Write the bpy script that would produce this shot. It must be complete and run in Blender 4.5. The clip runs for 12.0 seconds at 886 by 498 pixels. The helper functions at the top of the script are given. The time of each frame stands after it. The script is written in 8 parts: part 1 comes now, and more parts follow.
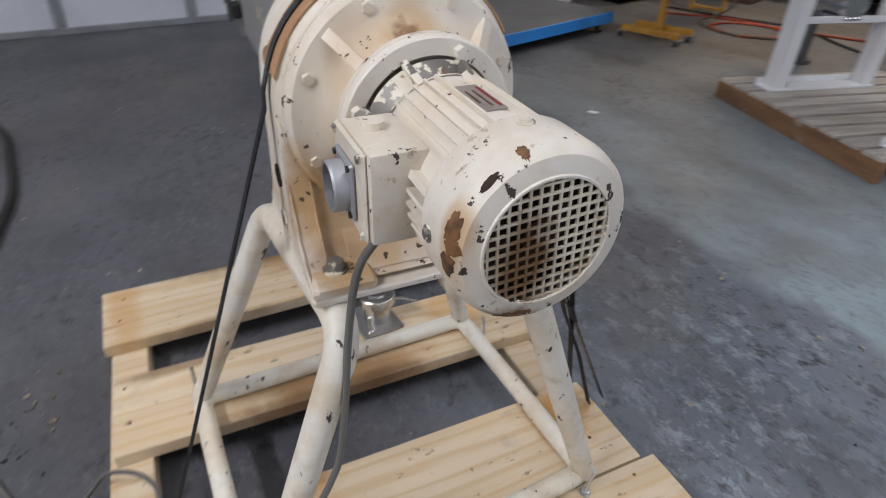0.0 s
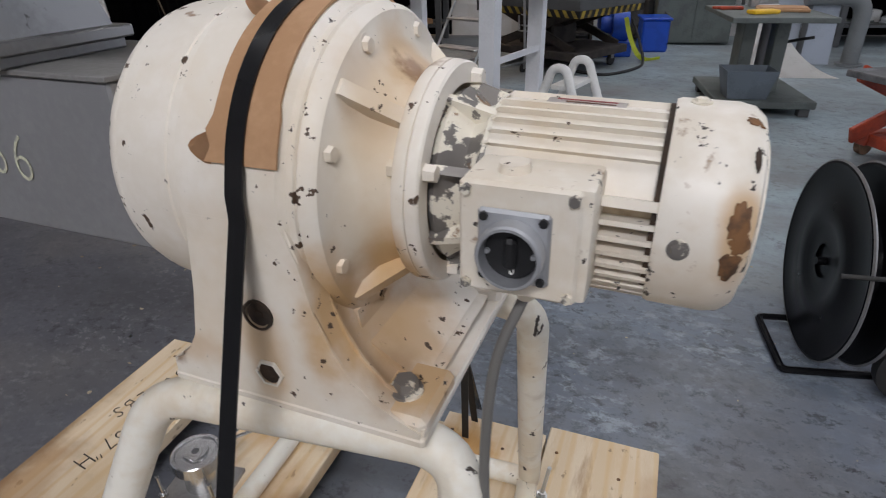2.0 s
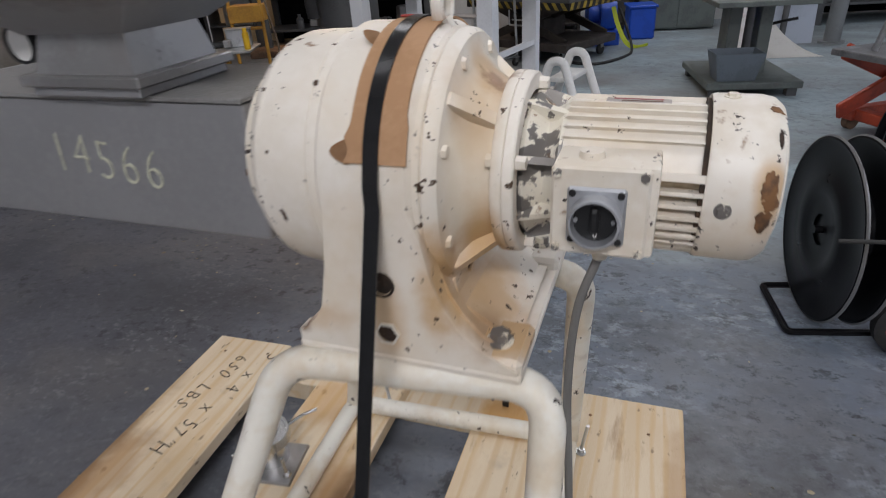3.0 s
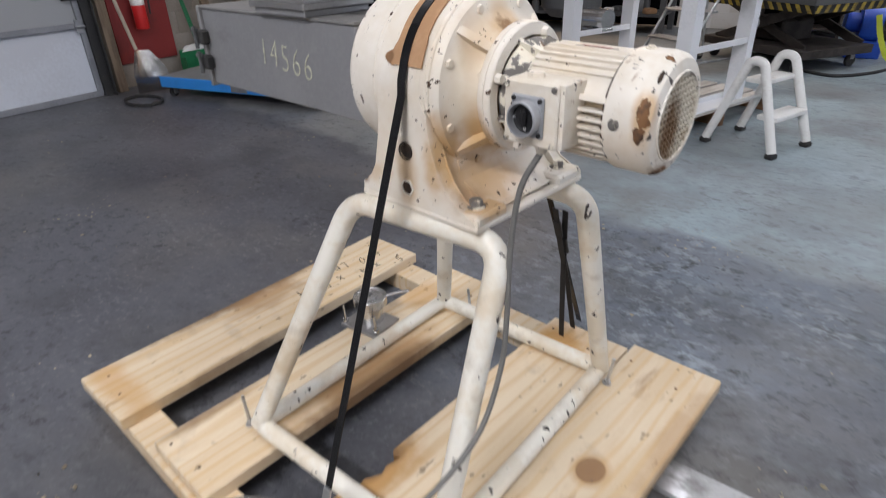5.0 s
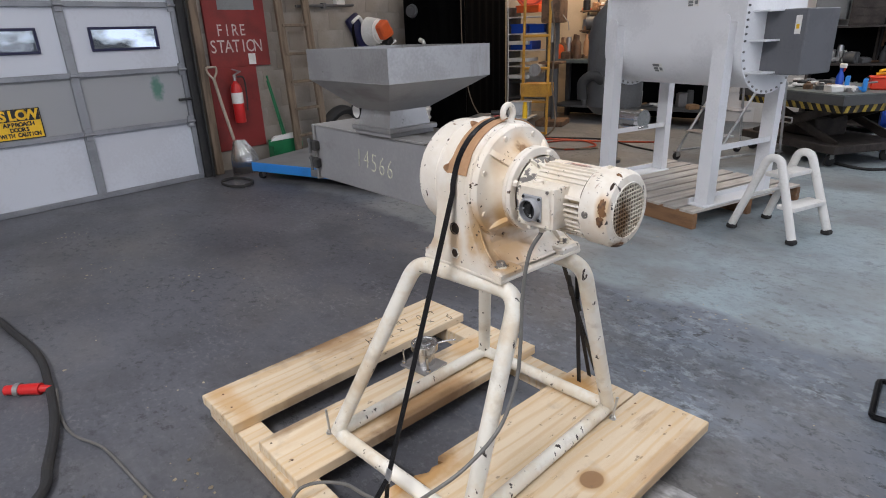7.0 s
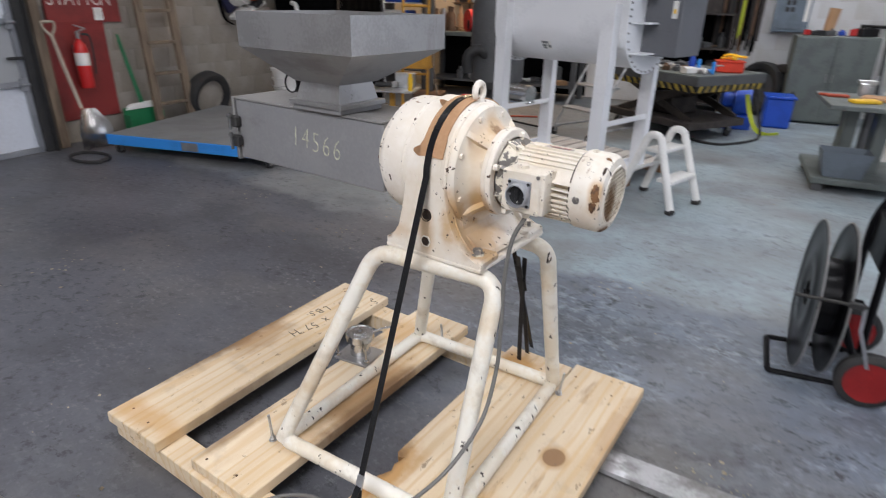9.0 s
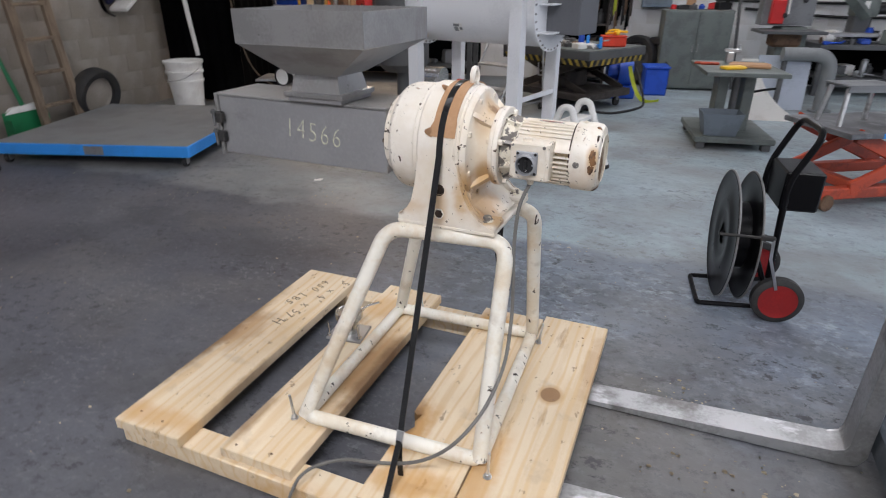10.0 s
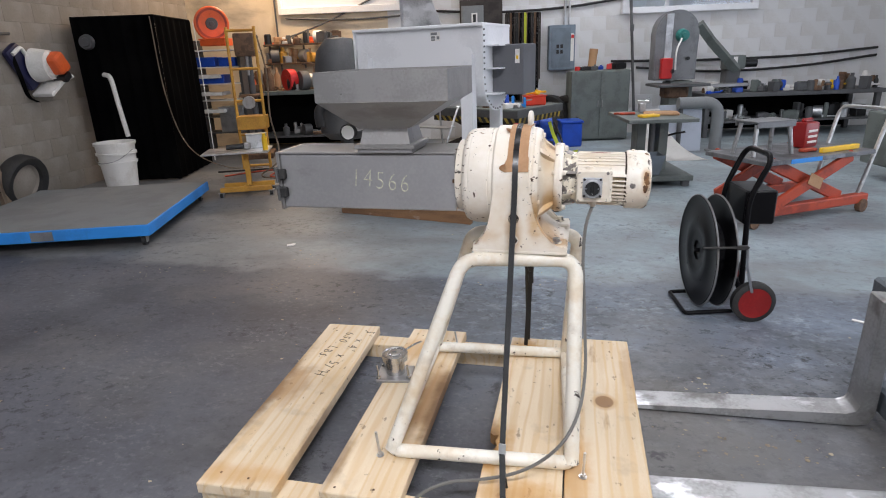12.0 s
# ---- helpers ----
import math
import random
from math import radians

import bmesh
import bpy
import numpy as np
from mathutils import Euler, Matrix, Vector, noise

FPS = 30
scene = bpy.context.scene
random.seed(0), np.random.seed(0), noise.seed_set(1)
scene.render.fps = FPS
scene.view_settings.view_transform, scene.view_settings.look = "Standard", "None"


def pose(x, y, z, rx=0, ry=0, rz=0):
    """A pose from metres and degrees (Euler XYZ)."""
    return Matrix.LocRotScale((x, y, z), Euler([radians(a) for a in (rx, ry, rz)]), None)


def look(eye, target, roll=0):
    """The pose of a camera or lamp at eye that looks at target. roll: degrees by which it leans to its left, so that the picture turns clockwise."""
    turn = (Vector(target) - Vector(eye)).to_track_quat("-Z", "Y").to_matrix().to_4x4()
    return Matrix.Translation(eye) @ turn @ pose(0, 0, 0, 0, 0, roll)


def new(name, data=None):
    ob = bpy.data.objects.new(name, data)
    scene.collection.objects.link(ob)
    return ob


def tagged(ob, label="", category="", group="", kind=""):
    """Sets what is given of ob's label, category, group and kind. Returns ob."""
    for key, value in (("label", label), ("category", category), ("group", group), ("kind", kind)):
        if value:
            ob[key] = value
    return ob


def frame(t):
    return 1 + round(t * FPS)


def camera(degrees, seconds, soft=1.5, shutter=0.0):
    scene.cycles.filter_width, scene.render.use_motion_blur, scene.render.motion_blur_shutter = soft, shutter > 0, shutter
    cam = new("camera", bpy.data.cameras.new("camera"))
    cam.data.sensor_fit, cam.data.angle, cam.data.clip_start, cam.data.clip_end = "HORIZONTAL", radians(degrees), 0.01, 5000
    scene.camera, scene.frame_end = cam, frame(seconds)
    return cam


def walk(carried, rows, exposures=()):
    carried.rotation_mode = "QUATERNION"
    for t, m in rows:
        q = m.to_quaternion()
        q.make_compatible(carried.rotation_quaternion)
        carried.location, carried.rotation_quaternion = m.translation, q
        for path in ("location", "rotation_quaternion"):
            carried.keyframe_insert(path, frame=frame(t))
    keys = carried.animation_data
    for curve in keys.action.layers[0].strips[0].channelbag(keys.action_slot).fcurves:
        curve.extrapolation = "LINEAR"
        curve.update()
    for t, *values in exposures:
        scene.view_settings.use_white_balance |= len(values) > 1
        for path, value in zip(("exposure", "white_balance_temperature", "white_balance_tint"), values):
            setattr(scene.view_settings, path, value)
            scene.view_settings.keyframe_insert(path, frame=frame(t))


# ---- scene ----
# camera
cam = camera(74.8, 12.0, soft=1.0, shutter=0.4)
PATH = [
    (0, (1.001, -0.206, 1.202), (-0.498, 0.522, 0.097), 2.0),
    (0.5, (0.931, -0.304, 1.143), (-0.407, 0.811, 0.161), -0.5),
    (1, (0.808, -0.354, 1.117), (-0.331, 0.93, 0.09), -1.4),
    (1.5, (0.682, -0.449, 1.145), (-0.136, 1.086, 0.158), -1.7),
    (2, (0.591, -0.449, 1.143), (-0.047, 1.2, 0.209), -1.3),
    (2.5, (0.532, -0.423, 1.14), (-0.038, 1.228, 0.165), -3.5),
    (3, (0.538, -0.597, 1.188), (-0.079, 1.053, 0.24), -4.1),
    (3.2, (0.577, -0.664, 1.189), (-0.02, 1.005, 0.264), -1.7),
    (4.8, (0.899, -0.677, 1.2), (-0.343, 0.598, 0.288), -2.6),
    (5, (0.968, -0.761, 1.171), (-0.229, 0.529, 0.221), -1.7),
    (5.5, (1.07, -0.846, 1.166), (-0.13, 0.367, 0.123), 0.6),
    (6, (1.187, -0.84, 1.245), (-0.212, 0.288, 0.366), -2.6),
    (6.5, (1.291, -0.982, 1.305), (-0.149, 0.244, 0.653), -0.7),
    (6.7, (1.312, -1.062, 1.319), (-0.093, 0.184, 0.632), -2.3),
    (8.3, (1.147, -0.991, 1.281), (-0.231, 0.255, 0.541), 0.5),
    (8.5, (1.109, -0.989, 1.287), (-0.231, 0.318, 0.584), 1.5),
    (9, (1.04, -1.157, 1.322), (0.012, 0.365, 0.532), 1.3),
    (9.5, (0.979, -1.316, 1.367), (0.111, 0.272, 0.515), 0.9),
    (10, (0.854, -1.446, 1.351), (0.15, 0.228, 0.514), 0.1),
    (10.5, (0.725, -1.624, 1.368), (0.088, 0.147, 0.69), -4.0),
    (11, (0.626, -1.846, 1.312), (0.097, -0.075, 0.548), -2.6),
    (11.5, (0.536, -1.848, 1.317), (0.09, -0.001, 0.692), -1.6),
    (12, (0.449, -1.777, 1.322), (0.016, 0.069, 0.687), -2.2),
]
walk(cam, [(t, look(eye, target, roll)) for t, eye, target, roll in PATH],
     [(0, -0.50), (1.0, -0.42), (1.5, -0.52), (2.0, -0.58), (2.5, -0.62), (3.2, -0.55), (5.0, -0.16), (6.5, -0.14), (8.5, -0.06), (9.5, -0.02), (10.5, -0.22), (11, -0.1), (12, 0.0)])

# ---- light ----
BLD = pose(0, 0, 0, 0, 0, 11)      # the building stands turned against the pallet
WEST = pose(0, 0, 0, 0, 0, 7)      # its wall with the garage door is a little out of square
AX = 0.945                         # height of the drive shaft
MX = pose(0.3, 0.055, 0, 0, 0, 2.5)     # the stand on its pallet
MG = pose(0.295, 0.059, 0, 0, 0, -1.0)    # the drive on the stand
world = bpy.data.worlds.new("world")
scene.world = world
world.use_nodes = True
world.node_tree.nodes["Background"].inputs[0].default_value = (0.55, 0.62, 0.72, 1)
world.node_tree.nodes["Background"].inputs[1].default_value = 0.1
scene.view_settings.exposure = 0.0


def area(name, m, sx, sy, watts, colour):
    lamp = bpy.data.lights.new(name, "AREA")
    lamp.shape, lamp.size, lamp.size_y, lamp.energy, lamp.color = "RECTANGLE", sx, sy, watts, colour
    ob = new(name, lamp)
    ob.matrix_world = m
    return ob


# unseen lamps, tuned per area; the strong last one fills the near faces
LAMPS = [(-3.2, 0.8, 15), (-0.2, 0.2, 22), (2.4, 0.0, 48), (-3.0, 4.0, 6), (-0.4, 4.0, 42), (2.6, 4.0, 48), (2.6, 6.6, 62), (0.3, -3.7, 300)]
for lx, ly, watts in LAMPS:
    area("shop_lamp", BLD @ pose(lx, ly, 4.3), 2.3, 0.25, watts, (0.95, 0.945, 1.0))
area("warm_lamp", BLD @ pose(-2.4, 7.3, 3.4), 1.2, 0.2, 75, (1.0, 0.72, 0.47))
area("daylight_in_opening", BLD @ pose(6.9, 1.5, 1.9, 0, 90, 0), 3.4, 4.6, 130, (0.78, 0.84, 1.0))


# ---- materials ----
def shader(name, colour, rough=0.5, metal=0.0, second=None, scale=6.0, amount=0.5, fine=90.0, bump=0.08, stretch=(1, 1, 1), jitter=0.0):
    """Two-scale variation between two colours, uneven gloss, fine relief."""
    m = bpy.data.materials.new(name)
    m.use_nodes = True
    nt = m.node_tree
    b = nt.nodes["Principled BSDF"]
    if second is None:
        second = tuple(c * 0.72 for c in colour)
    tc = nt.nodes.new("ShaderNodeTexCoord")
    mp = nt.nodes.new("ShaderNodeMapping")
    mp.inputs["Scale"].default_value = stretch
    nt.links.new(tc.outputs["Object"], mp.inputs[0])
    big = nt.nodes.new("ShaderNodeTexNoise")
    big.inputs["Scale"].default_value, big.inputs["Detail"].default_value = scale, 6
    small = nt.nodes.new("ShaderNodeTexNoise")
    small.inputs["Scale"].default_value, small.inputs["Detail"].default_value = fine, 3
    nt.links.new(mp.outputs[0], big.inputs[0])
    nt.links.new(mp.outputs[0], small.inputs[0])
    add = nt.nodes.new("ShaderNodeMath")
    add.operation = "MULTIPLY_ADD"
    add.inputs[1].default_value, add.inputs[2].default_value = 0.35, -0.17
    nt.links.new(small.outputs[0], add.inputs[0])
    both = nt.nodes.new("ShaderNodeMath")
    nt.links.new(big.outputs[0], both.inputs[0])
    nt.links.new(add.outputs[0], both.inputs[1])
    ramp = nt.nodes.new("ShaderNodeMapRange")
    ramp.inputs[1].default_value, ramp.inputs[2].default_value = 0.62 - 0.3 * amount, 0.62
    nt.links.new(both.outputs[0], ramp.inputs[0])
    mix = nt.nodes.new("ShaderNodeMix")
    mix.data_type = "RGBA"
    mix.inputs[6].default_value, mix.inputs[7].default_value = (*colour, 1), (*second, 1)
    half = nt.nodes.new("ShaderNodeMath")
    half.operation = "MULTIPLY"
    half.inputs[1].default_value = min(1.0, amount + 0.2)
    nt.links.new(ramp.outputs[0], half.inputs[0])
    nt.links.new(half.outputs[0], mix.inputs[0])
    out = mix.outputs[2]
    if jitter:
        info = nt.nodes.new("ShaderNodeObjectInfo")
        hue = nt.nodes.new("ShaderNodeHueSaturation")
        val = nt.nodes.new("ShaderNodeMapRange")
        val.inputs[3].default_value, val.inputs[4].default_value = 1 - jitter, 1 + jitter
        nt.links.new(info.outputs["Random"], val.inputs[0])
        nt.links.new(val.outputs[0], hue.inputs["Value"])
        nt.links.new(out, hue.inputs["Color"])
        out = hue.outputs[0]
    nt.links.new(out, b.inputs["Base Color"])
    rr = nt.nodes.new("ShaderNodeMapRange")
    rr.inputs[3].default_value, rr.inputs[4].default_value = max(0.03, rough - 0.1), min(1, rough + 0.12)
    nt.links.new(big.outputs[0], rr.inputs[0])
    nt.links.new(rr.outputs[0], b.inputs["Roughness"])
    b.inputs["Metallic"].default_value = metal
    if bump:
        bp = nt.nodes.new("ShaderNodeBump")
        bp.inputs["Strength"].default_value, bp.inputs["Distance"].default_value = bump, 0.004
        nt.links.new(both.outputs[0], bp.inputs["Height"])
        nt.links.new(bp.outputs[0], b.inputs["Normal"])
    return m


def patches(m, colour, scale, low, high, rough=None, metal=None, detail=8.0, stretch=(1, 1, 1), offset=0.0, top=1.0, bands=()):
    """Lays patches of another colour over a material (chips, rust, worn paint, painted reflections)."""
    nt = m.node_tree
    b = nt.nodes["Principled BSDF"]
    tc = nt.nodes.new("ShaderNodeTexCoord")
    mp = nt.nodes.new("ShaderNodeMapping")
    mp.inputs["Scale"].default_value, mp.inputs["Location"].default_value = stretch, (offset, offset * 0.7, offset * 1.3)
    nt.links.new(tc.outputs["Object"], mp.inputs[0])
    n = nt.nodes.new("ShaderNodeTexNoise")
    n.inputs["Scale"].default_value, n.inputs["Detail"].default_value, n.inputs["Roughness"].default_value = scale, detail, 0.6
    nt.links.new(mp.outputs[0], n.inputs[0])
    r = nt.nodes.new("ShaderNodeMapRange")
    r.inputs[1].default_value, r.inputs[2].default_value, r.inputs[4].default_value = low, high, top
    value = n.outputs[0]
    for x0, x1, more in bands:      # worn rims: more chips between two places along x
        sep = nt.nodes.new("ShaderNodeSeparateXYZ")
        nt.links.new(tc.outputs["Object"], sep.inputs[0])
        near = nt.nodes.new("ShaderNodeMath")
        near.operation = "COMPARE"
        near.inputs[1].default_value, near.inputs[2].default_value = (x0 + x1) / 2, (x1 - x0) / 2
        nt.links.new(sep.outputs[0], near.inputs[0])
        up = nt.nodes.new("ShaderNodeMath")
        up.operation = "MULTIPLY_ADD"
        up.inputs[1].default_value = more
        nt.links.new(near.outputs[0], up.inputs[0])
        nt.links.new(value, up.inputs[2])
        value = up.outputs[0]
    nt.links.new(value, r.inputs[0])
    mix = nt.nodes.new("ShaderNodeMix")
    mix.data_type = "RGBA"
    nt.links.new(b.inputs["Base Color"].links[0].from_socket, mix.inputs[6])
    mix.inputs[7].default_value = (*colour, 1)
    nt.links.new(r.outputs[0], mix.inputs[0])
    nt.links.new(mix.outputs[2], b.inputs["Base Color"])
    for key, value in (("Roughness", rough), ("Metallic", metal)):
        if value is None:
            continue
        mm = nt.nodes.new("ShaderNodeMix")
        if b.inputs[key].links:
            nt.links.new(b.inputs[key].links[0].from_socket, mm.inputs[2])
        else:
            mm.inputs[2].default_value = b.inputs[key].default_value
        mm.inputs[3].default_value = value
        nt.links.new(r.outputs[0], mm.inputs[0])
        nt.links.new(mm.outputs[0], b.inputs[key])
    return m


def stain(m, colour, centre, radii, top=0.8, ragged=0.8, scale=22.0):
    """One cloudy stain round a place on the thing, ragged at its edge."""
    nt = m.node_tree
    b = nt.nodes["Principled BSDF"]
    tc = nt.nodes.new("ShaderNodeTexCoord")
    mp = nt.nodes.new("ShaderNodeMapping")
    mp.vector_type = "TEXTURE"
    mp.inputs["Location"].default_value, mp.inputs["Scale"].default_value = centre, radii
    nt.links.new(tc.outputs["Object"], mp.inputs[0])
    ln = nt.nodes.new("ShaderNodeVectorMath")
    ln.operation = "LENGTH"
    nt.links.new(mp.outputs[0], ln.inputs[0])
    n = nt.nodes.new("ShaderNodeTexNoise")
    n.inputs["Scale"].default_value, n.inputs["Detail"].default_value = scale, 7
    nt.links.new(tc.outputs["Object"], n.inputs[0])
    add = nt.nodes.new("ShaderNodeMath")
    add.operation = "MULTIPLY_ADD"
    add.inputs[1].default_value = ragged
    nt.links.new(n.outputs[0], add.inputs[0])
    nt.links.new(ln.outputs["Value"], add.inputs[2])
    r = nt.nodes.new("ShaderNodeMapRange")
    r.interpolation_type = "SMOOTHSTEP"
    r.inputs[1].default_value, r.inputs[2].default_value, r.inputs[4].default_value = 1 + ragged / 2, 0.35 + ragged / 2, top
    nt.links.new(add.outputs[0], r.inputs[0])
    mix = nt.nodes.new("ShaderNodeMix")
    mix.data_type = "RGBA"
    nt.links.new(b.inputs["Base Color"].links[0].from_socket, mix.inputs[6])
    mix.inputs[7].default_value = (*colour, 1)
    nt.links.new(r.outputs[0], mix.inputs[0])
    nt.links.new(mix.outputs[2], b.inputs["Base Color"])
    return m


def plain(name, colour, rough=0.5, metal=0.0):
    return shader(name, colour, rough, metal, amount=0.25, bump=0.03)


OCHRE, UMBER, BARE = (0.50, 0.29, 0.10), (0.22, 0.11, 0.04), (0.045, 0.034, 0.028)
CREAM = shader("cream_paint", (0.765, 0.715, 0.635), 0.42, 0, (0.70, 0.64, 0.54), 5, 0.4, 60, 0.12)
patches(CREAM, (0.63, 0.48, 0.29), 6, 0.50, 0.75, 0.5, offset=3.0, top=0.45)
stain(CREAM, (0.62, 0.46, 0.24), (0.078, 0.0, 0.943), (0.045, 0.20, 0.20), 0.5, 0.5, 12)
stain(CREAM, OCHRE, (0.085, -0.07, 0.794), (0.11, 0.14, 0.06), 0.72)
stain(CREAM, OCHRE, (0.085, -0.05, 0.875), (0.05, 0.10, 0.10), 0.8)
stain(CREAM, OCHRE, (0.045, -0.135, 0.839), (0.035, 0.05, 0.11), 0.85)
stain(CREAM, UMBER, (0.105, -0.12, 0.776), (0.06, 0.06, 0.03), 0.45)
stain(CREAM, OCHRE, (0.065, -0.075, 1.025), (0.045, 0.045, 0.10), 0.35)
stain(CREAM, OCHRE, (0.075, -0.01, 1.045), (0.035, 0.05, 0.07), 0.6)
stain(CREAM, UMBER, (0.085, -0.015, 1.05), (0.024, 0.024, 0.035), 0.9, 1.3, 90)
stain(CREAM, OCHRE, (-0.015, -0.165, 0.806), (0.035, 0.02, 0.08), 0.6)
stain(CREAM, OCHRE, (-0.1, -0.13, 0.794), (0.07, 0.07, 0.03), 0.45)
stain(CREAM, UMBER, (-0.135, -0.16, 0.779), (0.022, 0.03, 0.022), 0.85, 1.2, 60)
stain(CREAM, OCHRE, (0.24, -0.07, 0.875), (0.12, 0.06, 0.04), 0.6)
patches(CREAM, (0.48, 0.40, 0.30), 2.5, 0.50, 0.75, 0.5, offset=31.0, top=0.35, detail=10.0)
patches(CREAM, UMBER, 34, 0.675, 0.76, 0.6, offset=13.0, top=0.85)
patches(CREAM, (0.07, 0.04, 0.022), 62, 0.668, 0.685, 0.6, offset=7.0, detail=9.0, bands=((-0.184, -0.135, 0.045), (0.022, 0.054, 0.04), (0.094, 0.124, 0.04), (-0.098, -0.092, 0.05)))
patches(CREAM, BARE, 80, 0.72, 0.74, 0.6, offset=21.0, detail=9.0, stretch=(1, 1, 0.5), bands=((-0.184, -0.150, 0.06), (-0.100, -0.090, 0.06), (0.026, 0.038, 0.06)))
CREAM_WORN = shader("worn_cream_paint", (0.755, 0.71, 0.63), 0.42, 0, (0.65, 0.58, 0.47), 6, 0.45, 60, 0.14)
patches(CREAM_WORN, (0.58, 0.43, 0.26), 7, 0.52, 0.76, 0.55, offset=11.0, top=0.5)
stain(CREAM_WORN, OCHRE, (0.372, -0.082, 0.95), (0.020, 0.035, 0.055), 0.7)
stain(CREAM_WORN, UMBER, (0.38, -0.03, 0.854), (0.016, 0.04, 0.03), 0.9, 1.2, 60)
stain(CREAM_WORN, OCHRE, (0.11, -0.11, 0.768), (0.09, 0.09, 0.04), 0.8)
patches(CREAM_WORN, UMBER, 40, 0.63, 0.72, 0.6, offset=2.0, top=0.85)
patches(CREAM_WORN, BARE, 58, 0.652, 0.665, 0.55, offset=5.0, bands=((0.368, 0.386, 0.045), (0.312, 0.320, 0.05), (-0.206, -0.18, 0.06), (0.163, 0.316, 0.01)))
FLAKED = shader("flaked_cream_paint", (0.75, 0.70, 0.59), 0.45, 0, (0.55, 0.47, 0.35), 9, 0.4, 70, 0.2)
patches(FLAKED, (0.20, 0.185, 0.17), 26, 0.50, 0.52, 0.4, 0.4, offset=2.0)
patches(FLAKED, UMBER, 50, 0.62, 0.66, 0.6, offset=8.0, top=0.8)
GRILLE = shader("rusty_grille_paint", (0.68, 0.62, 0.50), 0.5, 0, (0.42, 0.31, 0.19), 30, 0.4, 120, 0.1)
stain(GRILLE, (0.15, 0.075, 0.025), (0.384, -0.022, 0.92), (0.06, 0.040, 0.075), 0.95, 1.0, 60)
TUBE_PAINT = shader("tube_cream_paint", (0.785, 0.755, 0.67), 0.4, 0, (0.70, 0.62, 0.48), 5, 0.4, 60, 0.1)
patches(TUBE_PAINT, (0.54, 0.38, 0.20), 6, 0.50, 0.70, 0.5, offset=1.0, top=0.6)
patches(TUBE_PAINT, (0.42, 0.36, 0.28), 14, 0.56, 0.72, 0.5, offset=8.0, top=0.5)
patches(TUBE_PAINT, BARE, 34, 0.636, 0.650, 0.6, stretch=(1, 1, 0.6), offset=4.0)
patches(TUBE_PAINT, (0.25, 0.15, 0.08), 60, 0.69, 0.73, 0.6, offset=6.0)
RUST = shader("rust", (0.20, 0.095, 0.035), 0.7, 0, (0.05, 0.027, 0.017), 45, 0.7, 150, 0.5)
STEEL = shader("brushed_steel", (0.38, 0.375, 0.37), 0.45, 0.8, (0.29, 0.285, 0.28), 5, 0.5, 120, 0.06)
STEEL_SIDE = shader("grey_steel_plate", (0.37, 0.37, 0.375), 0.5, 0.6, (0.32, 0.32, 0.325), 3, 0.5, 110, 0.08)
patches(STEEL_SIDE, (0.20, 0.19, 0.18), 4, 0.58, 0.72, 0.7, top=0.5, stretch=(1, 1, 2.5))
patches(STEEL, (0.24, 0.21, 0.19), 4, 0.56, 0.70, 0.65, top=0.6, stretch=(2.5, 2.5, 0.7), offset=3.0)
patches(STEEL, (0.10, 0.09, 0.085), 30, 0.68, 0.72, 0.7, top=0.7, offset=5.0)
CHROME = shader("bright_steel", (0.66, 0.66, 0.66), 0.22, 1.0, (0.5, 0.5, 0.5), 8, 0.3, 80, 0.05)
ALU = shader("cast_aluminium", (0.42, 0.43, 0.45), 0.5, 0.6, (0.32, 0.33, 0.35), 8, 0.4, 120, 0.1)
GALV = shader("galvanised_steel", (0.58, 0.59, 0.60), 0.38, 0.9, (0.40, 0.41, 0.42), 7, 0.6, 60, 0.12)
# bright scuffs, with white reflections on the metal painted into them
patches(GALV, (0.78, 0.79, 0.81), 5, 0.56, 0.62, 0.22, top=0.6, stretch=(0.6, 1.5, 1))
patches(GALV, (0.22, 0.22, 0.215), 7, 0.60, 0.72, 0.6, top=0.6, offset=4.0)
BLACK = plain("black_plastic", (0.012, 0.012, 0.013), 0.4)
BLACK_STRAP = plain("black_strapping", (0.008, 0.008, 0.009), 0.24)
BLACK_ENAMEL = plain("black_enamel", (0.005, 0.005, 0.006), 0.30)
BLACK_ENAMEL.node_tree.nodes["Principled BSDF"].inputs["Specular IOR Level"].default_value = 0.16
BLACK_CLOTH = shader("black_cloth", (0.004, 0.004, 0.0045), 0.95, 0, (0.008, 0.008, 0.008), 2, 0.5, 150, 0.3)
RUBBER = shader("rubber", (0.02, 0.02, 0.021), 0.7, 0, (0.035, 0.033, 0.03), 9, 0.5, 80, 0.2)
BLACK_CLOTH.node_tree.nodes["Principled BSDF"].inputs["Specular IOR Level"].default_value = 0.04
GREY_CABLE = plain("grey_cable", (0.14, 0.135, 0.125), 0.5)
CARD = shader("brown_cardboard", (0.44, 0.26, 0.14), 0.8, 0, (0.36, 0.2, 0.1), 10, 0.5, 120, 0.1)
WHITE = shader("white_paint", (0.80, 0.81, 0.83), 0.35, 0, (0.70, 0.71, 0.73), 3, 0.4, 60, 0.05)
WHITE_PLASTIC = shader("white_plastic", (0.78, 0.77, 0.74), 0.45, 0, (0.62, 0.60, 0.56), 5, 0.4, 60, 0.06)
DOOR_WHITE = shader("door_white", (0.60, 0.63, 0.69), 0.5, 0, (0.52, 0.54, 0.59), 1.2, 0.4, 40, 0.04)
DOOR_GREY = shader("door_grey", (0.33, 0.34, 0.35), 0.5, 0, (0.33, 0.34, 0.36), 1.6, 0.5, 40, 0.04)
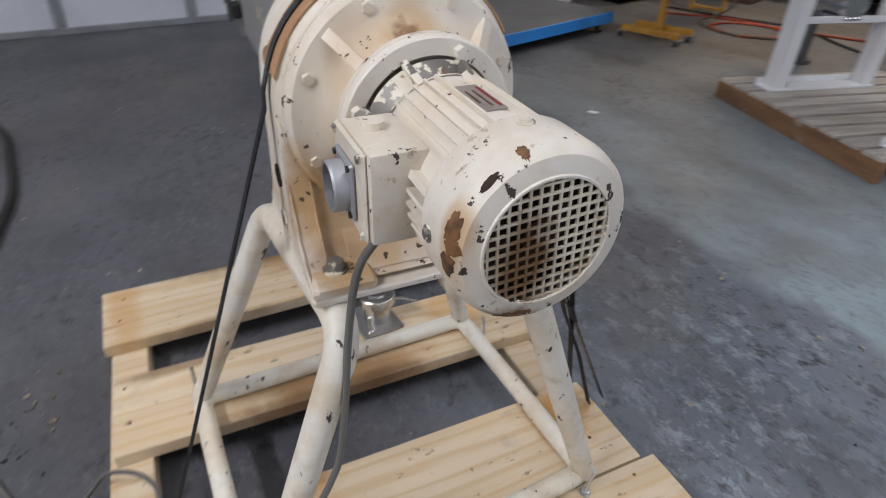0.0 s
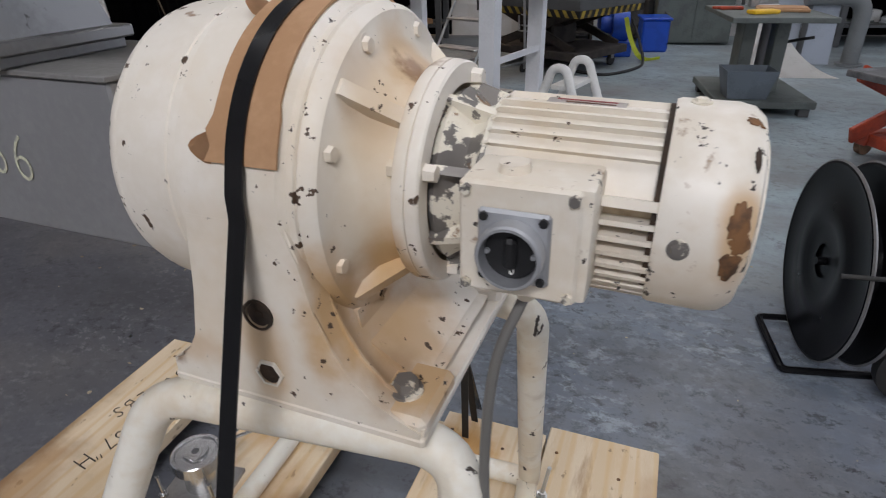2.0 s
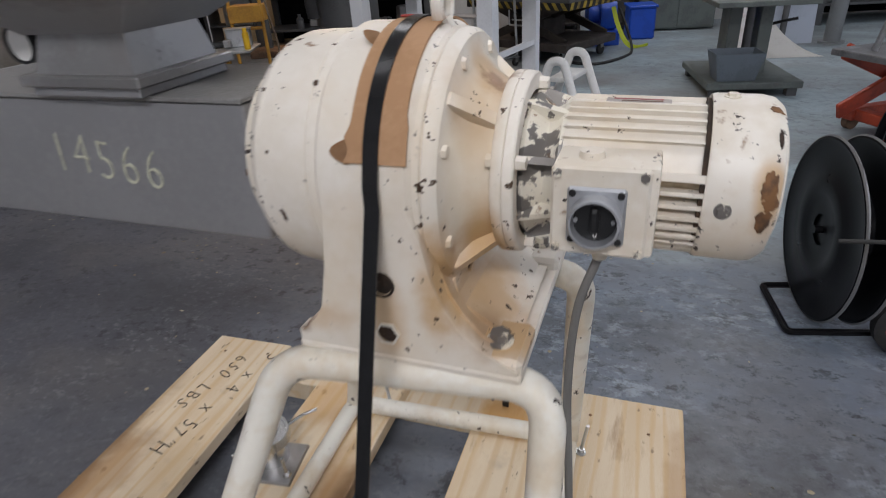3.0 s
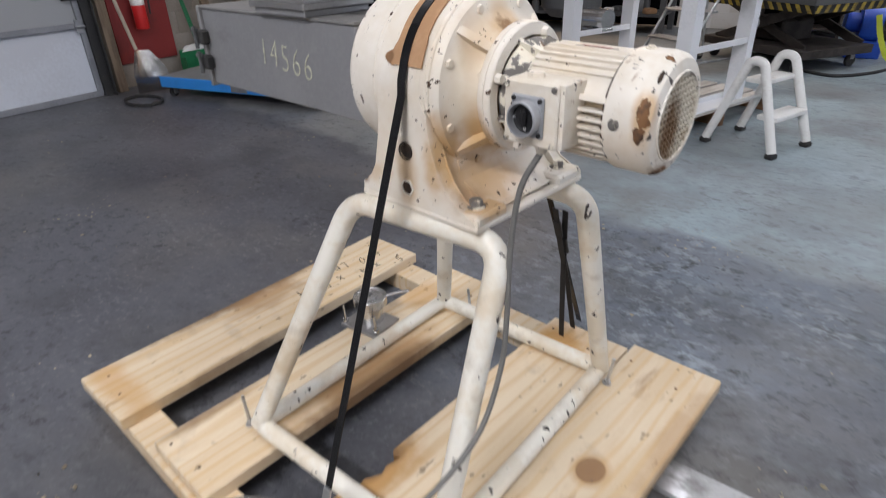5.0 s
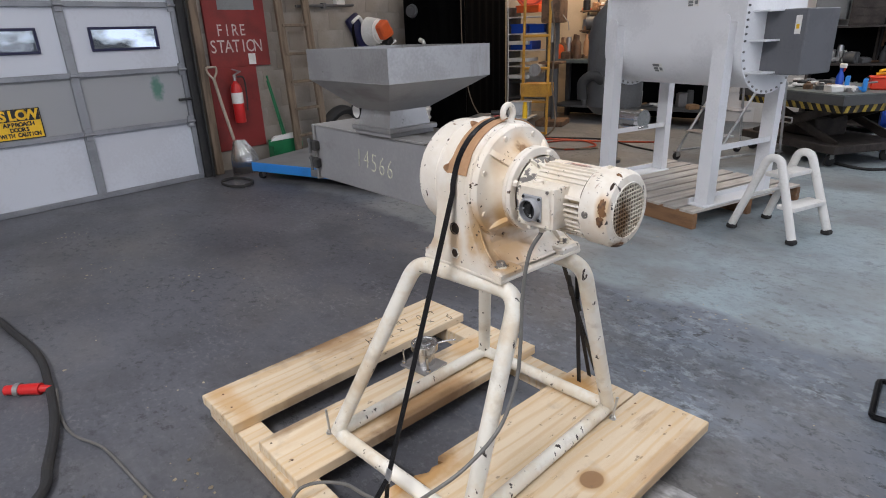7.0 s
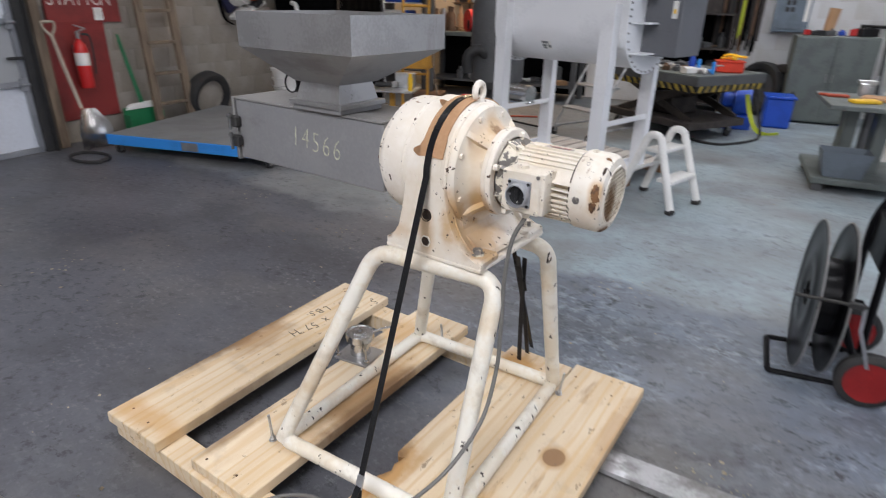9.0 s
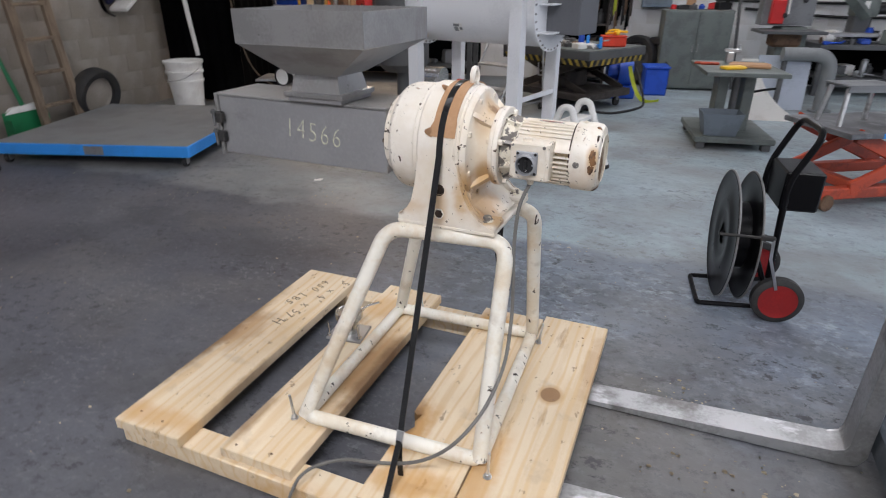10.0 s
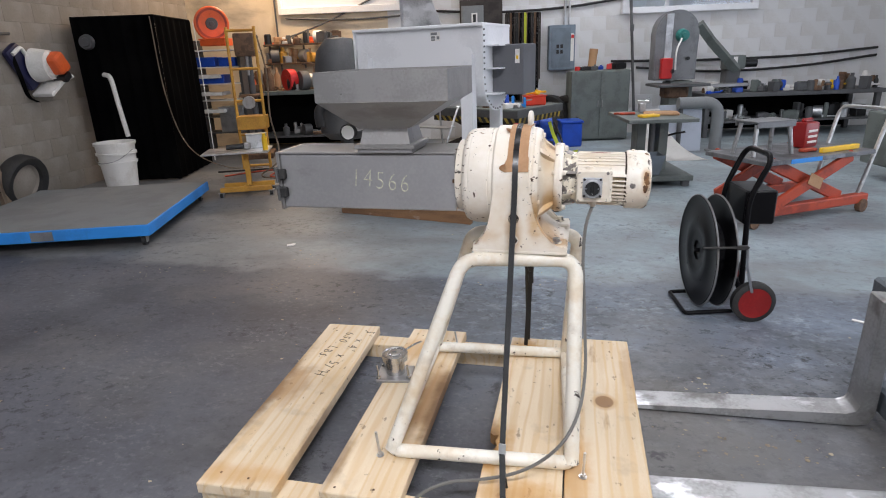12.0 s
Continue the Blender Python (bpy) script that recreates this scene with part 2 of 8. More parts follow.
DOOR_STEEL = shader("door_steel", (0.30, 0.31, 0.33), 0.5, 0.5, (0.22, 0.23, 0.25), 4, 0.5, 60, 0.06)
GREY_PAINT = shader("grey_paint", (0.20, 0.21, 0.215), 0.5, 0, (0.16, 0.165, 0.17), 3, 0.4, 60, 0.05)
DARK_GREY = shader("dark_grey_paint", (0.09, 0.092, 0.095), 0.5, 0, (0.06, 0.06, 0.062), 4, 0.5, 60, 0.08)
MACHINE_GREEN = shader("machine_grey_green", (0.13, 0.15, 0.14), 0.5, 0, (0.085, 0.095, 0.09), 5, 0.5, 60, 0.1)
BLUE = shader("blue_paint", (0.03, 0.26, 0.72), 0.45, 0, (0.03, 0.2, 0.55), 4, 0.4, 60, 0.06)
BLUE_PLASTIC = plain("blue_plastic", (0.015, 0.08, 0.5), 0.35)
NAVY = plain("navy_enamel", (0.010, 0.011, 0.055), 0.4)
RED_BOARD = shader("red_board", (0.22, 0.022, 0.02), 0.6, 0, (0.15, 0.02, 0.018), 4, 0.5, 60, 0.06)
RED = plain("red_enamel", (0.55, 0.02, 0.02), 0.3)
DARK_RED = plain("red_wheel_paint", (0.27, 0.014, 0.014), 0.3)
ORANGE = plain("orange_plastic", (0.80, 0.13, 0.03), 0.4)
LIFT_ORANGE = shader("orange_red_paint", (0.45, 0.06, 0.022), 0.5, 0, (0.20, 0.035, 0.02), 6, 0.5, 60, 0.12)
YELLOW = shader("yellow_paint", (0.55, 0.29, 0.04), 0.5, 0, (0.36, 0.17, 0.03), 5, 0.5, 60, 0.08)
SIGN_YELLOW = plain("sign_yellow", (0.85, 0.52, 0.02), 0.4)
HI_VIS = plain("yellow_green_sling", (0.55, 0.62, 0.04), 0.6)
GREEN = plain("green_plastic", (0.012, 0.16, 0.06), 0.45)
BROWN = shader("brown_clutter", (0.16, 0.09, 0.05), 0.7, 0, (0.07, 0.04, 0.025), 12, 0.6, 60, 0.2)
CHALK = shader("chalk", (0.58, 0.58, 0.44), 0.9, 0, (0.34, 0.335, 0.28), 60, 0.6, 200, 0.1)
WHITE_LETTER = shader("white_stencil", (0.62, 0.55, 0.52), 0.7, 0, (0.4, 0.3, 0.28), 30, 0.7, 90, 0.05)
INK = plain("black_marker", (0.035, 0.027, 0.022), 0.8)
stain(DOOR_GREY, (0.02, 0.16, 0.10), (0.02, 1.33, 0.92), (0.2, 0.075, 0.14), 0.8, 1.0, 20)
BLOCK_WALL = shader("dusty_block", (0.325, 0.29, 0.252), 0.85, 0, (0.25, 0.22, 0.185), 1.1, 0.6, 70, 0.3, jitter=0.012)
patches(BLOCK_WALL, (0.15, 0.13, 0.11), 3, 0.50, 0.70, top=0.45, offset=2.0)
BLOCK_WHITE = shader("white_painted_block", (0.68, 0.685, 0.69), 0.7, 0, (0.58, 0.57, 0.55), 0.9, 0.5, 70, 0.2, jitter=0.004)
patches(BLOCK_WHITE, (0.30, 0.29, 0.28), 5, 0.66, 0.74, top=0.6, offset=4.0)
PLASTER = shader("cream_plaster", (0.66, 0.56, 0.41), 0.8, 0, (0.55, 0.45, 0.31), 2, 0.5, 60, 0.08)
patches(PLASTER, (0.16, 0.13, 0.11), 1.3, 0.52, 0.70, top=0.75, stretch=(0.6, 1, 1.6), offset=3.0)
MORTAR = shader("mortar", (0.25, 0.222, 0.195), 0.9, 0, (0.18, 0.16, 0.14), 6, 0.5, 80, 0.3)
CEILING = shader("ceiling_panel", (0.5, 0.5, 0.5), 0.8, 0, (0.4, 0.4, 0.4), 2, 0.4, 60, 0.05)


def glass(name):
    m = bpy.data.materials.new(name)
    m.use_nodes = True
    b = m.node_tree.nodes["Principled BSDF"]
    b.inputs["Base Color"].default_value = (0.9, 0.95, 1, 1)
    b.inputs["Roughness"].default_value = 0.03
    b.inputs["Transmission Weight"].default_value = 1.0
    return m


GLASS = glass("glass")


def glow(name, colour, strength):
    m = bpy.data.materials.new(name)
    m.use_nodes = True
    nt = m.node_tree
    e = nt.nodes.new("ShaderNodeEmission")
    n = nt.nodes.new("ShaderNodeTexNoise")
    n.inputs["Scale"].default_value = 6.0
    mix = nt.nodes.new("ShaderNodeMix")
    mix.data_type = "RGBA"
    mix.inputs[6].default_value, mix.inputs[7].default_value = (*colour, 1), (*(c * 0.06 for c in colour), 1)
    n.inputs["Detail"].default_value = 6
    steep = nt.nodes.new("ShaderNodeMapRange")
    steep.inputs[1].default_value, steep.inputs[2].default_value = 0.50, 0.57
    nt.links.new(n.outputs[0], steep.inputs[0])
    nt.links.new(steep.outputs[0], mix.inputs[0])
    nt.links.new(mix.outputs[2], e.inputs[0])
    e.inputs[1].default_value = strength
    nt.links.new(e.outputs[0], nt.nodes["Material Output"].inputs[0])
    return m


DAYLIGHT = glow("daylight_outside", (0.75, 0.85, 1.0), 1.3)


def lumber(name, tint=1.0, seed=0.0, knot=None):
    """Softwood: grain lines along y, a few tan streaks, one knot at most."""
    m = shader(name, (0.70 * tint, 0.585 * tint, 0.425 * tint), 0.62, 0, (0.63 * tint, 0.49 * tint, 0.32 * tint), 3, 0.55, 120, 0.12, (7, 0.5, 7), jitter=0.05)
    nt = m.node_tree
    b = nt.nodes["Principled BSDF"]
    tc = nt.nodes.new("ShaderNodeTexCoord")
    mp = nt.nodes.new("ShaderNodeMapping")
    mp.inputs["Location"].default_value = (seed, seed * 0.6, 0)
    mp.inputs["Scale"].default_value = (1, 0.10, 1)
    nt.links.new(tc.outputs["Object"], mp.inputs[0])
    w = nt.nodes.new("ShaderNodeTexWave")
    w.bands_direction = "X"
    w.inputs["Scale"].default_value, w.inputs["Distortion"].default_value = 8, 8.0
    w.inputs["Detail"].default_value, w.inputs["Detail Scale"].default_value = 3, 1.4
    nt.links.new(mp.outputs[0], w.inputs[0])
    r = nt.nodes.new("ShaderNodeMapRange")
    r.inputs[1].default_value, r.inputs[2].default_value, r.inputs[4].default_value = 0.62, 1.0, 0.55
    nt.links.new(w.outputs[1], r.inputs[0])
    mix = nt.nodes.new("ShaderNodeMix")
    mix.data_type = "RGBA"
    nt.links.new(b.inputs["Base Color"].links[0].from_socket, mix.inputs[6])
    mix.inputs[7].default_value = (0.60 * tint, 0.41 * tint, 0.20 * tint, 1)
    nt.links.new(r.outputs[0], mix.inputs[0])
    nt.links.new(mix.outputs[2], b.inputs["Base Color"])
    if knot:
        kx, ky, kr = knot
        km = nt.nodes.new("ShaderNodeMapping")
        km.inputs["Location"].default_value = (-kx, -ky * 0.85, 0)
        km.inputs["Scale"].default_value = (1, 0.85, 0)
        nt.links.new(tc.outputs["Object"], km.inputs[0])
        ln = nt.nodes.new("ShaderNodeVectorMath")
        ln.operation = "LENGTH"
        nt.links.new(km.outputs[0], ln.inputs[0])
        for rad, soft, col in ((kr * 1.5, kr * 0.7, (0.47, 0.28, 0.12)), (kr, kr * 0.12, (0.27, 0.155, 0.075))):
            kr_ = nt.nodes.new("ShaderNodeMapRange")
            kr_.inputs[1].default_value, kr_.inputs[2].default_value = rad, rad - soft
            nt.links.new(ln.outputs["Value"], kr_.inputs[0])
            kx_ = nt.nodes.new("ShaderNodeMix")
            kx_.data_type = "RGBA"
            nt.links.new(b.inputs["Base Color"].links[0].from_socket, kx_.inputs[6])
            kx_.inputs[7].default_value = (*col, 1)
            nt.links.new(kr_.outputs[0], kx_.inputs[0])
            nt.links.new(kx_.outputs[2], b.inputs["Base Color"])
    patches(m, (0.56 * tint, 0.36 * tint, 0.17 * tint), 2.0, 0.50, 0.70, offset=seed + 4, stretch=(2.2, 0.7, 2), top=0.42)
    patches(m, (0.26, 0.13, 0.05), 2.6, 0.63, 0.74, offset=seed + 9, stretch=(4, 0.8, 4), top=0.8)
    patches(m, (0.20, 0.13, 0.08), 34, 0.64, 0.68, offset=seed + 1, stretch=(1, 0.5, 1), top=0.7)
    patches(m, (0.36, 0.28, 0.20), 7, 0.60, 0.75, offset=seed + 6, top=0.5)
    return m


WOOD_A, WOOD_B = lumber("pale_lumber", 1.0, 0.3), lumber("fresh_lumber", 1.06, 2.7)
WOOD_C, WOOD_D = lumber("yellow_lumber", 1.02, 5.1), lumber("knotty_lumber", 1.0, 7.9, (0.008, 0.105, 0.034))
TAN, ORANGE_TAN, DARK_TAN = (0.38, 0.21, 0.085), (0.52, 0.27, 0.07), (0.18, 0.095, 0.04)
stain(WOOD_A, DARK_TAN, (-0.145, 0.0, 0.0), (0.077, 0.483, 0.1), 0.85, 0.9, 14)
stain(WOOD_A, DARK_TAN, (0.145, -0.25, 0.0), (0.042, 0.287, 0.1), 0.6, 0.9, 14)
stain(WOOD_A, TAN, (-0.3, -0.47, 0.0), (0.25, 0.06, 0.05), 0.6, 1.0, 10)
stain(WOOD_A, TAN, (0.35, -0.47, 0.0), (0.2, 0.06, 0.05), 0.6, 1.0, 10)
stain(WOOD_A, TAN, (-0.06, 0.02, 0.0), (0.084, 0.184, 0.1), 0.6, 1.0, 14)
stain(WOOD_A, ORANGE_TAN, (0.0, -0.50, 0.0), (0.280, 0.057, 0.1), 0.5, 1.0, 14)
stain(WOOD_B, TAN, (0.09, -0.02, 0.0), (0.084, 0.345, 0.1), 0.8, 0.9, 12)
stain(WOOD_B, DARK_TAN, (0.125, -0.05, 0.0), (0.049, 0.368, 0.1), 0.85, 0.9, 14)
stain(WOOD_B, DARK_TAN, (-0.12, -0.40, 0.0), (0.042, 0.172, 0.1), 0.6, 0.9, 14)
stain(WOOD_B, ORANGE_TAN, (-0.05, 0.36, 0.0), (0.140, 0.138, 0.1), 0.5, 1.0, 14)
stain(WOOD_C, ORANGE_TAN, (-0.05, 0.44, 0.0), (0.105, 0.115, 0.1), 0.85, 0.9, 20)
stain(WOOD_C, ORANGE_TAN, (-0.10, -0.25, 0.0), (0.084, 0.184, 0.1), 0.85, 0.9, 16)
stain(WOOD_C, DARK_TAN, (-0.115, -0.20, 0.0), (0.035, 0.115, 0.1), 0.8, 0.9, 20)
stain(WOOD_C, ORANGE_TAN, (0.0, -0.44, 0.0), (0.168, 0.081, 0.1), 0.7, 0.9, 16)
stain(WOOD_D, ORANGE_TAN, (-0.09, -0.30, 0.0), (0.070, 0.253, 0.1), 0.6, 0.9, 16)
stain(WOOD_D, TAN, (0.11, 0.30, 0.0), (0.042, 0.287, 0.1), 0.5, 0.9, 16)
WOOD_LADDER = shader("weathered_brown_wood", (0.20, 0.150, 0.105), 0.8, 0, (0.095, 0.07, 0.05), 5, 0.6, 110, 0.25, (5, 5, 0.6), jitter=0.05)
WOOD_GREY = shader("weathered_grey_wood", (0.42, 0.36, 0.29), 0.8, 0, (0.27, 0.22, 0.17), 6, 0.6, 110, 0.2, (6, 6, 0.6))


def floor_material():
    """Grey floor paint, scuffed, worn to pale blue-grey concrete in the further bay."""
    m = shader("painted_concrete", (0.108, 0.111, 0.126), 0.50, 0, (0.073, 0.075, 0.087), 0.9, 0.8, 60, 0.25)
    nt = m.node_tree
    b = nt.nodes["Principled BSDF"]
    tc = nt.nodes.new("ShaderNodeTexCoord")

    def layer(colour, factor):
        mix = nt.nodes.new("ShaderNodeMix")
        mix.data_type = "RGBA"
        nt.links.new(b.inputs["Base Color"].links[0].from_socket, mix.inputs[6])
        mix.inputs[7].default_value = (*colour, 1)
        nt.links.new(factor, mix.inputs[0])
        nt.links.new(mix.outputs[2], b.inputs["Base Color"])

    def noise_of(scale, low, high, detail=6.0, top=1.0, at=(0, 0, 0), stretch=(1, 1, 1), turn=0.0, rough=0.62, base=0.0):
        mp = nt.nodes.new("ShaderNodeMapping")
        mp.inputs["Location"].default_value, mp.inputs["Scale"].default_value = at, stretch
        mp.inputs["Rotation"].default_value = (0, 0, radians(turn))
        nt.links.new(tc.outputs["Object"], mp.inputs[0])
        n = nt.nodes.new("ShaderNodeTexNoise")
        n.inputs["Scale"].default_value, n.inputs["Detail"].default_value, n.inputs["Roughness"].default_value = scale, detail, rough
        nt.links.new(mp.outputs[0], n.inputs[0])
        r = nt.nodes.new("ShaderNodeMapRange")
        r.inputs[1].default_value, r.inputs[2].default_value, r.inputs[3].default_value, r.inputs[4].default_value = low, high, base, top
        nt.links.new(n.outputs[0], r.inputs[0])
        return r.outputs[0]

    def calc(op, a, c):
        n = nt.nodes.new("ShaderNodeMath")
        n.operation = op
        n.use_clamp = True
        for slot, v in ((0, a), (1, c)):
            if isinstance(v, float):
                n.inputs[slot].default_value = v
            else:
                nt.links.new(v, n.inputs[slot])
        return n.outputs[0]

    def span(socket, a, c, low=0.0, high=1.0):
        r = nt.nodes.new("ShaderNodeMapRange")
        r.inputs[1].default_value, r.inputs[2].default_value, r.inputs[3].default_value, r.inputs[4].default_value = a, c, low, high
        nt.links.new(socket, r.inputs[0])
        return r.outputs[0]

    # the further bay begins at y = 1.45 and the paint is worst towards +x
    sep = nt.nodes.new("ShaderNodeSeparateXYZ")
    nt.links.new(tc.outputs["Object"], sep.inputs[0])
    wob = nt.nodes.new("ShaderNodeTexNoise")
    wob.inputs["Scale"].default_value, wob.inputs["Detail"].default_value = 2.5, 8
    nt.links.new(tc.outputs["Object"], wob.inputs[0])
    yy = nt.nodes.new("ShaderNodeMath")
    yy.operation = "MULTIPLY_ADD"
    yy.inputs[1].default_value = 0.5
    nt.links.new(wob.outputs[0], yy.inputs[0])
    nt.links.new(sep.outputs[1], yy.inputs[2])
    bay = span(yy.outputs[0], 1.74, 1.86)
    east = span(sep.outputs[0], -2.6, 0.2, 0.1)
    near_east = calc("MULTIPLY", span(sep.outputs[0], -0.9, 0.3), span(bay, 0.0, 1.0, 1.0, 0.0))
    far = calc("MULTIPLY", bay, east)
    worn = calc("MULTIPLY", far, noise_of(0.9, 0.22, 0.54, 10))
    layer((0.27, 0.255, 0.232), calc("MULTIPLY", bay, noise_of(0.7, 0.32, 0.60, 9, 0.85, (4, 2, 0))))
    layer((0.29, 0.36, 0.39), worn)
    layer((0.37, 0.455, 0.50), calc("MULTIPLY", far, noise_of(1.3, 0.47, 0.64, 12, 0.6, (2, 7, 0), (1, 1.4, 1), 12, 0.66)))
    mottle = calc("MULTIPLY", far, noise_of(1.9, 0.46, 0.60, 6, 1.0, (6, 3, 0), (0.7, 1.5, 1), 10, base=0.25))
    layer((0.14, 0.155, 0.17), calc("MULTIPLY", mottle, noise_of(14.0, 0.53, 0.58, 12, 0.9, (3, 1, 0), (0.95, 1.15, 1), 14, 0.78)))
    layer((0.17, 0.17, 0.165), calc("MULTIPLY", far, noise_of(1.6, 0.54, 0.72, 8, 0.7, (9, 1, 0))))
    # bluish worn paint along the edge of the near bay, trodden brown-grey towards the forks
    blue = calc("MULTIPLY", near_east, span(sep.outputs[1], 0.0, 0.8))
    layer((0.162, 0.194, 0.245), calc("MULTIPLY", blue, noise_of(1.0, 0.22, 0.50, 7, 0.95, (6, 1, 0))))
    layer((0.23, 0.275, 0.325), calc("MULTIPLY", blue, noise_of(2.6, 0.50, 0.68, 12, 0.6, (1, 2, 0), (0.9, 1.2, 1), 14, 0.68)))
    flaked = calc("MULTIPLY", blue, noise_of(1.6, 0.44, 0.60, 6, 1.0, (3, 8, 0), base=0.2))
    layer((0.34, 0.40, 0.455), calc("MULTIPLY", flaked, noise_of(13.0, 0.51, 0.58, 12, 0.9, (5, 2, 0), (0.9, 1.2, 1), 14, 0.74)))
    layer((0.055, 0.062, 0.078), calc("MULTIPLY", flaked, noise_of(16.0, 0.53, 0.59, 12, 0.85, (2, 6, 0), (0.9, 1.2, 1), 14, 0.76)))
    trodden = calc("MULTIPLY", span(sep.outputs[0], 0.2, 0.8), span(sep.outputs[1], 1.15, 0.45))
    layer((0.105, 0.099, 0.090), calc("MULTIPLY", trodden, noise_of(1.5, 0.34, 0.56, 9, 0.9, (7, 3, 0))))
    layer((0.215, 0.225, 0.235), calc("MULTIPLY", trodden, noise_of(7.0, 0.52, 0.66, 12, 0.6, (4, 2, 0), (1, 1, 1), 0, 0.72)))
    layer((0.045, 0.042, 0.038), calc("MULTIPLY", trodden, noise_of(12.0, 0.54, 0.64, 12, 0.7, (9, 4, 0), (1, 1.1, 1), 0, 0.75)))
    # general wear: soft clouds, clusters of grit and of dark pits, wheel streaks
    layer((0.150, 0.157, 0.170), noise_of(1.2, 0.47, 0.72, 8, 0.5, (5, 5, 0), (1, 1.6, 1), 25, 0.6))
    layer((0.165, 0.157, 0.146), noise_of(0.8, 0.48, 0.68, 7, 0.6, (1, 4, 0), (1, 1.3, 1), -15, 0.6))
    layer((0.20, 0.205, 0.21), calc("MULTIPLY", noise_of(1.4, 0.50, 0.66, 6, 1.0, (8, 8, 0), base=0.3), noise_of(26.0, 0.53, 0.60, 10, 0.8, (5, 3, 0), (1, 1.4, 1), 15, 0.75)))
    pits = noise_of(1.2, 0.46, 0.60, 7, 1.0, (8, 5, 0), (1, 1.6, 1), -20, base=0.3)
    pits = calc("MULTIPLY", pits, span(far, 0.0, 0.8, 1.0, 0.3))
    layer((0.032, 0.034, 0.038), calc("MULTIPLY", pits, noise_of(17.0, 0.53, 0.59, 11, 0.95, (8, 2, 0), (0.95, 1.2, 1), -20, 0.78)))
    layer((0.22, 0.225, 0.23), noise_of(4.0, 0.64, 0.70, 10, 0.10, (2, 2, 0), (0.35, 2.5, 1), 40))
    layer((0.05, 0.051, 0.055), calc("MULTIPLY", noise_of(1.4, 0.50, 0.72, 10, 0.7, (2, 6, 0), (1, 1.5, 1), 60), span(far, 0.0, 0.8, 1.0, 0.4)))
    layer((0.50, 0.49, 0.45), noise_of(60.0, 0.735, 0.755, 4, 0.8, (1, 9, 0)))
    return m


FLOOR = floor_material()


# ---- building blocks ----
def box(bm, c, s, bev=0.0, rot=None, seg=1):
    m = Matrix.Translation(c) @ (rot if rot else Matrix()) @ Matrix.Diagonal((*s, 1))
    r = bmesh.ops.create_cube(bm, size=1, matrix=m)
    if bev:
        edges = {e for v in r["verts"] for e in v.link_edges}
        bmesh.ops.bevel(bm, geom=list(edges), offset=bev, segments=seg, affect="EDGES", profile=0.6)


def cyl(bm, p0, p1, r0, r1=None, seg=20, caps=True):
    p0, p1 = Vector(p0), Vector(p1)
    d = p1 - p0
    m = Matrix.Translation((p0 + p1) / 2) @ d.to_track_quat("Z", "Y").to_matrix().to_4x4()
    bmesh.ops.create_cone(bm, cap_ends=caps, segments=seg, radius1=r0, radius2=r0 if r1 is None else r1, depth=d.length, matrix=m)


def lathe(bm, prof, seg=48, m=None):
    """Turns (x, radius) pairs round the x axis."""
    m = m or Matrix()
    rings = []
    for x, r in prof:
        if r < 1e-5:
            rings.append([bm.verts.new(m @ Vector((x, 0, 0)))] * seg)
        else:
            rings.append([bm.verts.new(m @ Vector((x, r * math.cos(2 * math.pi * k / seg), r * math.sin(2 * math.pi * k / seg)))) for k in range(seg)])
    for a, b in zip(rings, rings[1:]):
        for k in range(seg):
            q = [a[k], b[k], b[(k + 1) % seg], a[(k + 1) % seg]]
            q = [v for n, v in enumerate(q) if v not in q[:n]]
            if len(q) > 2:
                bm.faces.new(q)


def fillet(pts, r, n=6, closed=False):
    pts = [Vector(p) for p in pts]
    out = []
    for k, p in enumerate(pts):
        if not closed and k in (0, len(pts) - 1):
            out.append(p)
            continue
        a, b = (pts[k - 1] - p), (pts[(k + 1) % len(pts)] - p)
        d = min(r, a.length * 0.48, b.length * 0.48)
        p0, p1 = p + a.normalized() * d, p + b.normalized() * d
        for j in range(n + 1):
            t = j / n
            out.append(p0 * (1 - t) ** 2 + p * 2 * t * (1 - t) + p1 * t * t)
    return out


def tube(bm, pts, r, seg=12, closed=False, flat=None):
    """A tube along points; flat=(w, h) gives a strap with that cross-section."""
    pts = [Vector(p) for p in pts]
    n = len(pts)
    up = None
    rings = []
    for k, p in enumerate(pts):
        a = pts[k - 1] if (k or closed) else p
        b = pts[(k + 1) % n] if (k < n - 1 or closed) else p
        d = (b - a).normalized()
        if up is None:
            up = Vector((1, 0, 0)) if flat else (Vector((0, 0, 1)) if abs(d.z) < 0.9 else Vector((1, 0, 0)))
        up = (up - d * up.dot(d)).normalized()
        side = d.cross(up)
        if flat:
            w, h = flat
            ring = [bm.verts.new(p + up * (sx * w / 2) + side * (sy * h / 2)) for sx, sy in ((-1, -1), (1, -1), (1, 1), (-1, 1))]
        else:
            ring = [bm.verts.new(p + (up * math.cos(2 * math.pi * j / seg) + side * math.sin(2 * math.pi * j / seg)) * r) for j in range(seg)]
        rings.append(ring)
    m = len(rings[0])
    pairs = list(zip(rings, rings[1:])) + ([(rings[-1], rings[0])] if closed else [])
    for a, b in pairs:
        for j in range(m):
            bm.faces.new((a[j], a[(j + 1) % m], b[(j + 1) % m], b[j]))
    if not closed:
        bm.faces.new(rings[0])
        bm.faces.new(rings[-1])


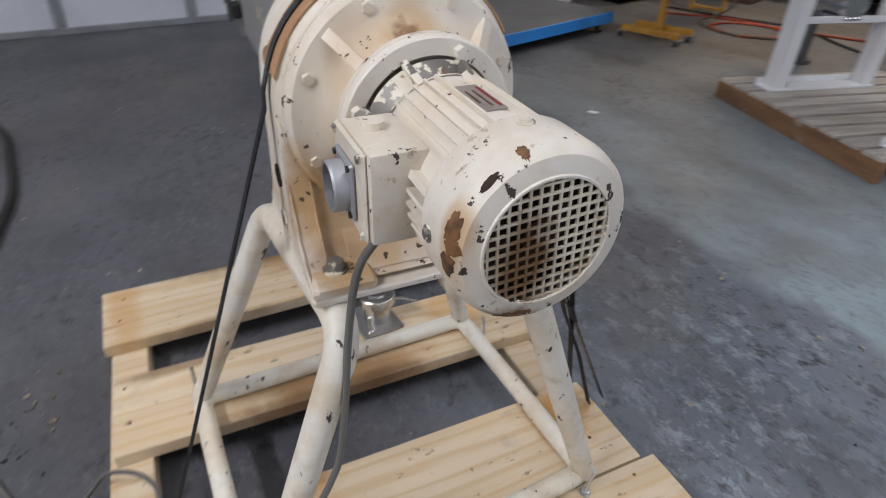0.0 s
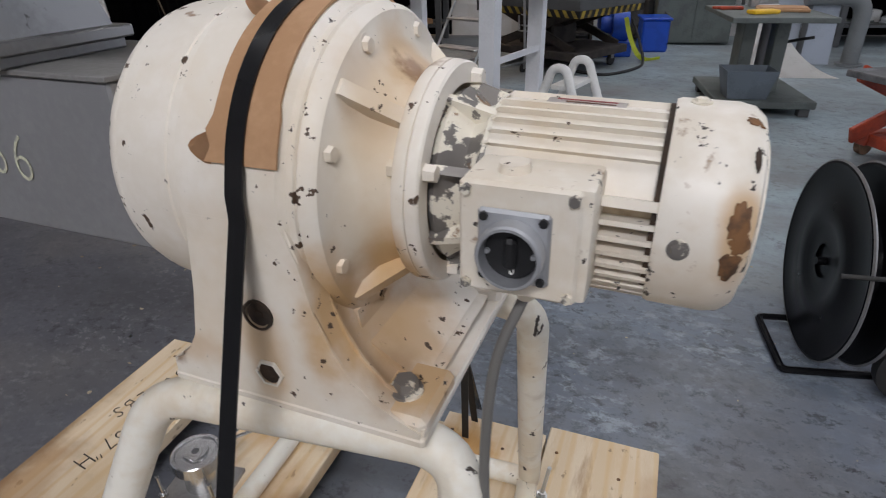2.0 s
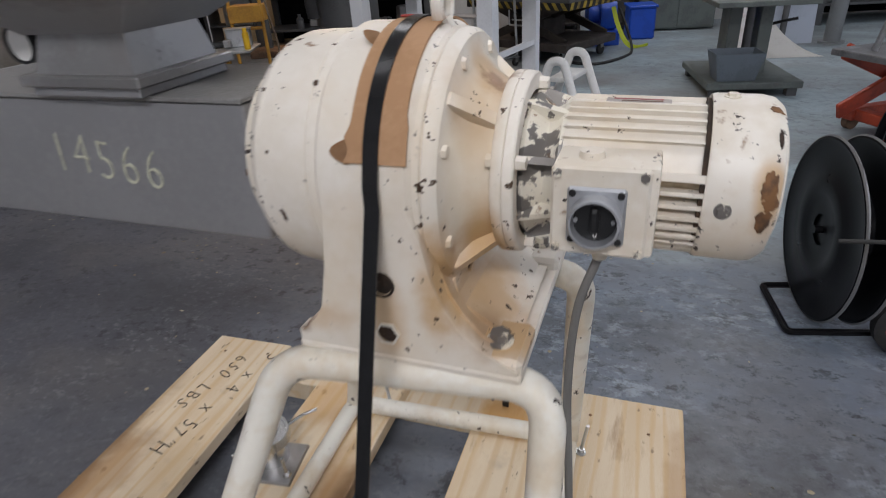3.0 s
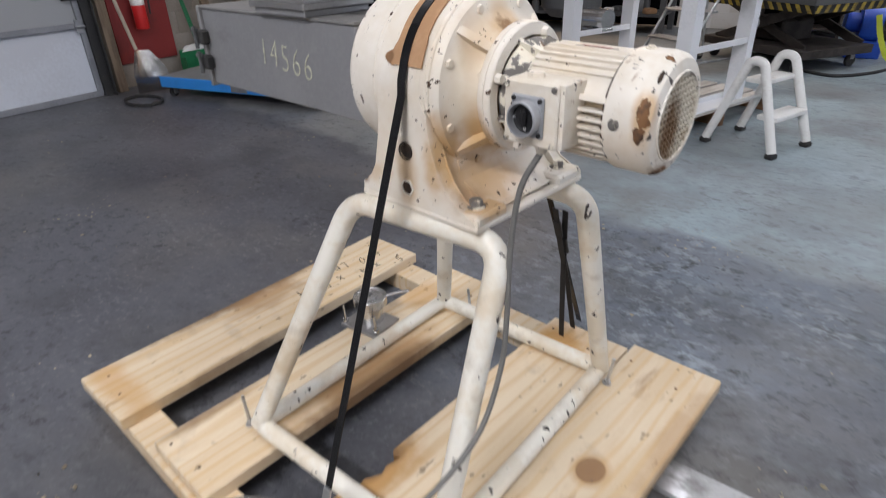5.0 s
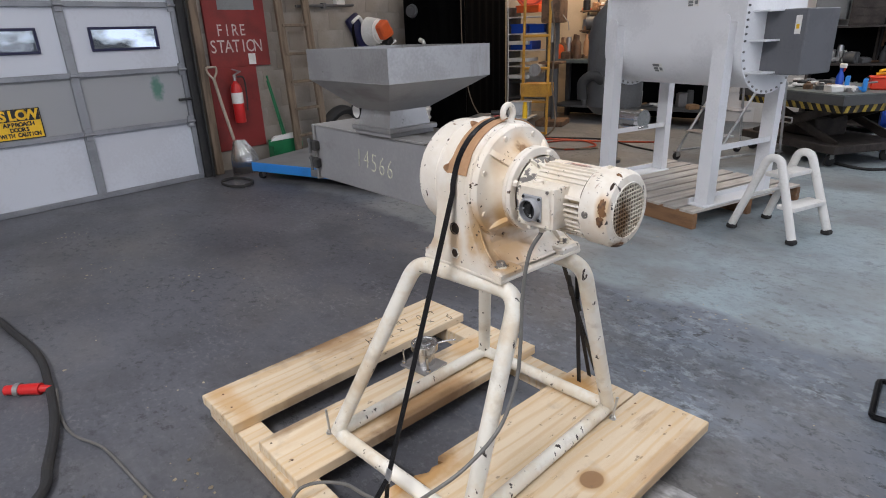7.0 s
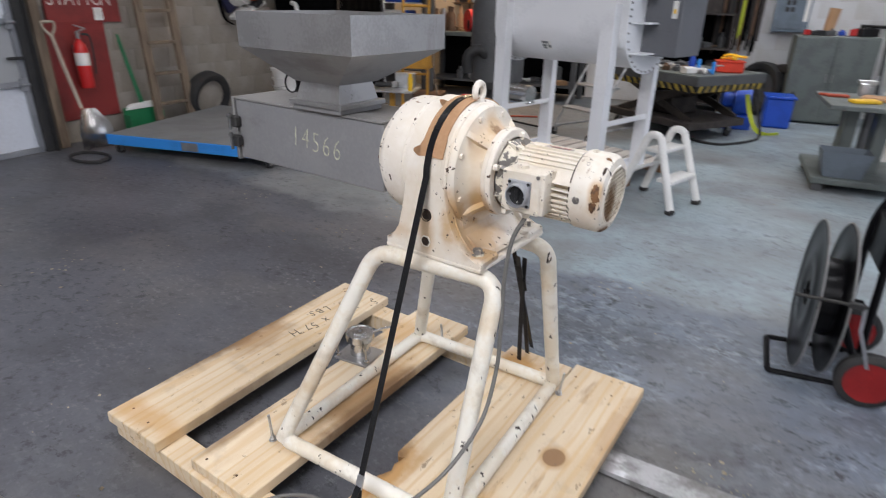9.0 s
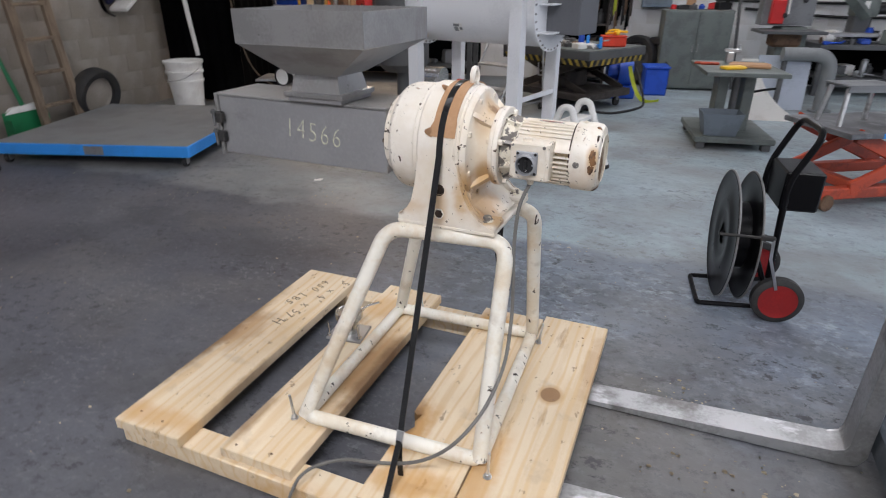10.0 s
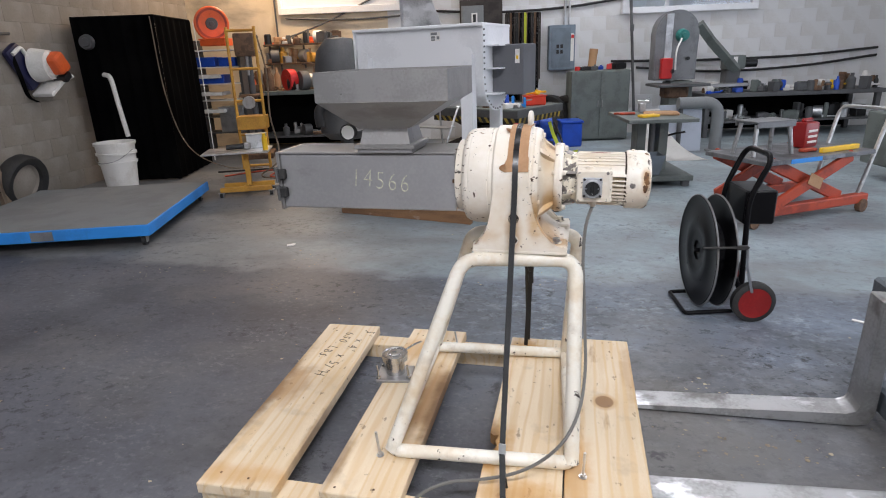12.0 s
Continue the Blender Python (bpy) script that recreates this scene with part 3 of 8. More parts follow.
def prism(bm, poly, depth, m=None):
    """Extrudes a polygon of (x, z) pairs by depth along y, from y = 0."""
    m = m or Matrix()
    a = [bm.verts.new(m @ Vector((x, 0, z))) for x, z in poly]
    b = [bm.verts.new(m @ Vector((x, depth, z))) for x, z in poly]
    bm.faces.new(a)
    bm.faces.new(b[::-1])
    for k in range(len(poly)):
        bm.faces.new((a[k], b[k], b[(k + 1) % len(poly)], a[(k + 1) % len(poly)]))


def finish(name, bm, material, sharp=35):
    bmesh.ops.recalc_face_normals(bm, faces=bm.faces)
    me = bpy.data.meshes.new(name)
    bm.to_mesh(me)
    bm.free()
    me.materials.append(material)
    me.shade_smooth()
    me.set_sharp_from_angle(angle=radians(sharp))
    return me


def part(name, bm, material, parent, label=""):
    ob = new(name, finish(name, bm, material))
    ob.parent = parent
    return tagged(ob, label)


def thing(name, label, category, m=None, group="", kind=""):
    ob = new(name)
    ob.empty_display_size = 0.1
    ob.matrix_world = m or Matrix()
    return tagged(ob, label, category, group, kind)


def solid(name, bm, material, label, category, m=None, group="", kind=""):
    ob = new(name, finish(name, bm, material))
    ob.matrix_world = m or Matrix()
    return tagged(ob, label, category, group, kind)


def words(text, size, material, name, parent, m, thick=0.0006, label="", weight=0.0):
    """Lettering as a thin mesh, in the built-in font, lying in the xy plane of m."""
    fd = bpy.data.curves.new(name, "FONT")
    fd.body, fd.size, fd.extrude, fd.align_x, fd.align_y = text, size, thick, "CENTER", "CENTER"
    fd.resolution_u, fd.offset = 3, weight
    tmp = new(name, fd)
    bpy.context.view_layer.update()
    me = bpy.data.meshes.new_from_object(tmp.evaluated_get(bpy.context.evaluated_depsgraph_get()))
    bpy.data.objects.remove(tmp)
    me.materials.clear()
    me.materials.append(material)
    ob = new(name, me)
    ob.parent = parent
    ob.matrix_local = m
    return tagged(ob, label)


def B(parts):
    """One bmesh from a list of (function, arguments) pairs."""
    bm = bmesh.new()
    for f, *args in parts:
        f(bm, *args)
    return bm

# ---- the hall ----
bm = B([(box, (0.5, 1.5, -0.1), (16, 16, 0.2))])
solid("floor", bm, FLOOR, "grey painted concrete floor, worn to pale patches", "floor", None, kind="structure")

WALL_X, BACK_Y = -4.72, 7.9
# west wall with the door opening
bm = B([(box, (WALL_X - 0.15, 5.17, 2.2), (0.3, 7.04, 4.4)), (box, (WALL_X - 0.15, -4.4, 2.2), (0.3, 2.2, 4.4)), (box, (WALL_X - 0.15, -0.825, 3.575), (0.3, 4.95, 1.65))])
wall_west = solid("wall_west", bm, MORTAR, "dusty concrete block wall with grey joints", "wall", WEST, kind="structure")
bm = B([(box, (-3.2, BACK_Y + 0.15, 2.2), (4.4, 0.3, 4.4))])
solid("wall_back_plaster", bm, PLASTER, "cream plastered wall, sooty behind the bench", "wall", BLD, kind="structure")
bm = B([(box, (3.0, BACK_Y + 0.15, 2.2), (8.0, 0.3, 4.4))])
wall_north = solid("wall_north", bm, BLOCK_WHITE, "white painted concrete block wall", "wall", BLD, kind="structure")
# east and south walls and the ceiling are unseen, added to enclose the light
bm = B([(box, (7.05, 6.2, 2.2), (0.3, 4.6, 4.4)), (box, (7.05, -3.0, 2.2), (0.3, 4.4, 4.4)), (box, (7.05, 1.55, 4.0), (0.3, 4.7, 0.8))])
solid("wall_east", bm, BLOCK_WHITE, "unseen white block wall with an opening left for daylight", "wall", BLD, kind="structure")
bm = B([(box, (0.8, -5.3, 2.2), (12.5, 0.3, 4.4))])
solid("wall_south", bm, BLOCK_WHITE, "unseen white block wall closing the south side", "wall", BLD, kind="structure")
bm = B([(box, (0.8, 1.5, 4.5), (13, 14, 0.2))])
solid("ceiling", bm, CEILING, "unseen pale ceiling closing the hall", "ceiling", BLD, kind="structure")


def sectional_door():
    d = thing("door_1", "white sectional garage door with grey steel rails", "garage door", WEST @ pose(-4.64, 0, 0), kind="structure")
    rows = [0.02, 0.585, 1.082, 1.65, 2.2, 2.75]
    stiles = [-3.28, -2.3, -1.32, -0.34, 0.64, 1.62]
    for r in range(5):
        for c in range(5):
            y0, y1, z0, z1 = stiles[c], stiles[c + 1], rows[r], rows[r + 1]
            mat = DOOR_GREY if r == 1 else DOOR_WHITE
            if r == 2 and c in (0, 1, 3, 4):
                wy0, wy1, wz0, wz1 = y0 + 0.196, y1 - 0.196, z0 + 0.192, z0 + 0.39
                bm = B([(box, (0, (y0 + wy0) / 2, (z0 + z1) / 2), (0.04, wy0 - y0, z1 - z0)), (box, (0, (wy1 + y1) / 2, (z0 + z1) / 2), (0.04, y1 - wy1, z1 - z0)),
                        (box, (0, (wy0 + wy1) / 2, (z0 + wz0) / 2), (0.04, wy1 - wy0, wz0 - z0)), (box, (0, (wy0 + wy1) / 2, (wz1 + z1) / 2), (0.04, wy1 - wy0, z1 - wz1))])
                panel = part("panel", bm, mat, d)
                bm = B([(box, (0.025, (wy0 + wy1) / 2, wz0 + 0.01), (0.03, wy1 - wy0, 0.022), 0.004), (box, (0.025, (wy0 + wy1) / 2, wz1 - 0.01), (0.03, wy1 - wy0, 0.022), 0.004),
                        (box, (0.025, wy0 + 0.01, (wz0 + wz1) / 2), (0.03, 0.022, wz1 - wz0 - 0.044), 0.004), (box, (0.025, wy1 - 0.01, (wz0 + wz1) / 2), (0.03, 0.022, wz1 - wz0 - 0.044), 0.004)])
                part("window_frame", bm, NAVY, panel, "dark navy window frame")
                bm = B([(box, (-0.01, (wy0 + wy1) / 2, (wz0 + wz1) / 2), (0.006, wy1 - wy0, wz1 - wz0))])
                pane = part("pane", bm, GLASS, panel, "clear window pane")
                pane.visible_shadow = False
            else:
                bm = B([(box, (0, (y0 + y1) / 2, (z0 + z1) / 2), (0.04, y1 - y0 - 0.004, z1 - z0 - 0.006), 0.003)])
                part("panel", bm, mat, d)
    for y in stiles:
        bm = B([(box, (0.03, y, 1.385), (0.03, 0.074, 2.73), 0.004)])
        part("stile", bm, DOOR_STEEL, d, "grey steel stile")
    for z in rows[:5]:
        bm = B([(box, (0.04, -0.83, z + 0.005), (0.02, 4.9, 0.045 if z > 0.1 else 0.05), 0.004)])
        part("rail", bm, DOOR_STEEL, d, "grey steel rail")
    for y in (0.62, 1.56):
        for z in rows[1:4]:
            bm = B([(box, (0.055, y + 0.02, z), (0.012, 0.06, 0.11), 0.003), (cyl, (0.07, y - 0.02, z), (0.07, y + 0.06, z), 0.011)])
            part("hinge", bm, DOOR_STEEL, d, "steel hinge")
    bm = B([(box, (0.05, 1.662, 1.5), (0.05, 0.07, 3.0), 0.004), (box, (0.09, 1.702, 1.5), (0.05, 0.012, 3.0)), (cyl, (0.06, 1.50, 0.80), (0.06, 1.66, 0.80), 0.012)])
    part("track", bm, RUBBER, d, "dark steel door track")
    return d


sectional_door()
bm = B([(box, (-5.3, -0.8, 1.5), (0.02, 6.5, 3.2))])
solid("backdrop", bm, DAYLIGHT, "bright daylight outside the door", "backdrop", WEST, kind="structure")


def slow_sign():
    s = thing("warning_sign", "yellow and black slow warning sign on the garage door", "sign", WEST @ pose(-4.606, 0.15, 0.738))
    part("plate", B([(box, (0, 0, 0), (0.006, 0.34, 0.245), 0.002)]), SIGN_YELLOW, s)
    for c, sz in (((0.003, 0, 0.1185), (0.004, 0.34, 0.008)), ((0.003, 0, -0.1185), (0.004, 0.34, 0.008)), ((0.003, 0.166, 0), (0.004, 0.008, 0.229)), ((0.003, -0.166, 0), (0.004, 0.008, 0.229))):
        part("border", B([(box, c, sz)]), BLACK, s)
    part("banner", B([(box, (0.003, 0, 0.070), (0.004, 0.32, 0.088))]), BLACK, s)
    face = Matrix(((0, 0, 1, 0), (1, 0, 0, 0), (0, 1, 0, 0), (0, 0, 0, 1)))
    for line, size, step, z, mat in (("SLOW", 0.108, 0.066, 0.070, SIGN_YELLOW), ("APPROACH", 0.045, 0.0275, -0.001, BLACK), ("DOORS", 0.045, 0.0275, -0.043, BLACK), ("WITH CAUTION", 0.045, 0.0235, -0.085, BLACK)):
        for k, ch in enumerate(line):
            if ch != " ":
                words(ch, size, mat, "letter", s, Matrix.Translation((0.0066 if mat is SIGN_YELLOW else 0.0045, (k - (len(line) - 1) / 2) * step, z)) @ face @ Matrix.Diagonal((0.95 if len(line) < 9 else 0.80, 1, 1, 1)), weight=0.005 if line == "SLOW" else 0.0022)


slow_sign()



# ---- the pallet ----
PT = 0.105   # top of the boards
pallet = thing("shipping_pallet", "pale softwood shipping pallet of wide boards under the machine", "pallet")


def board(x0, x1, y0, y1, material, label="", notch=False, turn=0.0):
    bm = bmesh.new()
    w, d = (x1 - x0) / 2, (y1 - y0) / 2
    if notch:
        out = [(-w, -d), (w, -d), (w, d), (-w, d), (-w, -d + 0.365), (-w + 0.014, -d + 0.352), (-w + 0.030, -d + 0.36), (-w + 0.022, -d + 0.322), (-w + 0.031, -d + 0.30), (-w + 0.012, -d + 0.262), (-w + 0.016, -d + 0.245), (-w, -d + 0.232)]
        low = [bm.verts.new((x, y, -0.019)) for x, y in out]
        high = [bm.verts.new((x, y, 0.019)) for x, y in out]
        bm.faces.new(low)
        bm.faces.new(high)
        for k in range(len(out)):
            bm.faces.new((low[k], low[(k + 1) % len(out)], high[(k + 1) % len(out)], high[k]))
    else:
        box(bm, (0, 0, 0), (2 * w, 2 * d, 0.038), 0.003)
    ob = new("deck_board", finish("deck_board", bm, material))
    ob.parent = pallet
    ob.location = ((x0 + x1) / 2, (y0 + y1) / 2, PT - 0.019)
    ob.rotation_euler = (0, 0, radians(turn))
    return tagged(ob, label)


board_1 = board(-0.668, -0.414, -0.525, 0.592, WOOD_A, "deck board with handwriting and tan streaks", turn=1.7)
board(-0.262, -0.012, -0.495, 0.598, WOOD_B)
board(0.203, 0.447, -0.495, 0.575, WOOD_C, "deck board with a split edge", True)
board(0.452, 0.70, -0.58, 0.608, WOOD_D, "deck board with a large knot")
for y in (-0.465, 0.53):
    part("stringer", B([(box, (0, y, 0.0335), (1.31, 0.089, 0.067), 0.003)]), WOOD_A, pallet)
for x, y in ((-0.6, -0.47), (-0.5, -0.48), (-0.62, 0.52), (-0.48, 0.54), (-0.22, -0.47), (-0.1, -0.46), (-0.2, 0.53), (-0.08, 0.5), (0.23, 0.52), (0.36, 0.5), (0.48, 0.53), (0.62, 0.5), (0.5, -0.47), (0.62, -0.5)):
    part("nail_head", B([(cyl, (x, y, PT - 0.001), (x, y, PT + 0.0006), 0.0045, 0.004, 8)]), RUST, pallet)


def handwriting(text, x, y, step, size, seed):
    """One hand-lettered line on the first board, a mark of its own for each letter."""
    rnd = random.Random(seed)
    turn = Matrix.Rotation(radians(-104), 4, "Z")
    for k, ch in enumerate(text):
        if ch != " ":
            m = Matrix.Translation((x, y, 0.0193)) @ turn @ Matrix.Translation(((k - (len(text) - 1) / 2) * step, rnd.uniform(-0.006, 0.006), 0)) @ Matrix.Rotation(radians(rnd.uniform(-14, 10)), 4, "Z") @ Matrix.Diagonal((0.8, rnd.uniform(0.9, 1.15), 1, 1))
            words(ch, size, INK, "written_letter", board_1, m, weight=-0.0012)


handwriting("5' x 4' x 57\"H", 0.055, 0.30, 0.030, 0.064, 3)
handwriting("650 LBS", -0.015, 0.362, 0.035, 0.062, 8)

# ---- the machine ----
stand = thing("machine_stand", "cream painted tubular steel stand with chipped paint", "stand", MX)
TR = 0.0225
NL, NR, FR, FL = (-0.406, -0.338), (0.157, -0.331), (0.156, 0.360), (-0.394, 0.360)     # feet of the legs
for (a, b), (c, d) in (((NL, (-0.188, -0.152)), (NR, (0.158, -0.134))), ((FL, (-0.195, 0.150)), (FR, (0.176, 0.126)))):
    pts = fillet([(*a, PT + TR), (*b, 0.717), (*d, 0.717), (*c, PT + TR)], 0.055, 8)
    part("leg_hoop", B([(tube, pts, TR, 18)]), TUBE_PAINT, stand)
ring = fillet([(*NL, PT + TR), (*NR, PT + TR), (*FR, PT + TR), (*FL, PT + TR)], 0.035, 6, True)
part("base_ring", B([(tube, ring, TR - 0.0012, 18, True)]), TUBE_PAINT, stand)
for x, y, lean in ((-0.444, -0.343, -6), (0.190, -0.362, 2), (0.186, 0.340, 8), (-0.30, 0.380, -7)):
    m = Matrix.Translation((x, y, PT)) @ Matrix.Rotation(radians(lean), 4, "Y")
    bm = B([(cyl, (0, 0, 0), (0, 0, 0.088), 0.0042), (cyl, (0, 0, 0.006), (0, 0, 0.013), 0.0085, 0.0085, 6), (cyl, (0, 0, 0.002), (0, 0, 0.004), 0.0125)])
    bm.transform(m)
    part("anchor_bolt", bm, GALV, stand, "bright zinc anchor bolt with nut and washer")

# near-black brown for rust and for the shade in the fan cover's gap
RUST_AND_SHADE = shader("rust_and_shade", (0.05, 0.028, 0.016), 0.85, 0, (0.02, 0.014, 0.010), 20, 0.7, 80, 0.3)

gear = thing("gear_reducer", "cream gear reducer with chipped paint bolted on the stand", "gearbox", MG)
AXM = Matrix.Translation((0, 0, AX)) @ Matrix.Rotation(radians(0.85), 4, "Y")
prof = [(-0.179, 0), (-0.179, 0.134), (-0.175, 0.1405), (-0.168, 0.1455), (-0.160, 0.148), (-0.158, 0.1475), (-0.156, 0.1495), (-0.135, 0.151), (-0.098, 0.152), (-0.0965, 0.1505), (-0.095, 0.152), (-0.085, 0.152), (-0.078, 0.1605), (0.022, 0.1605), (0.028, 0.1545),
        (0.0345, 0.1545), (0.036, 0.152), (0.0375, 0.1535), (0.046, 0.152), (0.052, 0.147), (0.056, 0.125), (0.068, 0.108), (0.086, 0.096), (0.101, 0.090), (0.101, 0)]
part("drum", B([(lathe, prof, 96, AXM)]), CREAM, gear)
# pedestal: two concave side plates, web and base
foot = [(-0.142, 0.738), (0.142, 0.738), (0.142, 0.758), (0.118, 0.762), (0.092, 0.776), (0.069, 0.80), (0.053, 0.828), (0.043, 0.862), (0.034, 0.91), (0.024, 0.944), (-0.078, 0.944), (-0.088, 0.86), (-0.098, 0.805), (-0.112, 0.782), (-0.128, 0.775), (-0.130, 0.766), (-0.142, 0.764)]
for y, d in ((-0.1605, 0.03), (0.1305, 0.03)):
    bm = B([(prism, foot, d, Matrix.Translation((0, y, 0)))])
    bmesh.ops.bevel(bm, geom=[e for e in bm.edges if abs(e.verts[0].co.y - e.verts[1].co.y) < 1e-6], offset=0.003, segments=2, affect="EDGES")
    part("side_plate", bm, CREAM, gear)
bow = [(0.128, 0.7575), (0.112, 0.7585), (0.098, 0.763), (0.080, 0.774), (0.064, 0.791), (0.051, 0.814), (0.042, 0.842), (0.036, 0.875), (0.028, 0.915), (0.020, 0.944)]
part("web", B([(prism, [(-0.075, 0.7575)] + bow + [(-0.075, 0.944)], 0.270, Matrix.Translation((0, -0.135, 0)))]), CREAM, gear)
part("chin", B([(prism, [(0.02, 0.76), (0.115, 0.76), (0.055, 0.80), (0.05, 0.83), (0.02, 0.83)], 0.20, Matrix.Translation((0, -0.10, 0)))]), CREAM, gear)
part("base_plate", B([(box, (0, 0, 0.744), (0.286, 0.324, 0.012), 0.003)]), CREAM, gear)
for x in (-0.103, 0.110):
    for s in (-1, 1):
        part("foot_pad", B([(box, (x, s * 0.118, 0.757), (0.066, 0.082, 0.022), 0.006)]), CREAM_WORN, gear)
        part("foot_bolt", B([(cyl, (x, s * 0.124, 0.768), (x, s * 0.124, 0.771), 0.0165), (cyl, (x, s * 0.124, 0.771), (x, s * 0.124, 0.782), 0.0125, 0.0115, 6)]), FLAKED, gear, "hexagon foot bolt with worn paint")
for z, seat, sides in ((0.849, RUST_AND_SHADE, 24), (0.782, CREAM_WORN, 6)):
    part("plug_seat", B([(lathe, [(0.158, 0.0125), (0.158, 0.0160), (0.1635, 0.0156), (0.1635, 0.0128)], sides, Matrix.Translation((-0.016, 0, z)) @ Matrix.Rotation(radians(-90), 4, "Z"))]), seat, gear, "ring round a threaded plug")
    part("plug", B([(cyl, (-0.016, -0.158, z), (-0.016, -0.1612, z), 0.0126, 0.012, 16), (cyl, (-0.016, -0.1612, z), (-0.016, -0.1622, z), 0.006, 0.005, 6)]), RUST_AND_SHADE, gear, "dark threaded plug")
for k in range(8):
    a = math.radians(22.5 + 45 * k)
    m = AXM @ Matrix.Translation((0.049, 0.134 * math.cos(a), 0.134 * math.sin(a)))
    part("cover_bolt", B([(cyl, m @ Vector((0, 0, 0)), m @ Vector((0.004, 0, 0)), 0.0105), (cyl, m @ Vector((0.004, 0, 0)), m @ Vector((0.0095, 0, 0)), 0.008, 0.0068, 6)]), CREAM, gear)
part("adapter_ring", B([(lathe, [(0.096, 0.080), (0.096, 0.105), (0.099, 0.107), (0.108, 0.107), (0.1085, 0.1055), (0.110, 0.107), (0.119, 0.106), (0.121, 0.104), (0.121, 0.086)], 72, AXM)]), CREAM, gear)
for k in range(4):
    m = AXM @ Matrix.Rotation(radians(45 + 90 * k), 4, "X") @ Matrix.Translation((0, -0.007, 0))
    part("rib", B([(prism, [(0.05, 0.09), (0.05, 0.142), (0.056, 0.142), (0.099, 0.101), (0.099, 0.08)], 0.014, m)]), CREAM, gear)
part("lifting_eye", B([(cyl, (0.018, 0, AX + 0.150), (0.018, 0, AX + 0.166), 0.014, 0.010), (tube, [(0.018, 0.018 * math.cos(a), AX + 0.178 + 0.020 * math.sin(a)) for a in [2 * math.pi * k / 20 for k in range(20)]], 0.0078, 8, True)]), CREAM_WORN, gear)
motor = thing("electric_motor", "cream finned electric motor with flaking paint and rusty fan grille", "motor", MG @ Matrix.Translation((0.119, 0, 0)) @ Matrix.Diagonal((0.96, 1, 1, 1)) @ Matrix.Translation((-0.119, 0, 0)))
part("end_shield", B([(lathe, [(0.119, 0.05), (0.119, 0.080), (0.126, 0.083), (0.134, 0.076), (0.146, 0.066), (0.156, 0.070), (0.162, 0.078), (0.166, 0.078)], 56, AXM)]), FLAKED, motor, "flaked bare grey end shield")
for k in range(8):
    m = AXM @ Matrix.Rotation(radians(22.5 + 45 * k), 4, "X") @ Matrix.Translation((0, -0.004, 0))
    part("shield_rib", B([(prism, [(0.119, 0.06), (0.119, 0.09), (0.13, 0.088), (0.165, 0.078), (0.165, 0.06)], 0.008, m)]), FLAKED, motor)
for k in range(4):
    m = AXM @ Matrix.Rotation(radians(70 + 90 * k), 4, "X")
    part("flange_bolt", B([(cyl, m @ Vector((0.088, 0, 0.095)), m @ Vector((0.098, 0, 0.095)), 0.0085, 0.008, 6)]), CREAM, motor)
    part("flange_nut", B([(cyl, m @ Vector((0.119, 0, 0.093)), m @ Vector((0.132, 0, 0.093)), 0.0085, 0.0075, 6)]), CREAM, motor)
# core darker tan: grime, plus the shade between the fins in its colour
part("core", B([(lathe, [(0.160, 0), (0.160, 0.068), (0.318, 0.068), (0.318, 0)], 56, AXM)]), shader("grime_and_shade_cream", (0.50, 0.41, 0.28), 0.6, 0, (0.27, 0.19, 0.11), 30, 0.6, 90, 0.2), motor)
def fin(a, low, top, thick, material=CREAM):
    m = AXM @ Matrix.Rotation(radians(a), 4, "X") @ Matrix.Translation((0, -thick / 2, 0))
    bm = B([(prism, [(0.163, low), (0.316, low), (0.316, top - 0.004), (0.312, top), (0.168, top), (0.163, top - 0.004)], thick, m)])
    part("fin", bm, material, motor)


# smooth crown of the housing with low ribs, and a heavy rib along each edge of it
bm = bmesh.new()
sector = []
for k in range(25):
    a = radians(-74 + 148 * k / 24)
    sector.append([bm.verts.new(AXM @ Vector((x, -r * math.sin(a), r * math.cos(a)))) for x, r in ((0.163, 0.066), (0.163, 0.0765), (0.316, 0.0765), (0.316, 0.066))])
for u, v in zip(sector, sector[1:]):
    for j in range(4):
        bm.faces.new((u[j], u[(j + 1) % 4], v[(j + 1) % 4], v[j]))
bm.faces.new(sector[0])
bm.faces.new(sector[-1])
part("crown", bm, CREAM, motor)
for a in (-49, -40, -31, -22, -13, 11, 20, 29, 38, 47):
    fin(a, 0.075, 0.0822, 0.0028)
for a in (-72, 72):
    fin(a, 0.066, 0.0865, 0.008)
for a in (83, 92, 101, 110, 119, 128, 137, 146):
    fin(a, 0.066, 0.0855, 0.0042, CREAM_WORN)
    fin(-a, 0.066, 0.0855, 0.0042)
bm = B([(box, (0.238, 0.002, 0.0774), (0.070, 0.024, 0.0016), 0.0005)])
bm.transform(AXM)
plate = part("name_plate", bm, plain("worn_plate", (0.42, 0.38, 0.35), 0.4, 0.5), motor, "worn metal name plate")
for k in range(3):
    bm = B([(box, (0.238 + 0.004 * (k % 2), 0.010 - 0.008 * k, 0.0784), (0.054 - 0.01 * k, 0.0026, 0.0005))])
    bm.transform(AXM)
    part("plate_text", bm, (DARK_RED if k == 0 else BROWN), plate)
fan = [(0.313, 0.080), (0.313, 0.0865), (0.317, 0.088), (0.362, 0.088), (0.374, 0.0855), (0.382, 0.079), (0.3850, 0.068), (0.3855, 0.0640), (0.3875, 0.0632), (0.3875, 0.0612), (0.3835, 0.0605), (0.380, 0.075), (0.362, 0.0845), (0.317, 0.0845)]
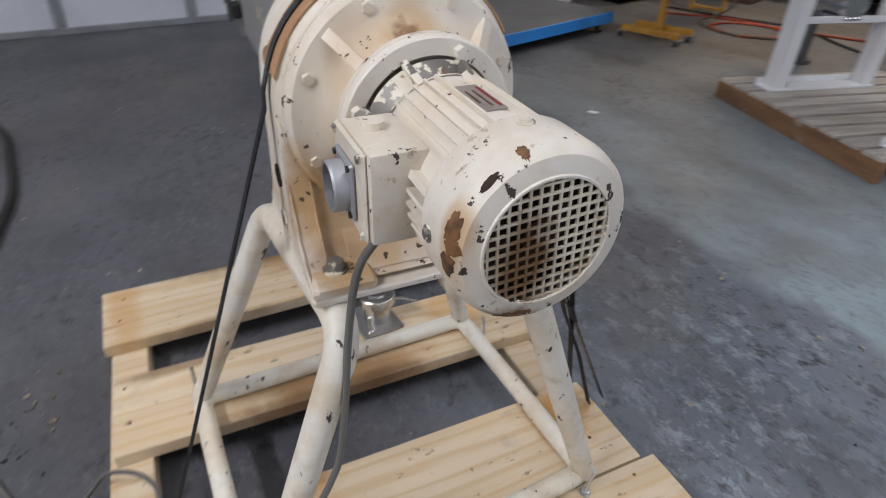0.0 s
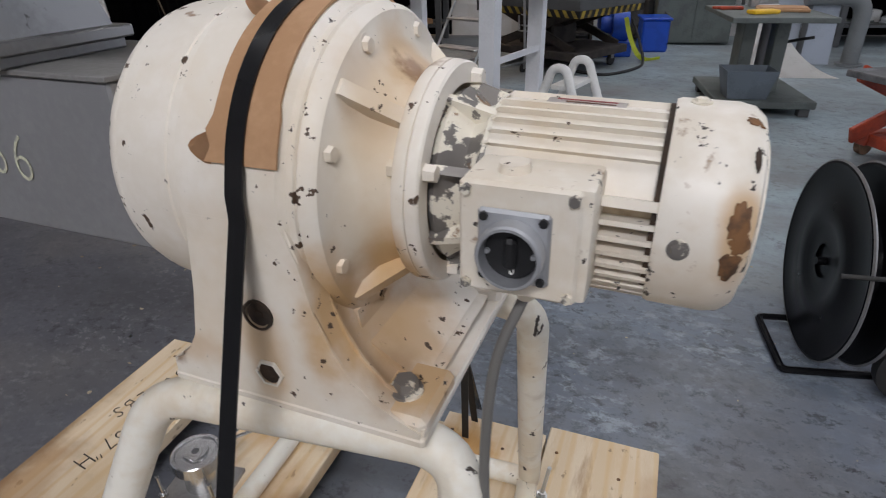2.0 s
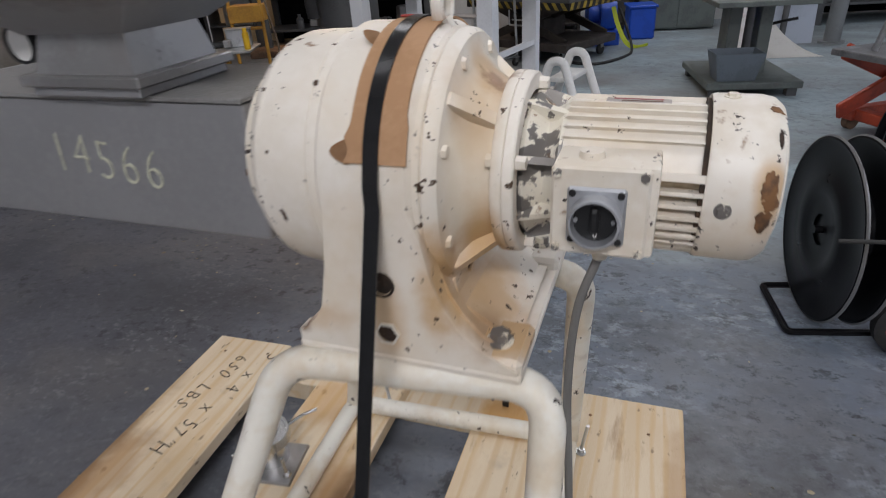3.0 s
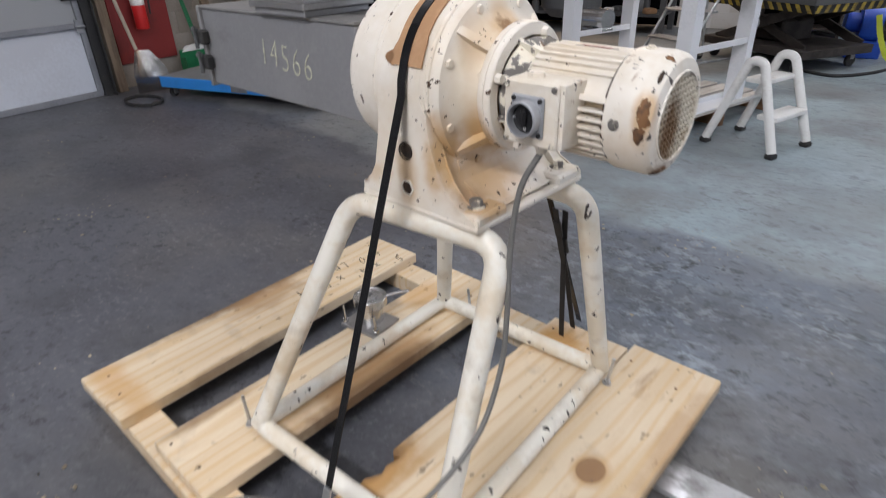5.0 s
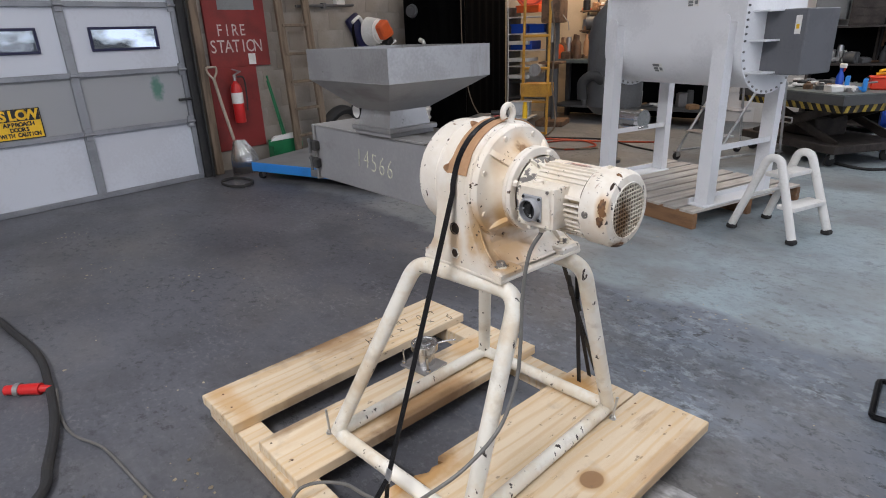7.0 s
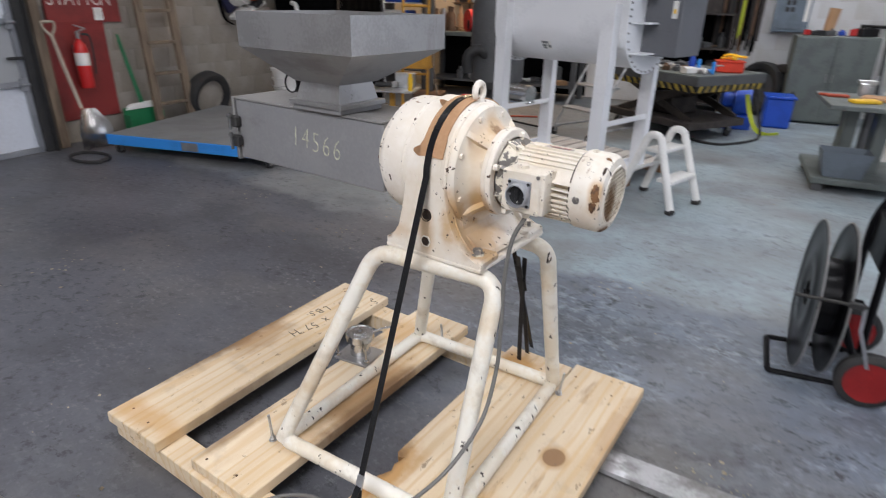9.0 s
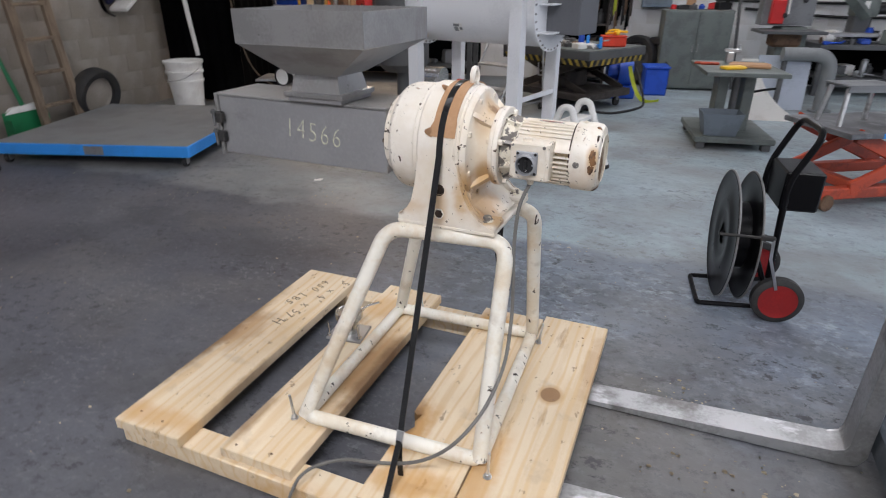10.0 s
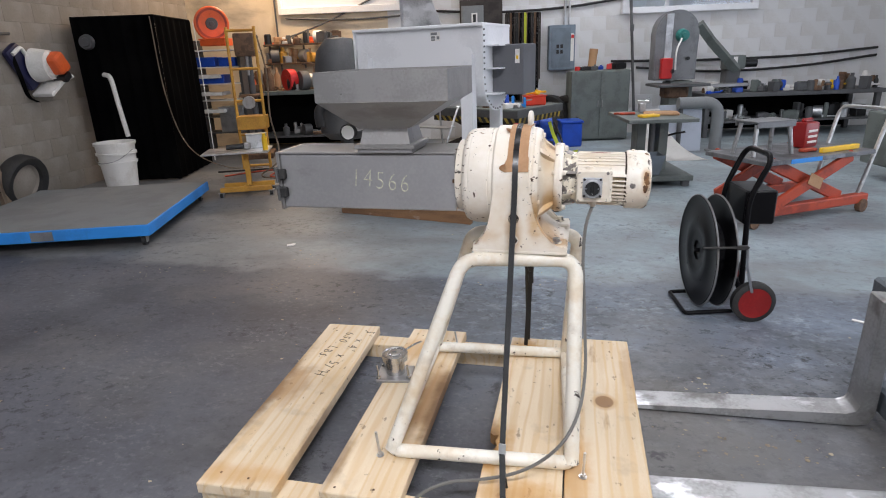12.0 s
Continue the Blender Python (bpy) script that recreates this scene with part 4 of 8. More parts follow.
# dark ring put in for the shade of the gap beside the fan cover
part("gap_shade_ring", B([(lathe, [(0.3085, 0.074), (0.3085, 0.0825), (0.3135, 0.0825), (0.3135, 0.074)], 60, AXM)]), RUST_AND_SHADE, motor, "dark ring painted for the shade in the gap before the fan cover")
cover = part("fan_cover", B([(lathe, fan, 72, AXM)]), CREAM_WORN, motor, "chipped cream fan cover")
bm = bmesh.new()
for k in range(-6, 7):
    c = k * 0.0095
    h = math.sqrt(max(0.0, 0.0615 ** 2 - c * c))
    if h > 0.012:
        box(bm, (0.3843, c, 0), (0.0026, 0.0024, 2 * h))
        box(bm, (0.3846, 0, c), (0.0024, 2 * h, 0.0024))
bm.transform(AXM @ Matrix.Rotation(radians(4), 4, "X"))
part("grille", bm, GRILLE, motor, "rusty square-mesh fan grille")
part("fan", B([(lathe, [(0.35, 0), (0.374, 0.0), (0.374, 0.018), (0.35, 0.024)], 24, AXM), (lathe, [(0.345, 0), (0.345, 0.083), (0.349, 0.083), (0.349, 0)], 40, AXM)]), RUST_AND_SHADE, motor, "dark fan and disc behind the grille")


def cover_radius(x):
    """Outer radius of the fan cover at x."""
    pts = [(0.313, 0.0865), (0.317, 0.088), (0.362, 0.088), (0.374, 0.0855), (0.382, 0.079), (0.3855, 0.068)]
    for (xa, ra), (xb, rb) in zip(pts, pts[1:]):
        if x <= xb:
            return ra + (rb - ra) * max(0, x - xa) / (xb - xa)
    return pts[-1][1]


def scab(name, centre, rx, ry, seed, material, parent):
    """A thin ragged patch on the fan cover: centre (x, degrees) and half sizes."""
    rnd = random.Random(seed)
    bm = bmesh.new()
    edge = [0.7 + 0.4 * rnd.random() for j in range(26)]
    rings = []
    for s, lift in ((1.0, 0.0003), (0.92, 0.0009), (0.6, 0.0007), (0.3, 0.0010)):
        ring = []
        for j in range(26):
            a = 2 * math.pi * j / 26
            x = min(0.3845, centre[0] + rx * s * edge[j] * math.cos(a))
            b = radians(centre[1]) + ry * s * edge[j] * math.sin(a) / 0.088
            r = cover_radius(x) + lift
            ring.append(bm.verts.new((x, r * math.cos(b), r * math.sin(b))))
        rings.append(ring)
    for u, v in zip(rings, rings[1:]):
        for j in range(26):
            bm.faces.new((u[j], u[(j + 1) % 26], v[(j + 1) % 26], v[j]))
    bm.faces.new(rings[-1])
    bm.transform(AXM)
    part(name, bm, material, parent, "bare rusty patch")


scab("rust_patch", (0.371, 164), 0.009, 0.017, 3, RUST, cover)
scab("rust_patch", (0.374, 174), 0.009, 0.010, 11, RUST, cover)
scab("rust_patch", (0.370, 187), 0.009, 0.013, 4, RUST, cover)
scab("rust_patch", (0.377, 258), 0.010, 0.026, 6, RUST, cover)
scab("rust_patch", (0.372, 108), 0.008, 0.005, 15, RUST, cover)
scab("rust_patch", (0.376, 132), 0.003, 0.012, 16, RUST_AND_SHADE, cover)
for a in (181, 92, 310):
    m = AXM @ Matrix.Rotation(radians(a), 4, "X")
    part("cover_screw", B([(cyl, m @ Vector((0.332, 0.0875, 0)), m @ Vector((0.332, 0.0888, 0)), 0.0085), (cyl, m @ Vector((0.332, 0.0888, 0)), m @ Vector((0.332, 0.0915, 0)), 0.006, 0.0052, 6)]), FLAKED, motor)
# terminal box on the near side
TX, TZ = 0.2145, 0.942
part("terminal_box", B([(box, (TX + 0.004, -0.090, TZ), (0.104, 0.058, 0.094), 0.005, None, 2)]), CREAM_WORN, motor)
part("terminal_lid", B([(box, (TX, -0.1215, TZ), (0.097, 0.006, 0.094), 0.003)]), CREAM_WORN, motor)
part("gland_cap", B([(cyl, (TX - 0.012, -0.095, TZ + 0.046), (TX - 0.012, -0.095, TZ + 0.054), 0.0135, 0.012), ]), CREAM, motor)
part("cable_gland", B([(cyl, (TX + 0.002, -0.092, TZ - 0.044), (TX + 0.002, -0.092, TZ - 0.056), 0.013, 0.012, 8), (cyl, (TX + 0.002, -0.092, TZ - 0.056), (TX + 0.002, -0.092, TZ - 0.066), 0.010, 0.008)]), CREAM_WORN, motor)
conn = part("connector_flange", B([(box, (TX - 0.002, -0.127, TZ - 0.002), (0.058, 0.006, 0.060), 0.0025)]), ALU, motor, "grey die-cast connector flange")
AXC = Matrix.Translation((TX - 0.002, 0, TZ - 0.004)) @ Matrix.Rotation(radians(-90), 4, "Z")
part("socket_rim", B([(lathe, [(0.129, 0.019), (0.129, 0.0265), (0.143, 0.0265), (0.145, 0.025), (0.145, 0.0228), (0.131, 0.0222)], 40, AXC)]), ALU, conn, "grey round socket rim")
part("socket_core", B([(lathe, [(0.1295, 0.0), (0.133, 0.0), (0.133, 0.0215), (0.1295, 0.0215)], 32, AXC)]), BLACK, conn, "black socket core")
words("0", 0.009, WHITE_PLASTIC, "dial_mark", conn, Matrix.Translation((TX - 0.001, -0.1335, TZ - 0.019)) @ Matrix(((1, 0, 0, 0), (0, 0, -1, 0), (0, 1, 0, 0), (0, 0, 0, 1))))
part("switch_grip", B([(box, (TX - 0.002, -0.1365, TZ - 0.003), (0.010, 0.008, 0.026), 0.003)]), BLACK, conn)
for dx, dz in ((-0.019, 0.0), (0.018, 0.0)):
    part("pin", B([(cyl, (TX - 0.002 + dx, -0.133, TZ - 0.004 + dz), (TX - 0.002 + dx, -0.136, TZ - 0.004 + dz), 0.0022, 0.002, 8)]), ALU, conn)
for sx in (-1, 1):
    for sz in (-1, 1):
        c = (TX - 0.002 + sx * 0.0235, TZ - 0.002 + sz * 0.0245)
        part("flange_screw", B([(cyl, (c[0], -0.129, c[1]), (c[0], -0.1322, c[1]), 0.0038, 0.0036, 8)]), BLACK, conn)
        c = (TX + sx * 0.042, TZ + sz * 0.040)
        part("lid_screw", B([(cyl, (c[0], -0.124, c[1]), (c[0], -0.1278, c[1]), 0.005, 0.0045, 6)]), FLAKED, motor)

# top plate darker than the sides: dark reflections put into its colour
TOP_STEEL = shader("darkened_steel_top", (0.24, 0.235, 0.23), 0.7, 0.2, (0.17, 0.165, 0.16), 4, 0.5, 110, 0.08)
trough = thing("feed_trough", "grey steel feed trough flanged to the gear reducer", "trough", MG)
TW, TZ0, TZ1 = 0.096, 0.850, 1.031
part("body", B([(box, (-0.502, 0, (TZ0 + TZ1) / 2), (0.594, 2 * TW, TZ1 - TZ0), 0.003)]), STEEL_SIDE, trough)
part("top_plate", B([(box, (-0.502, 0, TZ1 + 0.003), (0.598, 2 * TW + 0.008, 0.006), 0.001)]), TOP_STEEL, trough)
part("end_flange", B([(box, (-0.805, 0, (TZ0 + TZ1) / 2), (0.012, 2 * TW + 0.016, TZ1 - TZ0 + 0.012), 0.002)]), STEEL, trough)
part("drive_flange", B([(lathe, [(-0.205, 0), (-0.205, 0.112), (-0.203, 0.114), (-0.1825, 0.114), (-0.1825, 0)], 64, AXM)]), CREAM_WORN, trough, "chipped cream coupling flange")
for k in range(6):
    m = AXM @ Matrix.Rotation(radians(30 + 60 * k), 4, "X")
    part("flange_bolt", B([(cyl, m @ Vector((-0.205, 0, 0.100)), m @ Vector((-0.213, 0, 0.100)), 0.007, 0.0065, 6)]), RUST, trough)
for z in (0.965, 0.905):
    clamp = part("clamp", B([(box, (-0.797, -TW - 0.012, z), (0.036, 0.022, 0.034), 0.004)]), RUBBER, trough, "dark steel clamp")
    part("clamp_screw", B([(cyl, (-0.804, -TW - 0.026, z - 0.026), (-0.804, -TW - 0.026, z + 0.026), 0.005), (cyl, (-0.804, -TW - 0.026, z + 0.014), (-0.804, -TW - 0.026, z + 0.022), 0.009, 0.009, 6)]), DARK_GREY, clamp)
part("drain_stub", B([(cyl, (-0.70, -0.04, TZ0), (-0.70, -0.04, TZ0 - 0.012), 0.012)]), STEEL, trough)
face = Matrix(((1, 0, 0, 0), (0, 0, -1, 0), (0, 1, 0, 0), (0, 0, 0, 1)))
for k, digit in enumerate("14566"):
    words(digit, 0.085, CHALK, "chalk_digit", trough, Matrix.Translation((-0.535 + 0.041 * k, -TW - 0.0012, 0.951 - 0.004 * k + (0.004 if k == 1 else 0))) @ face @ Matrix.Rotation(radians(-6), 4, "Z") @ Matrix.Diagonal((0.78, 1, 1, 1)), weight=-0.0019, thick=0.0004)

hopper = thing("feed_hopper", "grey steel feed hopper standing on the trough", "hopper", MG)


def frustum(bm, c0, s0, c1, s1, wall=0.004):
    """Open four-sided funnel between two rectangles (centre and half sizes)."""
    for w in (0, wall):
        a = [bm.verts.new((c0[0] + i * (s0[0] - w), c0[1] + j * (s0[1] - w), c0[2])) for i, j in ((-1, -1), (1, -1), (1, 1), (-1, 1))]
        b = [bm.verts.new((c1[0] + i * (s1[0] - w), c1[1] + j * (s1[1] - w), c1[2])) for i, j in ((-1, -1), (1, -1), (1, 1), (-1, 1))]
        for k in range(4):
            bm.faces.new((a[k], a[(k + 1) % 4], b[(k + 1) % 4], b[k]))
        if w == 0:
            top = b
        else:
            for k in range(4):
                bm.faces.new((top[k], top[(k + 1) % 4], b[(k + 1) % 4], b[k]))


HC, HN = (-0.396, -0.028), (-0.426, -0.030)
part("rim", B([(frustum, (*HC, 1.200), (0.202, 0.18), (*HC, 1.286), (0.202, 0.18))]), STEEL, hopper)
part("funnel", B([(frustum, (*HN, 1.112), (0.082, 0.075), (*HC, 1.199), (0.200, 0.178))]), STEEL_SIDE, hopper)
part("neck", B([(frustum, (*HN, 1.064), (0.082, 0.076), (*HN, 1.112), (0.072, 0.064))]), STEEL, hopper)
part("neck_flange", B([(box, (*HN, 1.057), (0.198, 0.18, 0.014), 0.002)]), STEEL, hopper)
part("mounting_frame", B([(box, (*HN, 1.0435), (0.18, 0.165, 0.013), 0.002)]), STEEL_SIDE, hopper)
gauge = part("gauge", B([(lathe, [(0, 0), (0, 0.026), (0.02, 0.026), (0.02, 0.023), (0.016, 0.023), (0.016, 0)], 28, Matrix.Translation((-0.558, -0.06, 1.097)) @ Matrix.Rotation(radians(-90), 4, "Z"))]), BLACK, hopper, "black pressure gauge with white dial")
part("dial", B([(lathe, [(0.0165, 0), (0.0175, 0), (0.0175, 0.022), (0.0165, 0.022)], 28, Matrix.Translation((-0.558, -0.06, 1.097)) @ Matrix.Rotation(radians(-90), 4, "Z")), (cyl, (-0.535, -0.055, 1.11), (-0.485, -0.045, 1.12), 0.012)]), WHITE_PLASTIC, gauge, "white gauge dial")

# ---- straps, cardboard and cable ----
SX = -0.012


def strap_round(r, a0, a1, n=28):
    return [(SX, r * math.cos(radians(a0 + (a1 - a0) * k / n)), AX + r * math.sin(radians(a0 + (a1 - a0) * k / n))) for k in range(n + 1)]


far_end = (-0.034, 0.4425, PT + 0.003)
knee = (-0.016, -0.424, 0.215)      # where the seal sits
pts = [(0.006, -0.530, 0.004), (0.006, -0.573, 0.006), (0.006, -0.574, 0.066), (0.005, -0.560, PT + 0.003), knee] + strap_round(0.1675, 180, 150, 4)[:2] + strap_round(0.1655, 165, 20) + [(SX, 0.155, AX - 0.02), (-0.034, 0.5435, PT + 0.003)]
strap = thing("tie_down_strap", "black plastic strapping over the gear reducer", "strap", MG)
part("webbing", B([(tube, pts, 0, 4, False, (0.0168, 0.0020))]), BLACK_STRAP, strap)
SEAL = Matrix.Translation((-0.0158, -0.4225, 0.222)) @ Matrix.Rotation(radians(-19), 4, "X")
part("seal", B([(box, SEAL @ Vector((0, 0, 0)), (0.021, 0.006, 0.036), 0.0015, Matrix.Rotation(radians(-19), 4, "X"))]), GALV, strap, "crimped bright metal seal")
part("loose_end", B([(tube, [knee, (-0.012, -0.437, 0.155), (-0.004, -0.447, PT + 0.002)], 0, 4, False, (0.0168, 0.002))]), BLACK_STRAP, strap)
pts = [far_end, (-0.02, 0.40, 0.34), (0.0, 0.352, 0.56)]
tail = thing("tie_down_strap", "slack black strap tail behind the stand", "strap", MG)
part("webbing", B([(tube, pts, 0, 4, False, (0.016, 0.002))]), RUBBER, tail)
part("buckle", B([(box, (Vector(pts[-2]) + Vector(pts[-1])) / 2, (0.022, 0.008, 0.05), 0.002, Matrix.Rotation(radians(20), 4, "X"))]), BLACK, tail)
pts = [(-0.03, 0.50, PT + 0.003), (-0.02, 0.43, 0.30), (-0.010, 0.36, 0.45), (-0.004, 0.31, 0.58)]
tail = thing("tie_down_strap", "slack black strap tail behind the stand", "strap", MG)
part("webbing", B([(tube, pts, 0, 4, False, (0.016, 0.002))]), RUBBER, tail)
part("buckle", B([(box, (Vector(pts[-2]) + Vector(pts[-1])) / 2, (0.022, 0.008, 0.05), 0.002, Matrix.Rotation(radians(20), 4, "X"))]), BLACK, tail)
bm = bmesh.new()
n, r = 30, 0.1612
rows_ = []
for k in range(n + 1):
    a = radians(164 - 136 * k / n)
    rows_.append([[bm.verts.new((x, (r + d) * math.cos(a), AX + (r + d) * math.sin(a))) for d in (0, 0.0025)] for x in ((-0.037, 0.023) if 3 < k < 28 else (-0.044 + 0.006 * (k % 2), 0.026))])
for a, b in zip(rows_, rows_[1:]):
    for q in ((a[0][1], a[1][1], b[1][1], b[0][1]), (a[1][0], a[0][0], b[0][0], b[1][0]), (a[0][0], a[0][1], b[0][1], b[0][0]), (a[1][1], a[1][0], b[1][0], b[1][1])):
        bm.faces.new(q)
for q in (rows_[0], rows_[-1]):
    bm.faces.new((q[0][0], q[0][1], q[1][1], q[1][0]))
pad = thing("cardboard_pad", "brown cardboard edge pad with torn flaps under the strap", "cardboard", MG)
part("sheet", bm, CARD, pad)
for a0, x_in, x_out, span_a, lift, name in ((160, -0.037, -0.060, 9, 0.0015, "torn_flap"), (98, 0.022, 0.034, 10, 0.008, "torn_flap"), (112, -0.036, -0.050, 8, 0.010, "torn_flap")):
    bm = bmesh.new()
    cols = []
    for k in range(7):
        a = radians(a0 + span_a * (k / 6 - 0.5))
        w = math.sin(math.pi * (k + 0.6) / 7.2)
        cols.append([bm.verts.new((x_in + (x_out - x_in) * u * w, (r + 0.0014 + lift * u * w) * math.cos(a), AX + (r + 0.0014 + lift * u * w) * math.sin(a))) for u in (0, 0.5, 1)])
    for a, b in zip(cols, cols[1:]):
        for j in range(2):
            bm.faces.new((a[j], a[j + 1], b[j + 1], b[j]))
    bmesh.ops.solidify(bm, geom=bm.faces[:], thickness=0.002)
    part(name, bm, CARD, pad)
part("red_tape", B([(box, (-0.028, r * math.cos(radians(84)), AX + r * math.sin(radians(84)) + 0.004), (0.016, 0.026, 0.003), 0.001, Matrix.Rotation(radians(-6), 4, "X"))]), plain("red_tape", (0.35, 0.05, 0.04), 0.5), pad, "scrap of faded red tape")


def smooth_path(pts, n=10):
    """Catmull-Rom through the points."""
    p = [Vector(q) for q in pts]
    p = [2 * p[0] - p[1]] + p + [2 * p[-1] - p[-2]]
    out = []
    for k in range(1, len(p) - 2):
        for j in range(n):
            t = j / n
            a, b, c, d = p[k - 1:k + 3]
            out.append(0.5 * ((2 * b) + (c - a) * t + (2 * a - 5 * b + 4 * c - d) * t * t + (3 * b - a - 3 * c + d) * t ** 3))
    return out + [p[-2]]


pts = smooth_path([(0.505, -0.036, 0.877), (0.488, -0.062, 0.82), (0.484, -0.078, 0.72), (0.492, -0.093, 0.60), (0.498, -0.115, 0.50), (0.502, -0.18, 0.40), (0.488, -0.285, 0.335), (0.45, -0.368, 0.285), (0.388, -0.388, 0.22), (0.31, -0.392, 0.168), (0.21, -0.40, 0.138), (0.12, -0.408, 0.122), (0.055, -0.45, 0.114),
                   (0.03, -0.505, 0.110), (0.016, -0.545, 0.06), (0.002, -0.59, 0.008), (-0.002, -0.67, 0.006), (-0.156, -0.767, 0.006), (-0.32, -0.80, 0.006), (-0.498, -0.823, 0.006), (-0.74, -0.855, 0.006), (-0.90, -0.915, 0.006), (-1.08, -0.925, 0.006), (-1.262, -0.90, 0.02)])
solid("power_cable", B([(tube, pts, 0.0050, 10)]), GREY_CABLE, "grey power cable hanging from the motor over the pallet", "cable")

hub = thing("shaft_coupling", "bright machined steel coupling on a square plate", "coupling", pose(-0.225, 0.178, PT, 0, 0, 8))
part("plate", B([(box, (0, 0, 0.005), (0.14, 0.12, 0.010), 0.002)]), STEEL, hub)
part("barrel", B([(lathe, [(0.01, 0), (0.01, 0.038), (0.066, 0.036), (0.068, 0.050), (0.070, 0.052), (0.096, 0.052), (0.098, 0.050), (0.098, 0.044), (0.094, 0.042), (0.094, 0.026), (0.100, 0.024), (0.100, 0)], 48, Matrix.Translation((0, 0.01, 0)) @ Matrix.Rotation(radians(-90), 4, "Y"))]), CHROME, hub)
# dark disc on the solid top stands in for the shaded hole
part("bore_shade", B([(cyl, (0, 0.01, 0.0995), (0, 0.01, 0.1006), 0.008, 0.008, 20)]), DARK_GREY, hub)
for x, y in ((-0.06, -0.045), (0.058, -0.04), (-0.055, 0.05)):
    part("stud", B([(cyl, (x, y, 0.01), (x - 0.003, y, 0.068), 0.0042), (cyl, (x, y, 0.012), (x, y, 0.020), 0.010, 0.010, 6)]), CHROME, hub)
part("clamp_lever", B([(tube, [(0.03, 0.03, 0.09), (0.07, 0.06, 0.105), (0.10, 0.08, 0.11)], 0.004, 8)]), CHROME, hub)

# ---- along the west wall ----
def on_wall(by, bx=WALL_X, z=0.0, rz=0):
    return WEST @ pose(bx, by, z, 0, 0, rz)


FACE_E = Matrix(((0, 0, 1, 0), (1, 0, 0, 0), (0, 1, 0, 0), (0, 0, 0, 1)))   # lettering that looks east

board_t = thing("fire_station_board", "dark red plywood fire station board on the wall", "board", on_wall(2.30))
part("upper_panel", B([(box, (0.02, 0, 1.53), (0.03, 0.70, 0.94), 0.003)]), RED_BOARD, board_t)
part("lower_panel", B([(box, (0.02, -0.12, 0.635), (0.03, 0.56, 0.85), 0.003)]), RED_BOARD, board_t)
part("pale_panel", B([(box, (0.037, 0.02, 1.80), (0.004, 0.42, 0.36), 0.001)]), GREY_PAINT, board_t, "dull grey sheet above the lettering")
for line, y, z, size, step in (("FIRE", -0.073, 1.42, 0.160, 0.087), ("STATION", -0.038, 1.262, 0.178, 0.086)):
    for k, ch in enumerate(line):
        words(ch, size, WHITE_LETTER, "stencil_letter", board_t, Matrix.Translation((0.0362, (k - (len(line) - 1) / 2) * step + y, z)) @ FACE_E @ Matrix.Diagonal((0.82, 1, 1, 1)))
part("notice", B([(box, (0.037, 0.128, 1.133), (0.003, 0.085, 0.11))]), WHITE_PLASTIC, board_t, "small pale paper notice")

solid("door_post", B([(box, (0.09, 0, 1.6), (0.11, 0.085, 3.2), 0.004)]), WOOD_LADDER, "weathered wooden post beside the garage door", "post", on_wall(1.80))

ext = thing("fire_extinguisher", "red fire extinguisher hung on the red board", "extinguisher", on_wall(2.135, WALL_X + 0.12) @ Matrix.Diagonal((0.86, 0.82, 1, 1)))
EXT_M = Matrix.Rotation(radians(-90), 4, "Y")
part("bottle", B([(lathe, [(0.50, 0), (0.50, 0.066), (0.515, 0.07), (0.84, 0.07), (0.89, 0.052), (0.915, 0.024), (0.93, 0.024), (0.93, 0)], 28, EXT_M)]), RED, ext)
part("label", B([(lathe, [(0.70, 0.0702), (0.70, 0.0716), (0.81, 0.0716), (0.81, 0.0702)], 28, EXT_M)]), WHITE_PLASTIC, ext, "white printed label")
part("valve", B([(cyl, (0, 0, 0.92), (0, 0, 0.99), 0.02), (box, (0.01, 0.03, 1.0), (0.03, 0.12, 0.012), 0.003, Matrix.Rotation(radians(18), 4, "X")), (box, (0.01, 0.03, 1.03), (0.03, 0.12, 0.012), 0.003, Matrix.Rotation(radians(-15), 4, "X"))]), STEEL, ext)
part("hose", B([(tube, smooth_path([(0.03, 0.02, 0.97), (0.06, 0.09, 0.95), (0.06, 0.10, 0.80), (0.06, 0.085, 0.62)]), 0.010, 8)]), RUBBER, ext, "black discharge hose")
part("bracket", B([(box, (-0.08, 0, 0.72), (0.03, 0.06, 0.3), 0.003)]), DARK_GREY, ext)

shovel = thing("scoop_shovel", "aluminium scoop shovel with wooden handle leaning on the wall", "shovel", on_wall(1.92, WALL_X + 0.10))
part("shaft", B([(tube, [(0.20, 0.0, 0.36), (0.12, -0.025, 0.70), (0.075, -0.045, 0.97)], 0.0155, 10)]), WOOD_GREY, shovel)
part("grip", B([(tube, fillet([(0.075, -0.045, 0.96), (0.06, -0.095, 1.03), (0.055, -0.10, 1.08), (0.055, 0.01, 1.08), (0.06, 0.005, 1.03), (0.075, -0.045, 0.96)], 0.02, 4), 0.011, 8)]), WOOD_GREY, shovel, "wooden D-shaped grip")
bm = bmesh.new()
grid = []
for j in range(9):
    v = j / 8
    row = []
    for i in range(9):
        u = i / 4 - 1
        w = 0.155 * (0.45 + 0.55 * min(1, v * 2.2)) if v < 0.5 else 0.155
        row.append(bm.verts.new((0.24 + 0.10 * v + 0.05 * u * u + 0.03 * math.sin(v * 3.1), w * u - 0.02 * v, 0.36 - 0.34 * v)))
    grid.append(row)
for j in range(8):
    for i in range(8):
        bm.faces.new((grid[j][i], grid[j][i + 1], grid[j + 1][i + 1], grid[j + 1][i]))
bmesh.ops.solidify(bm, geom=bm.faces[:], thickness=0.004)
part("blade", bm, CHROME, shovel, "bright aluminium scoop blade")

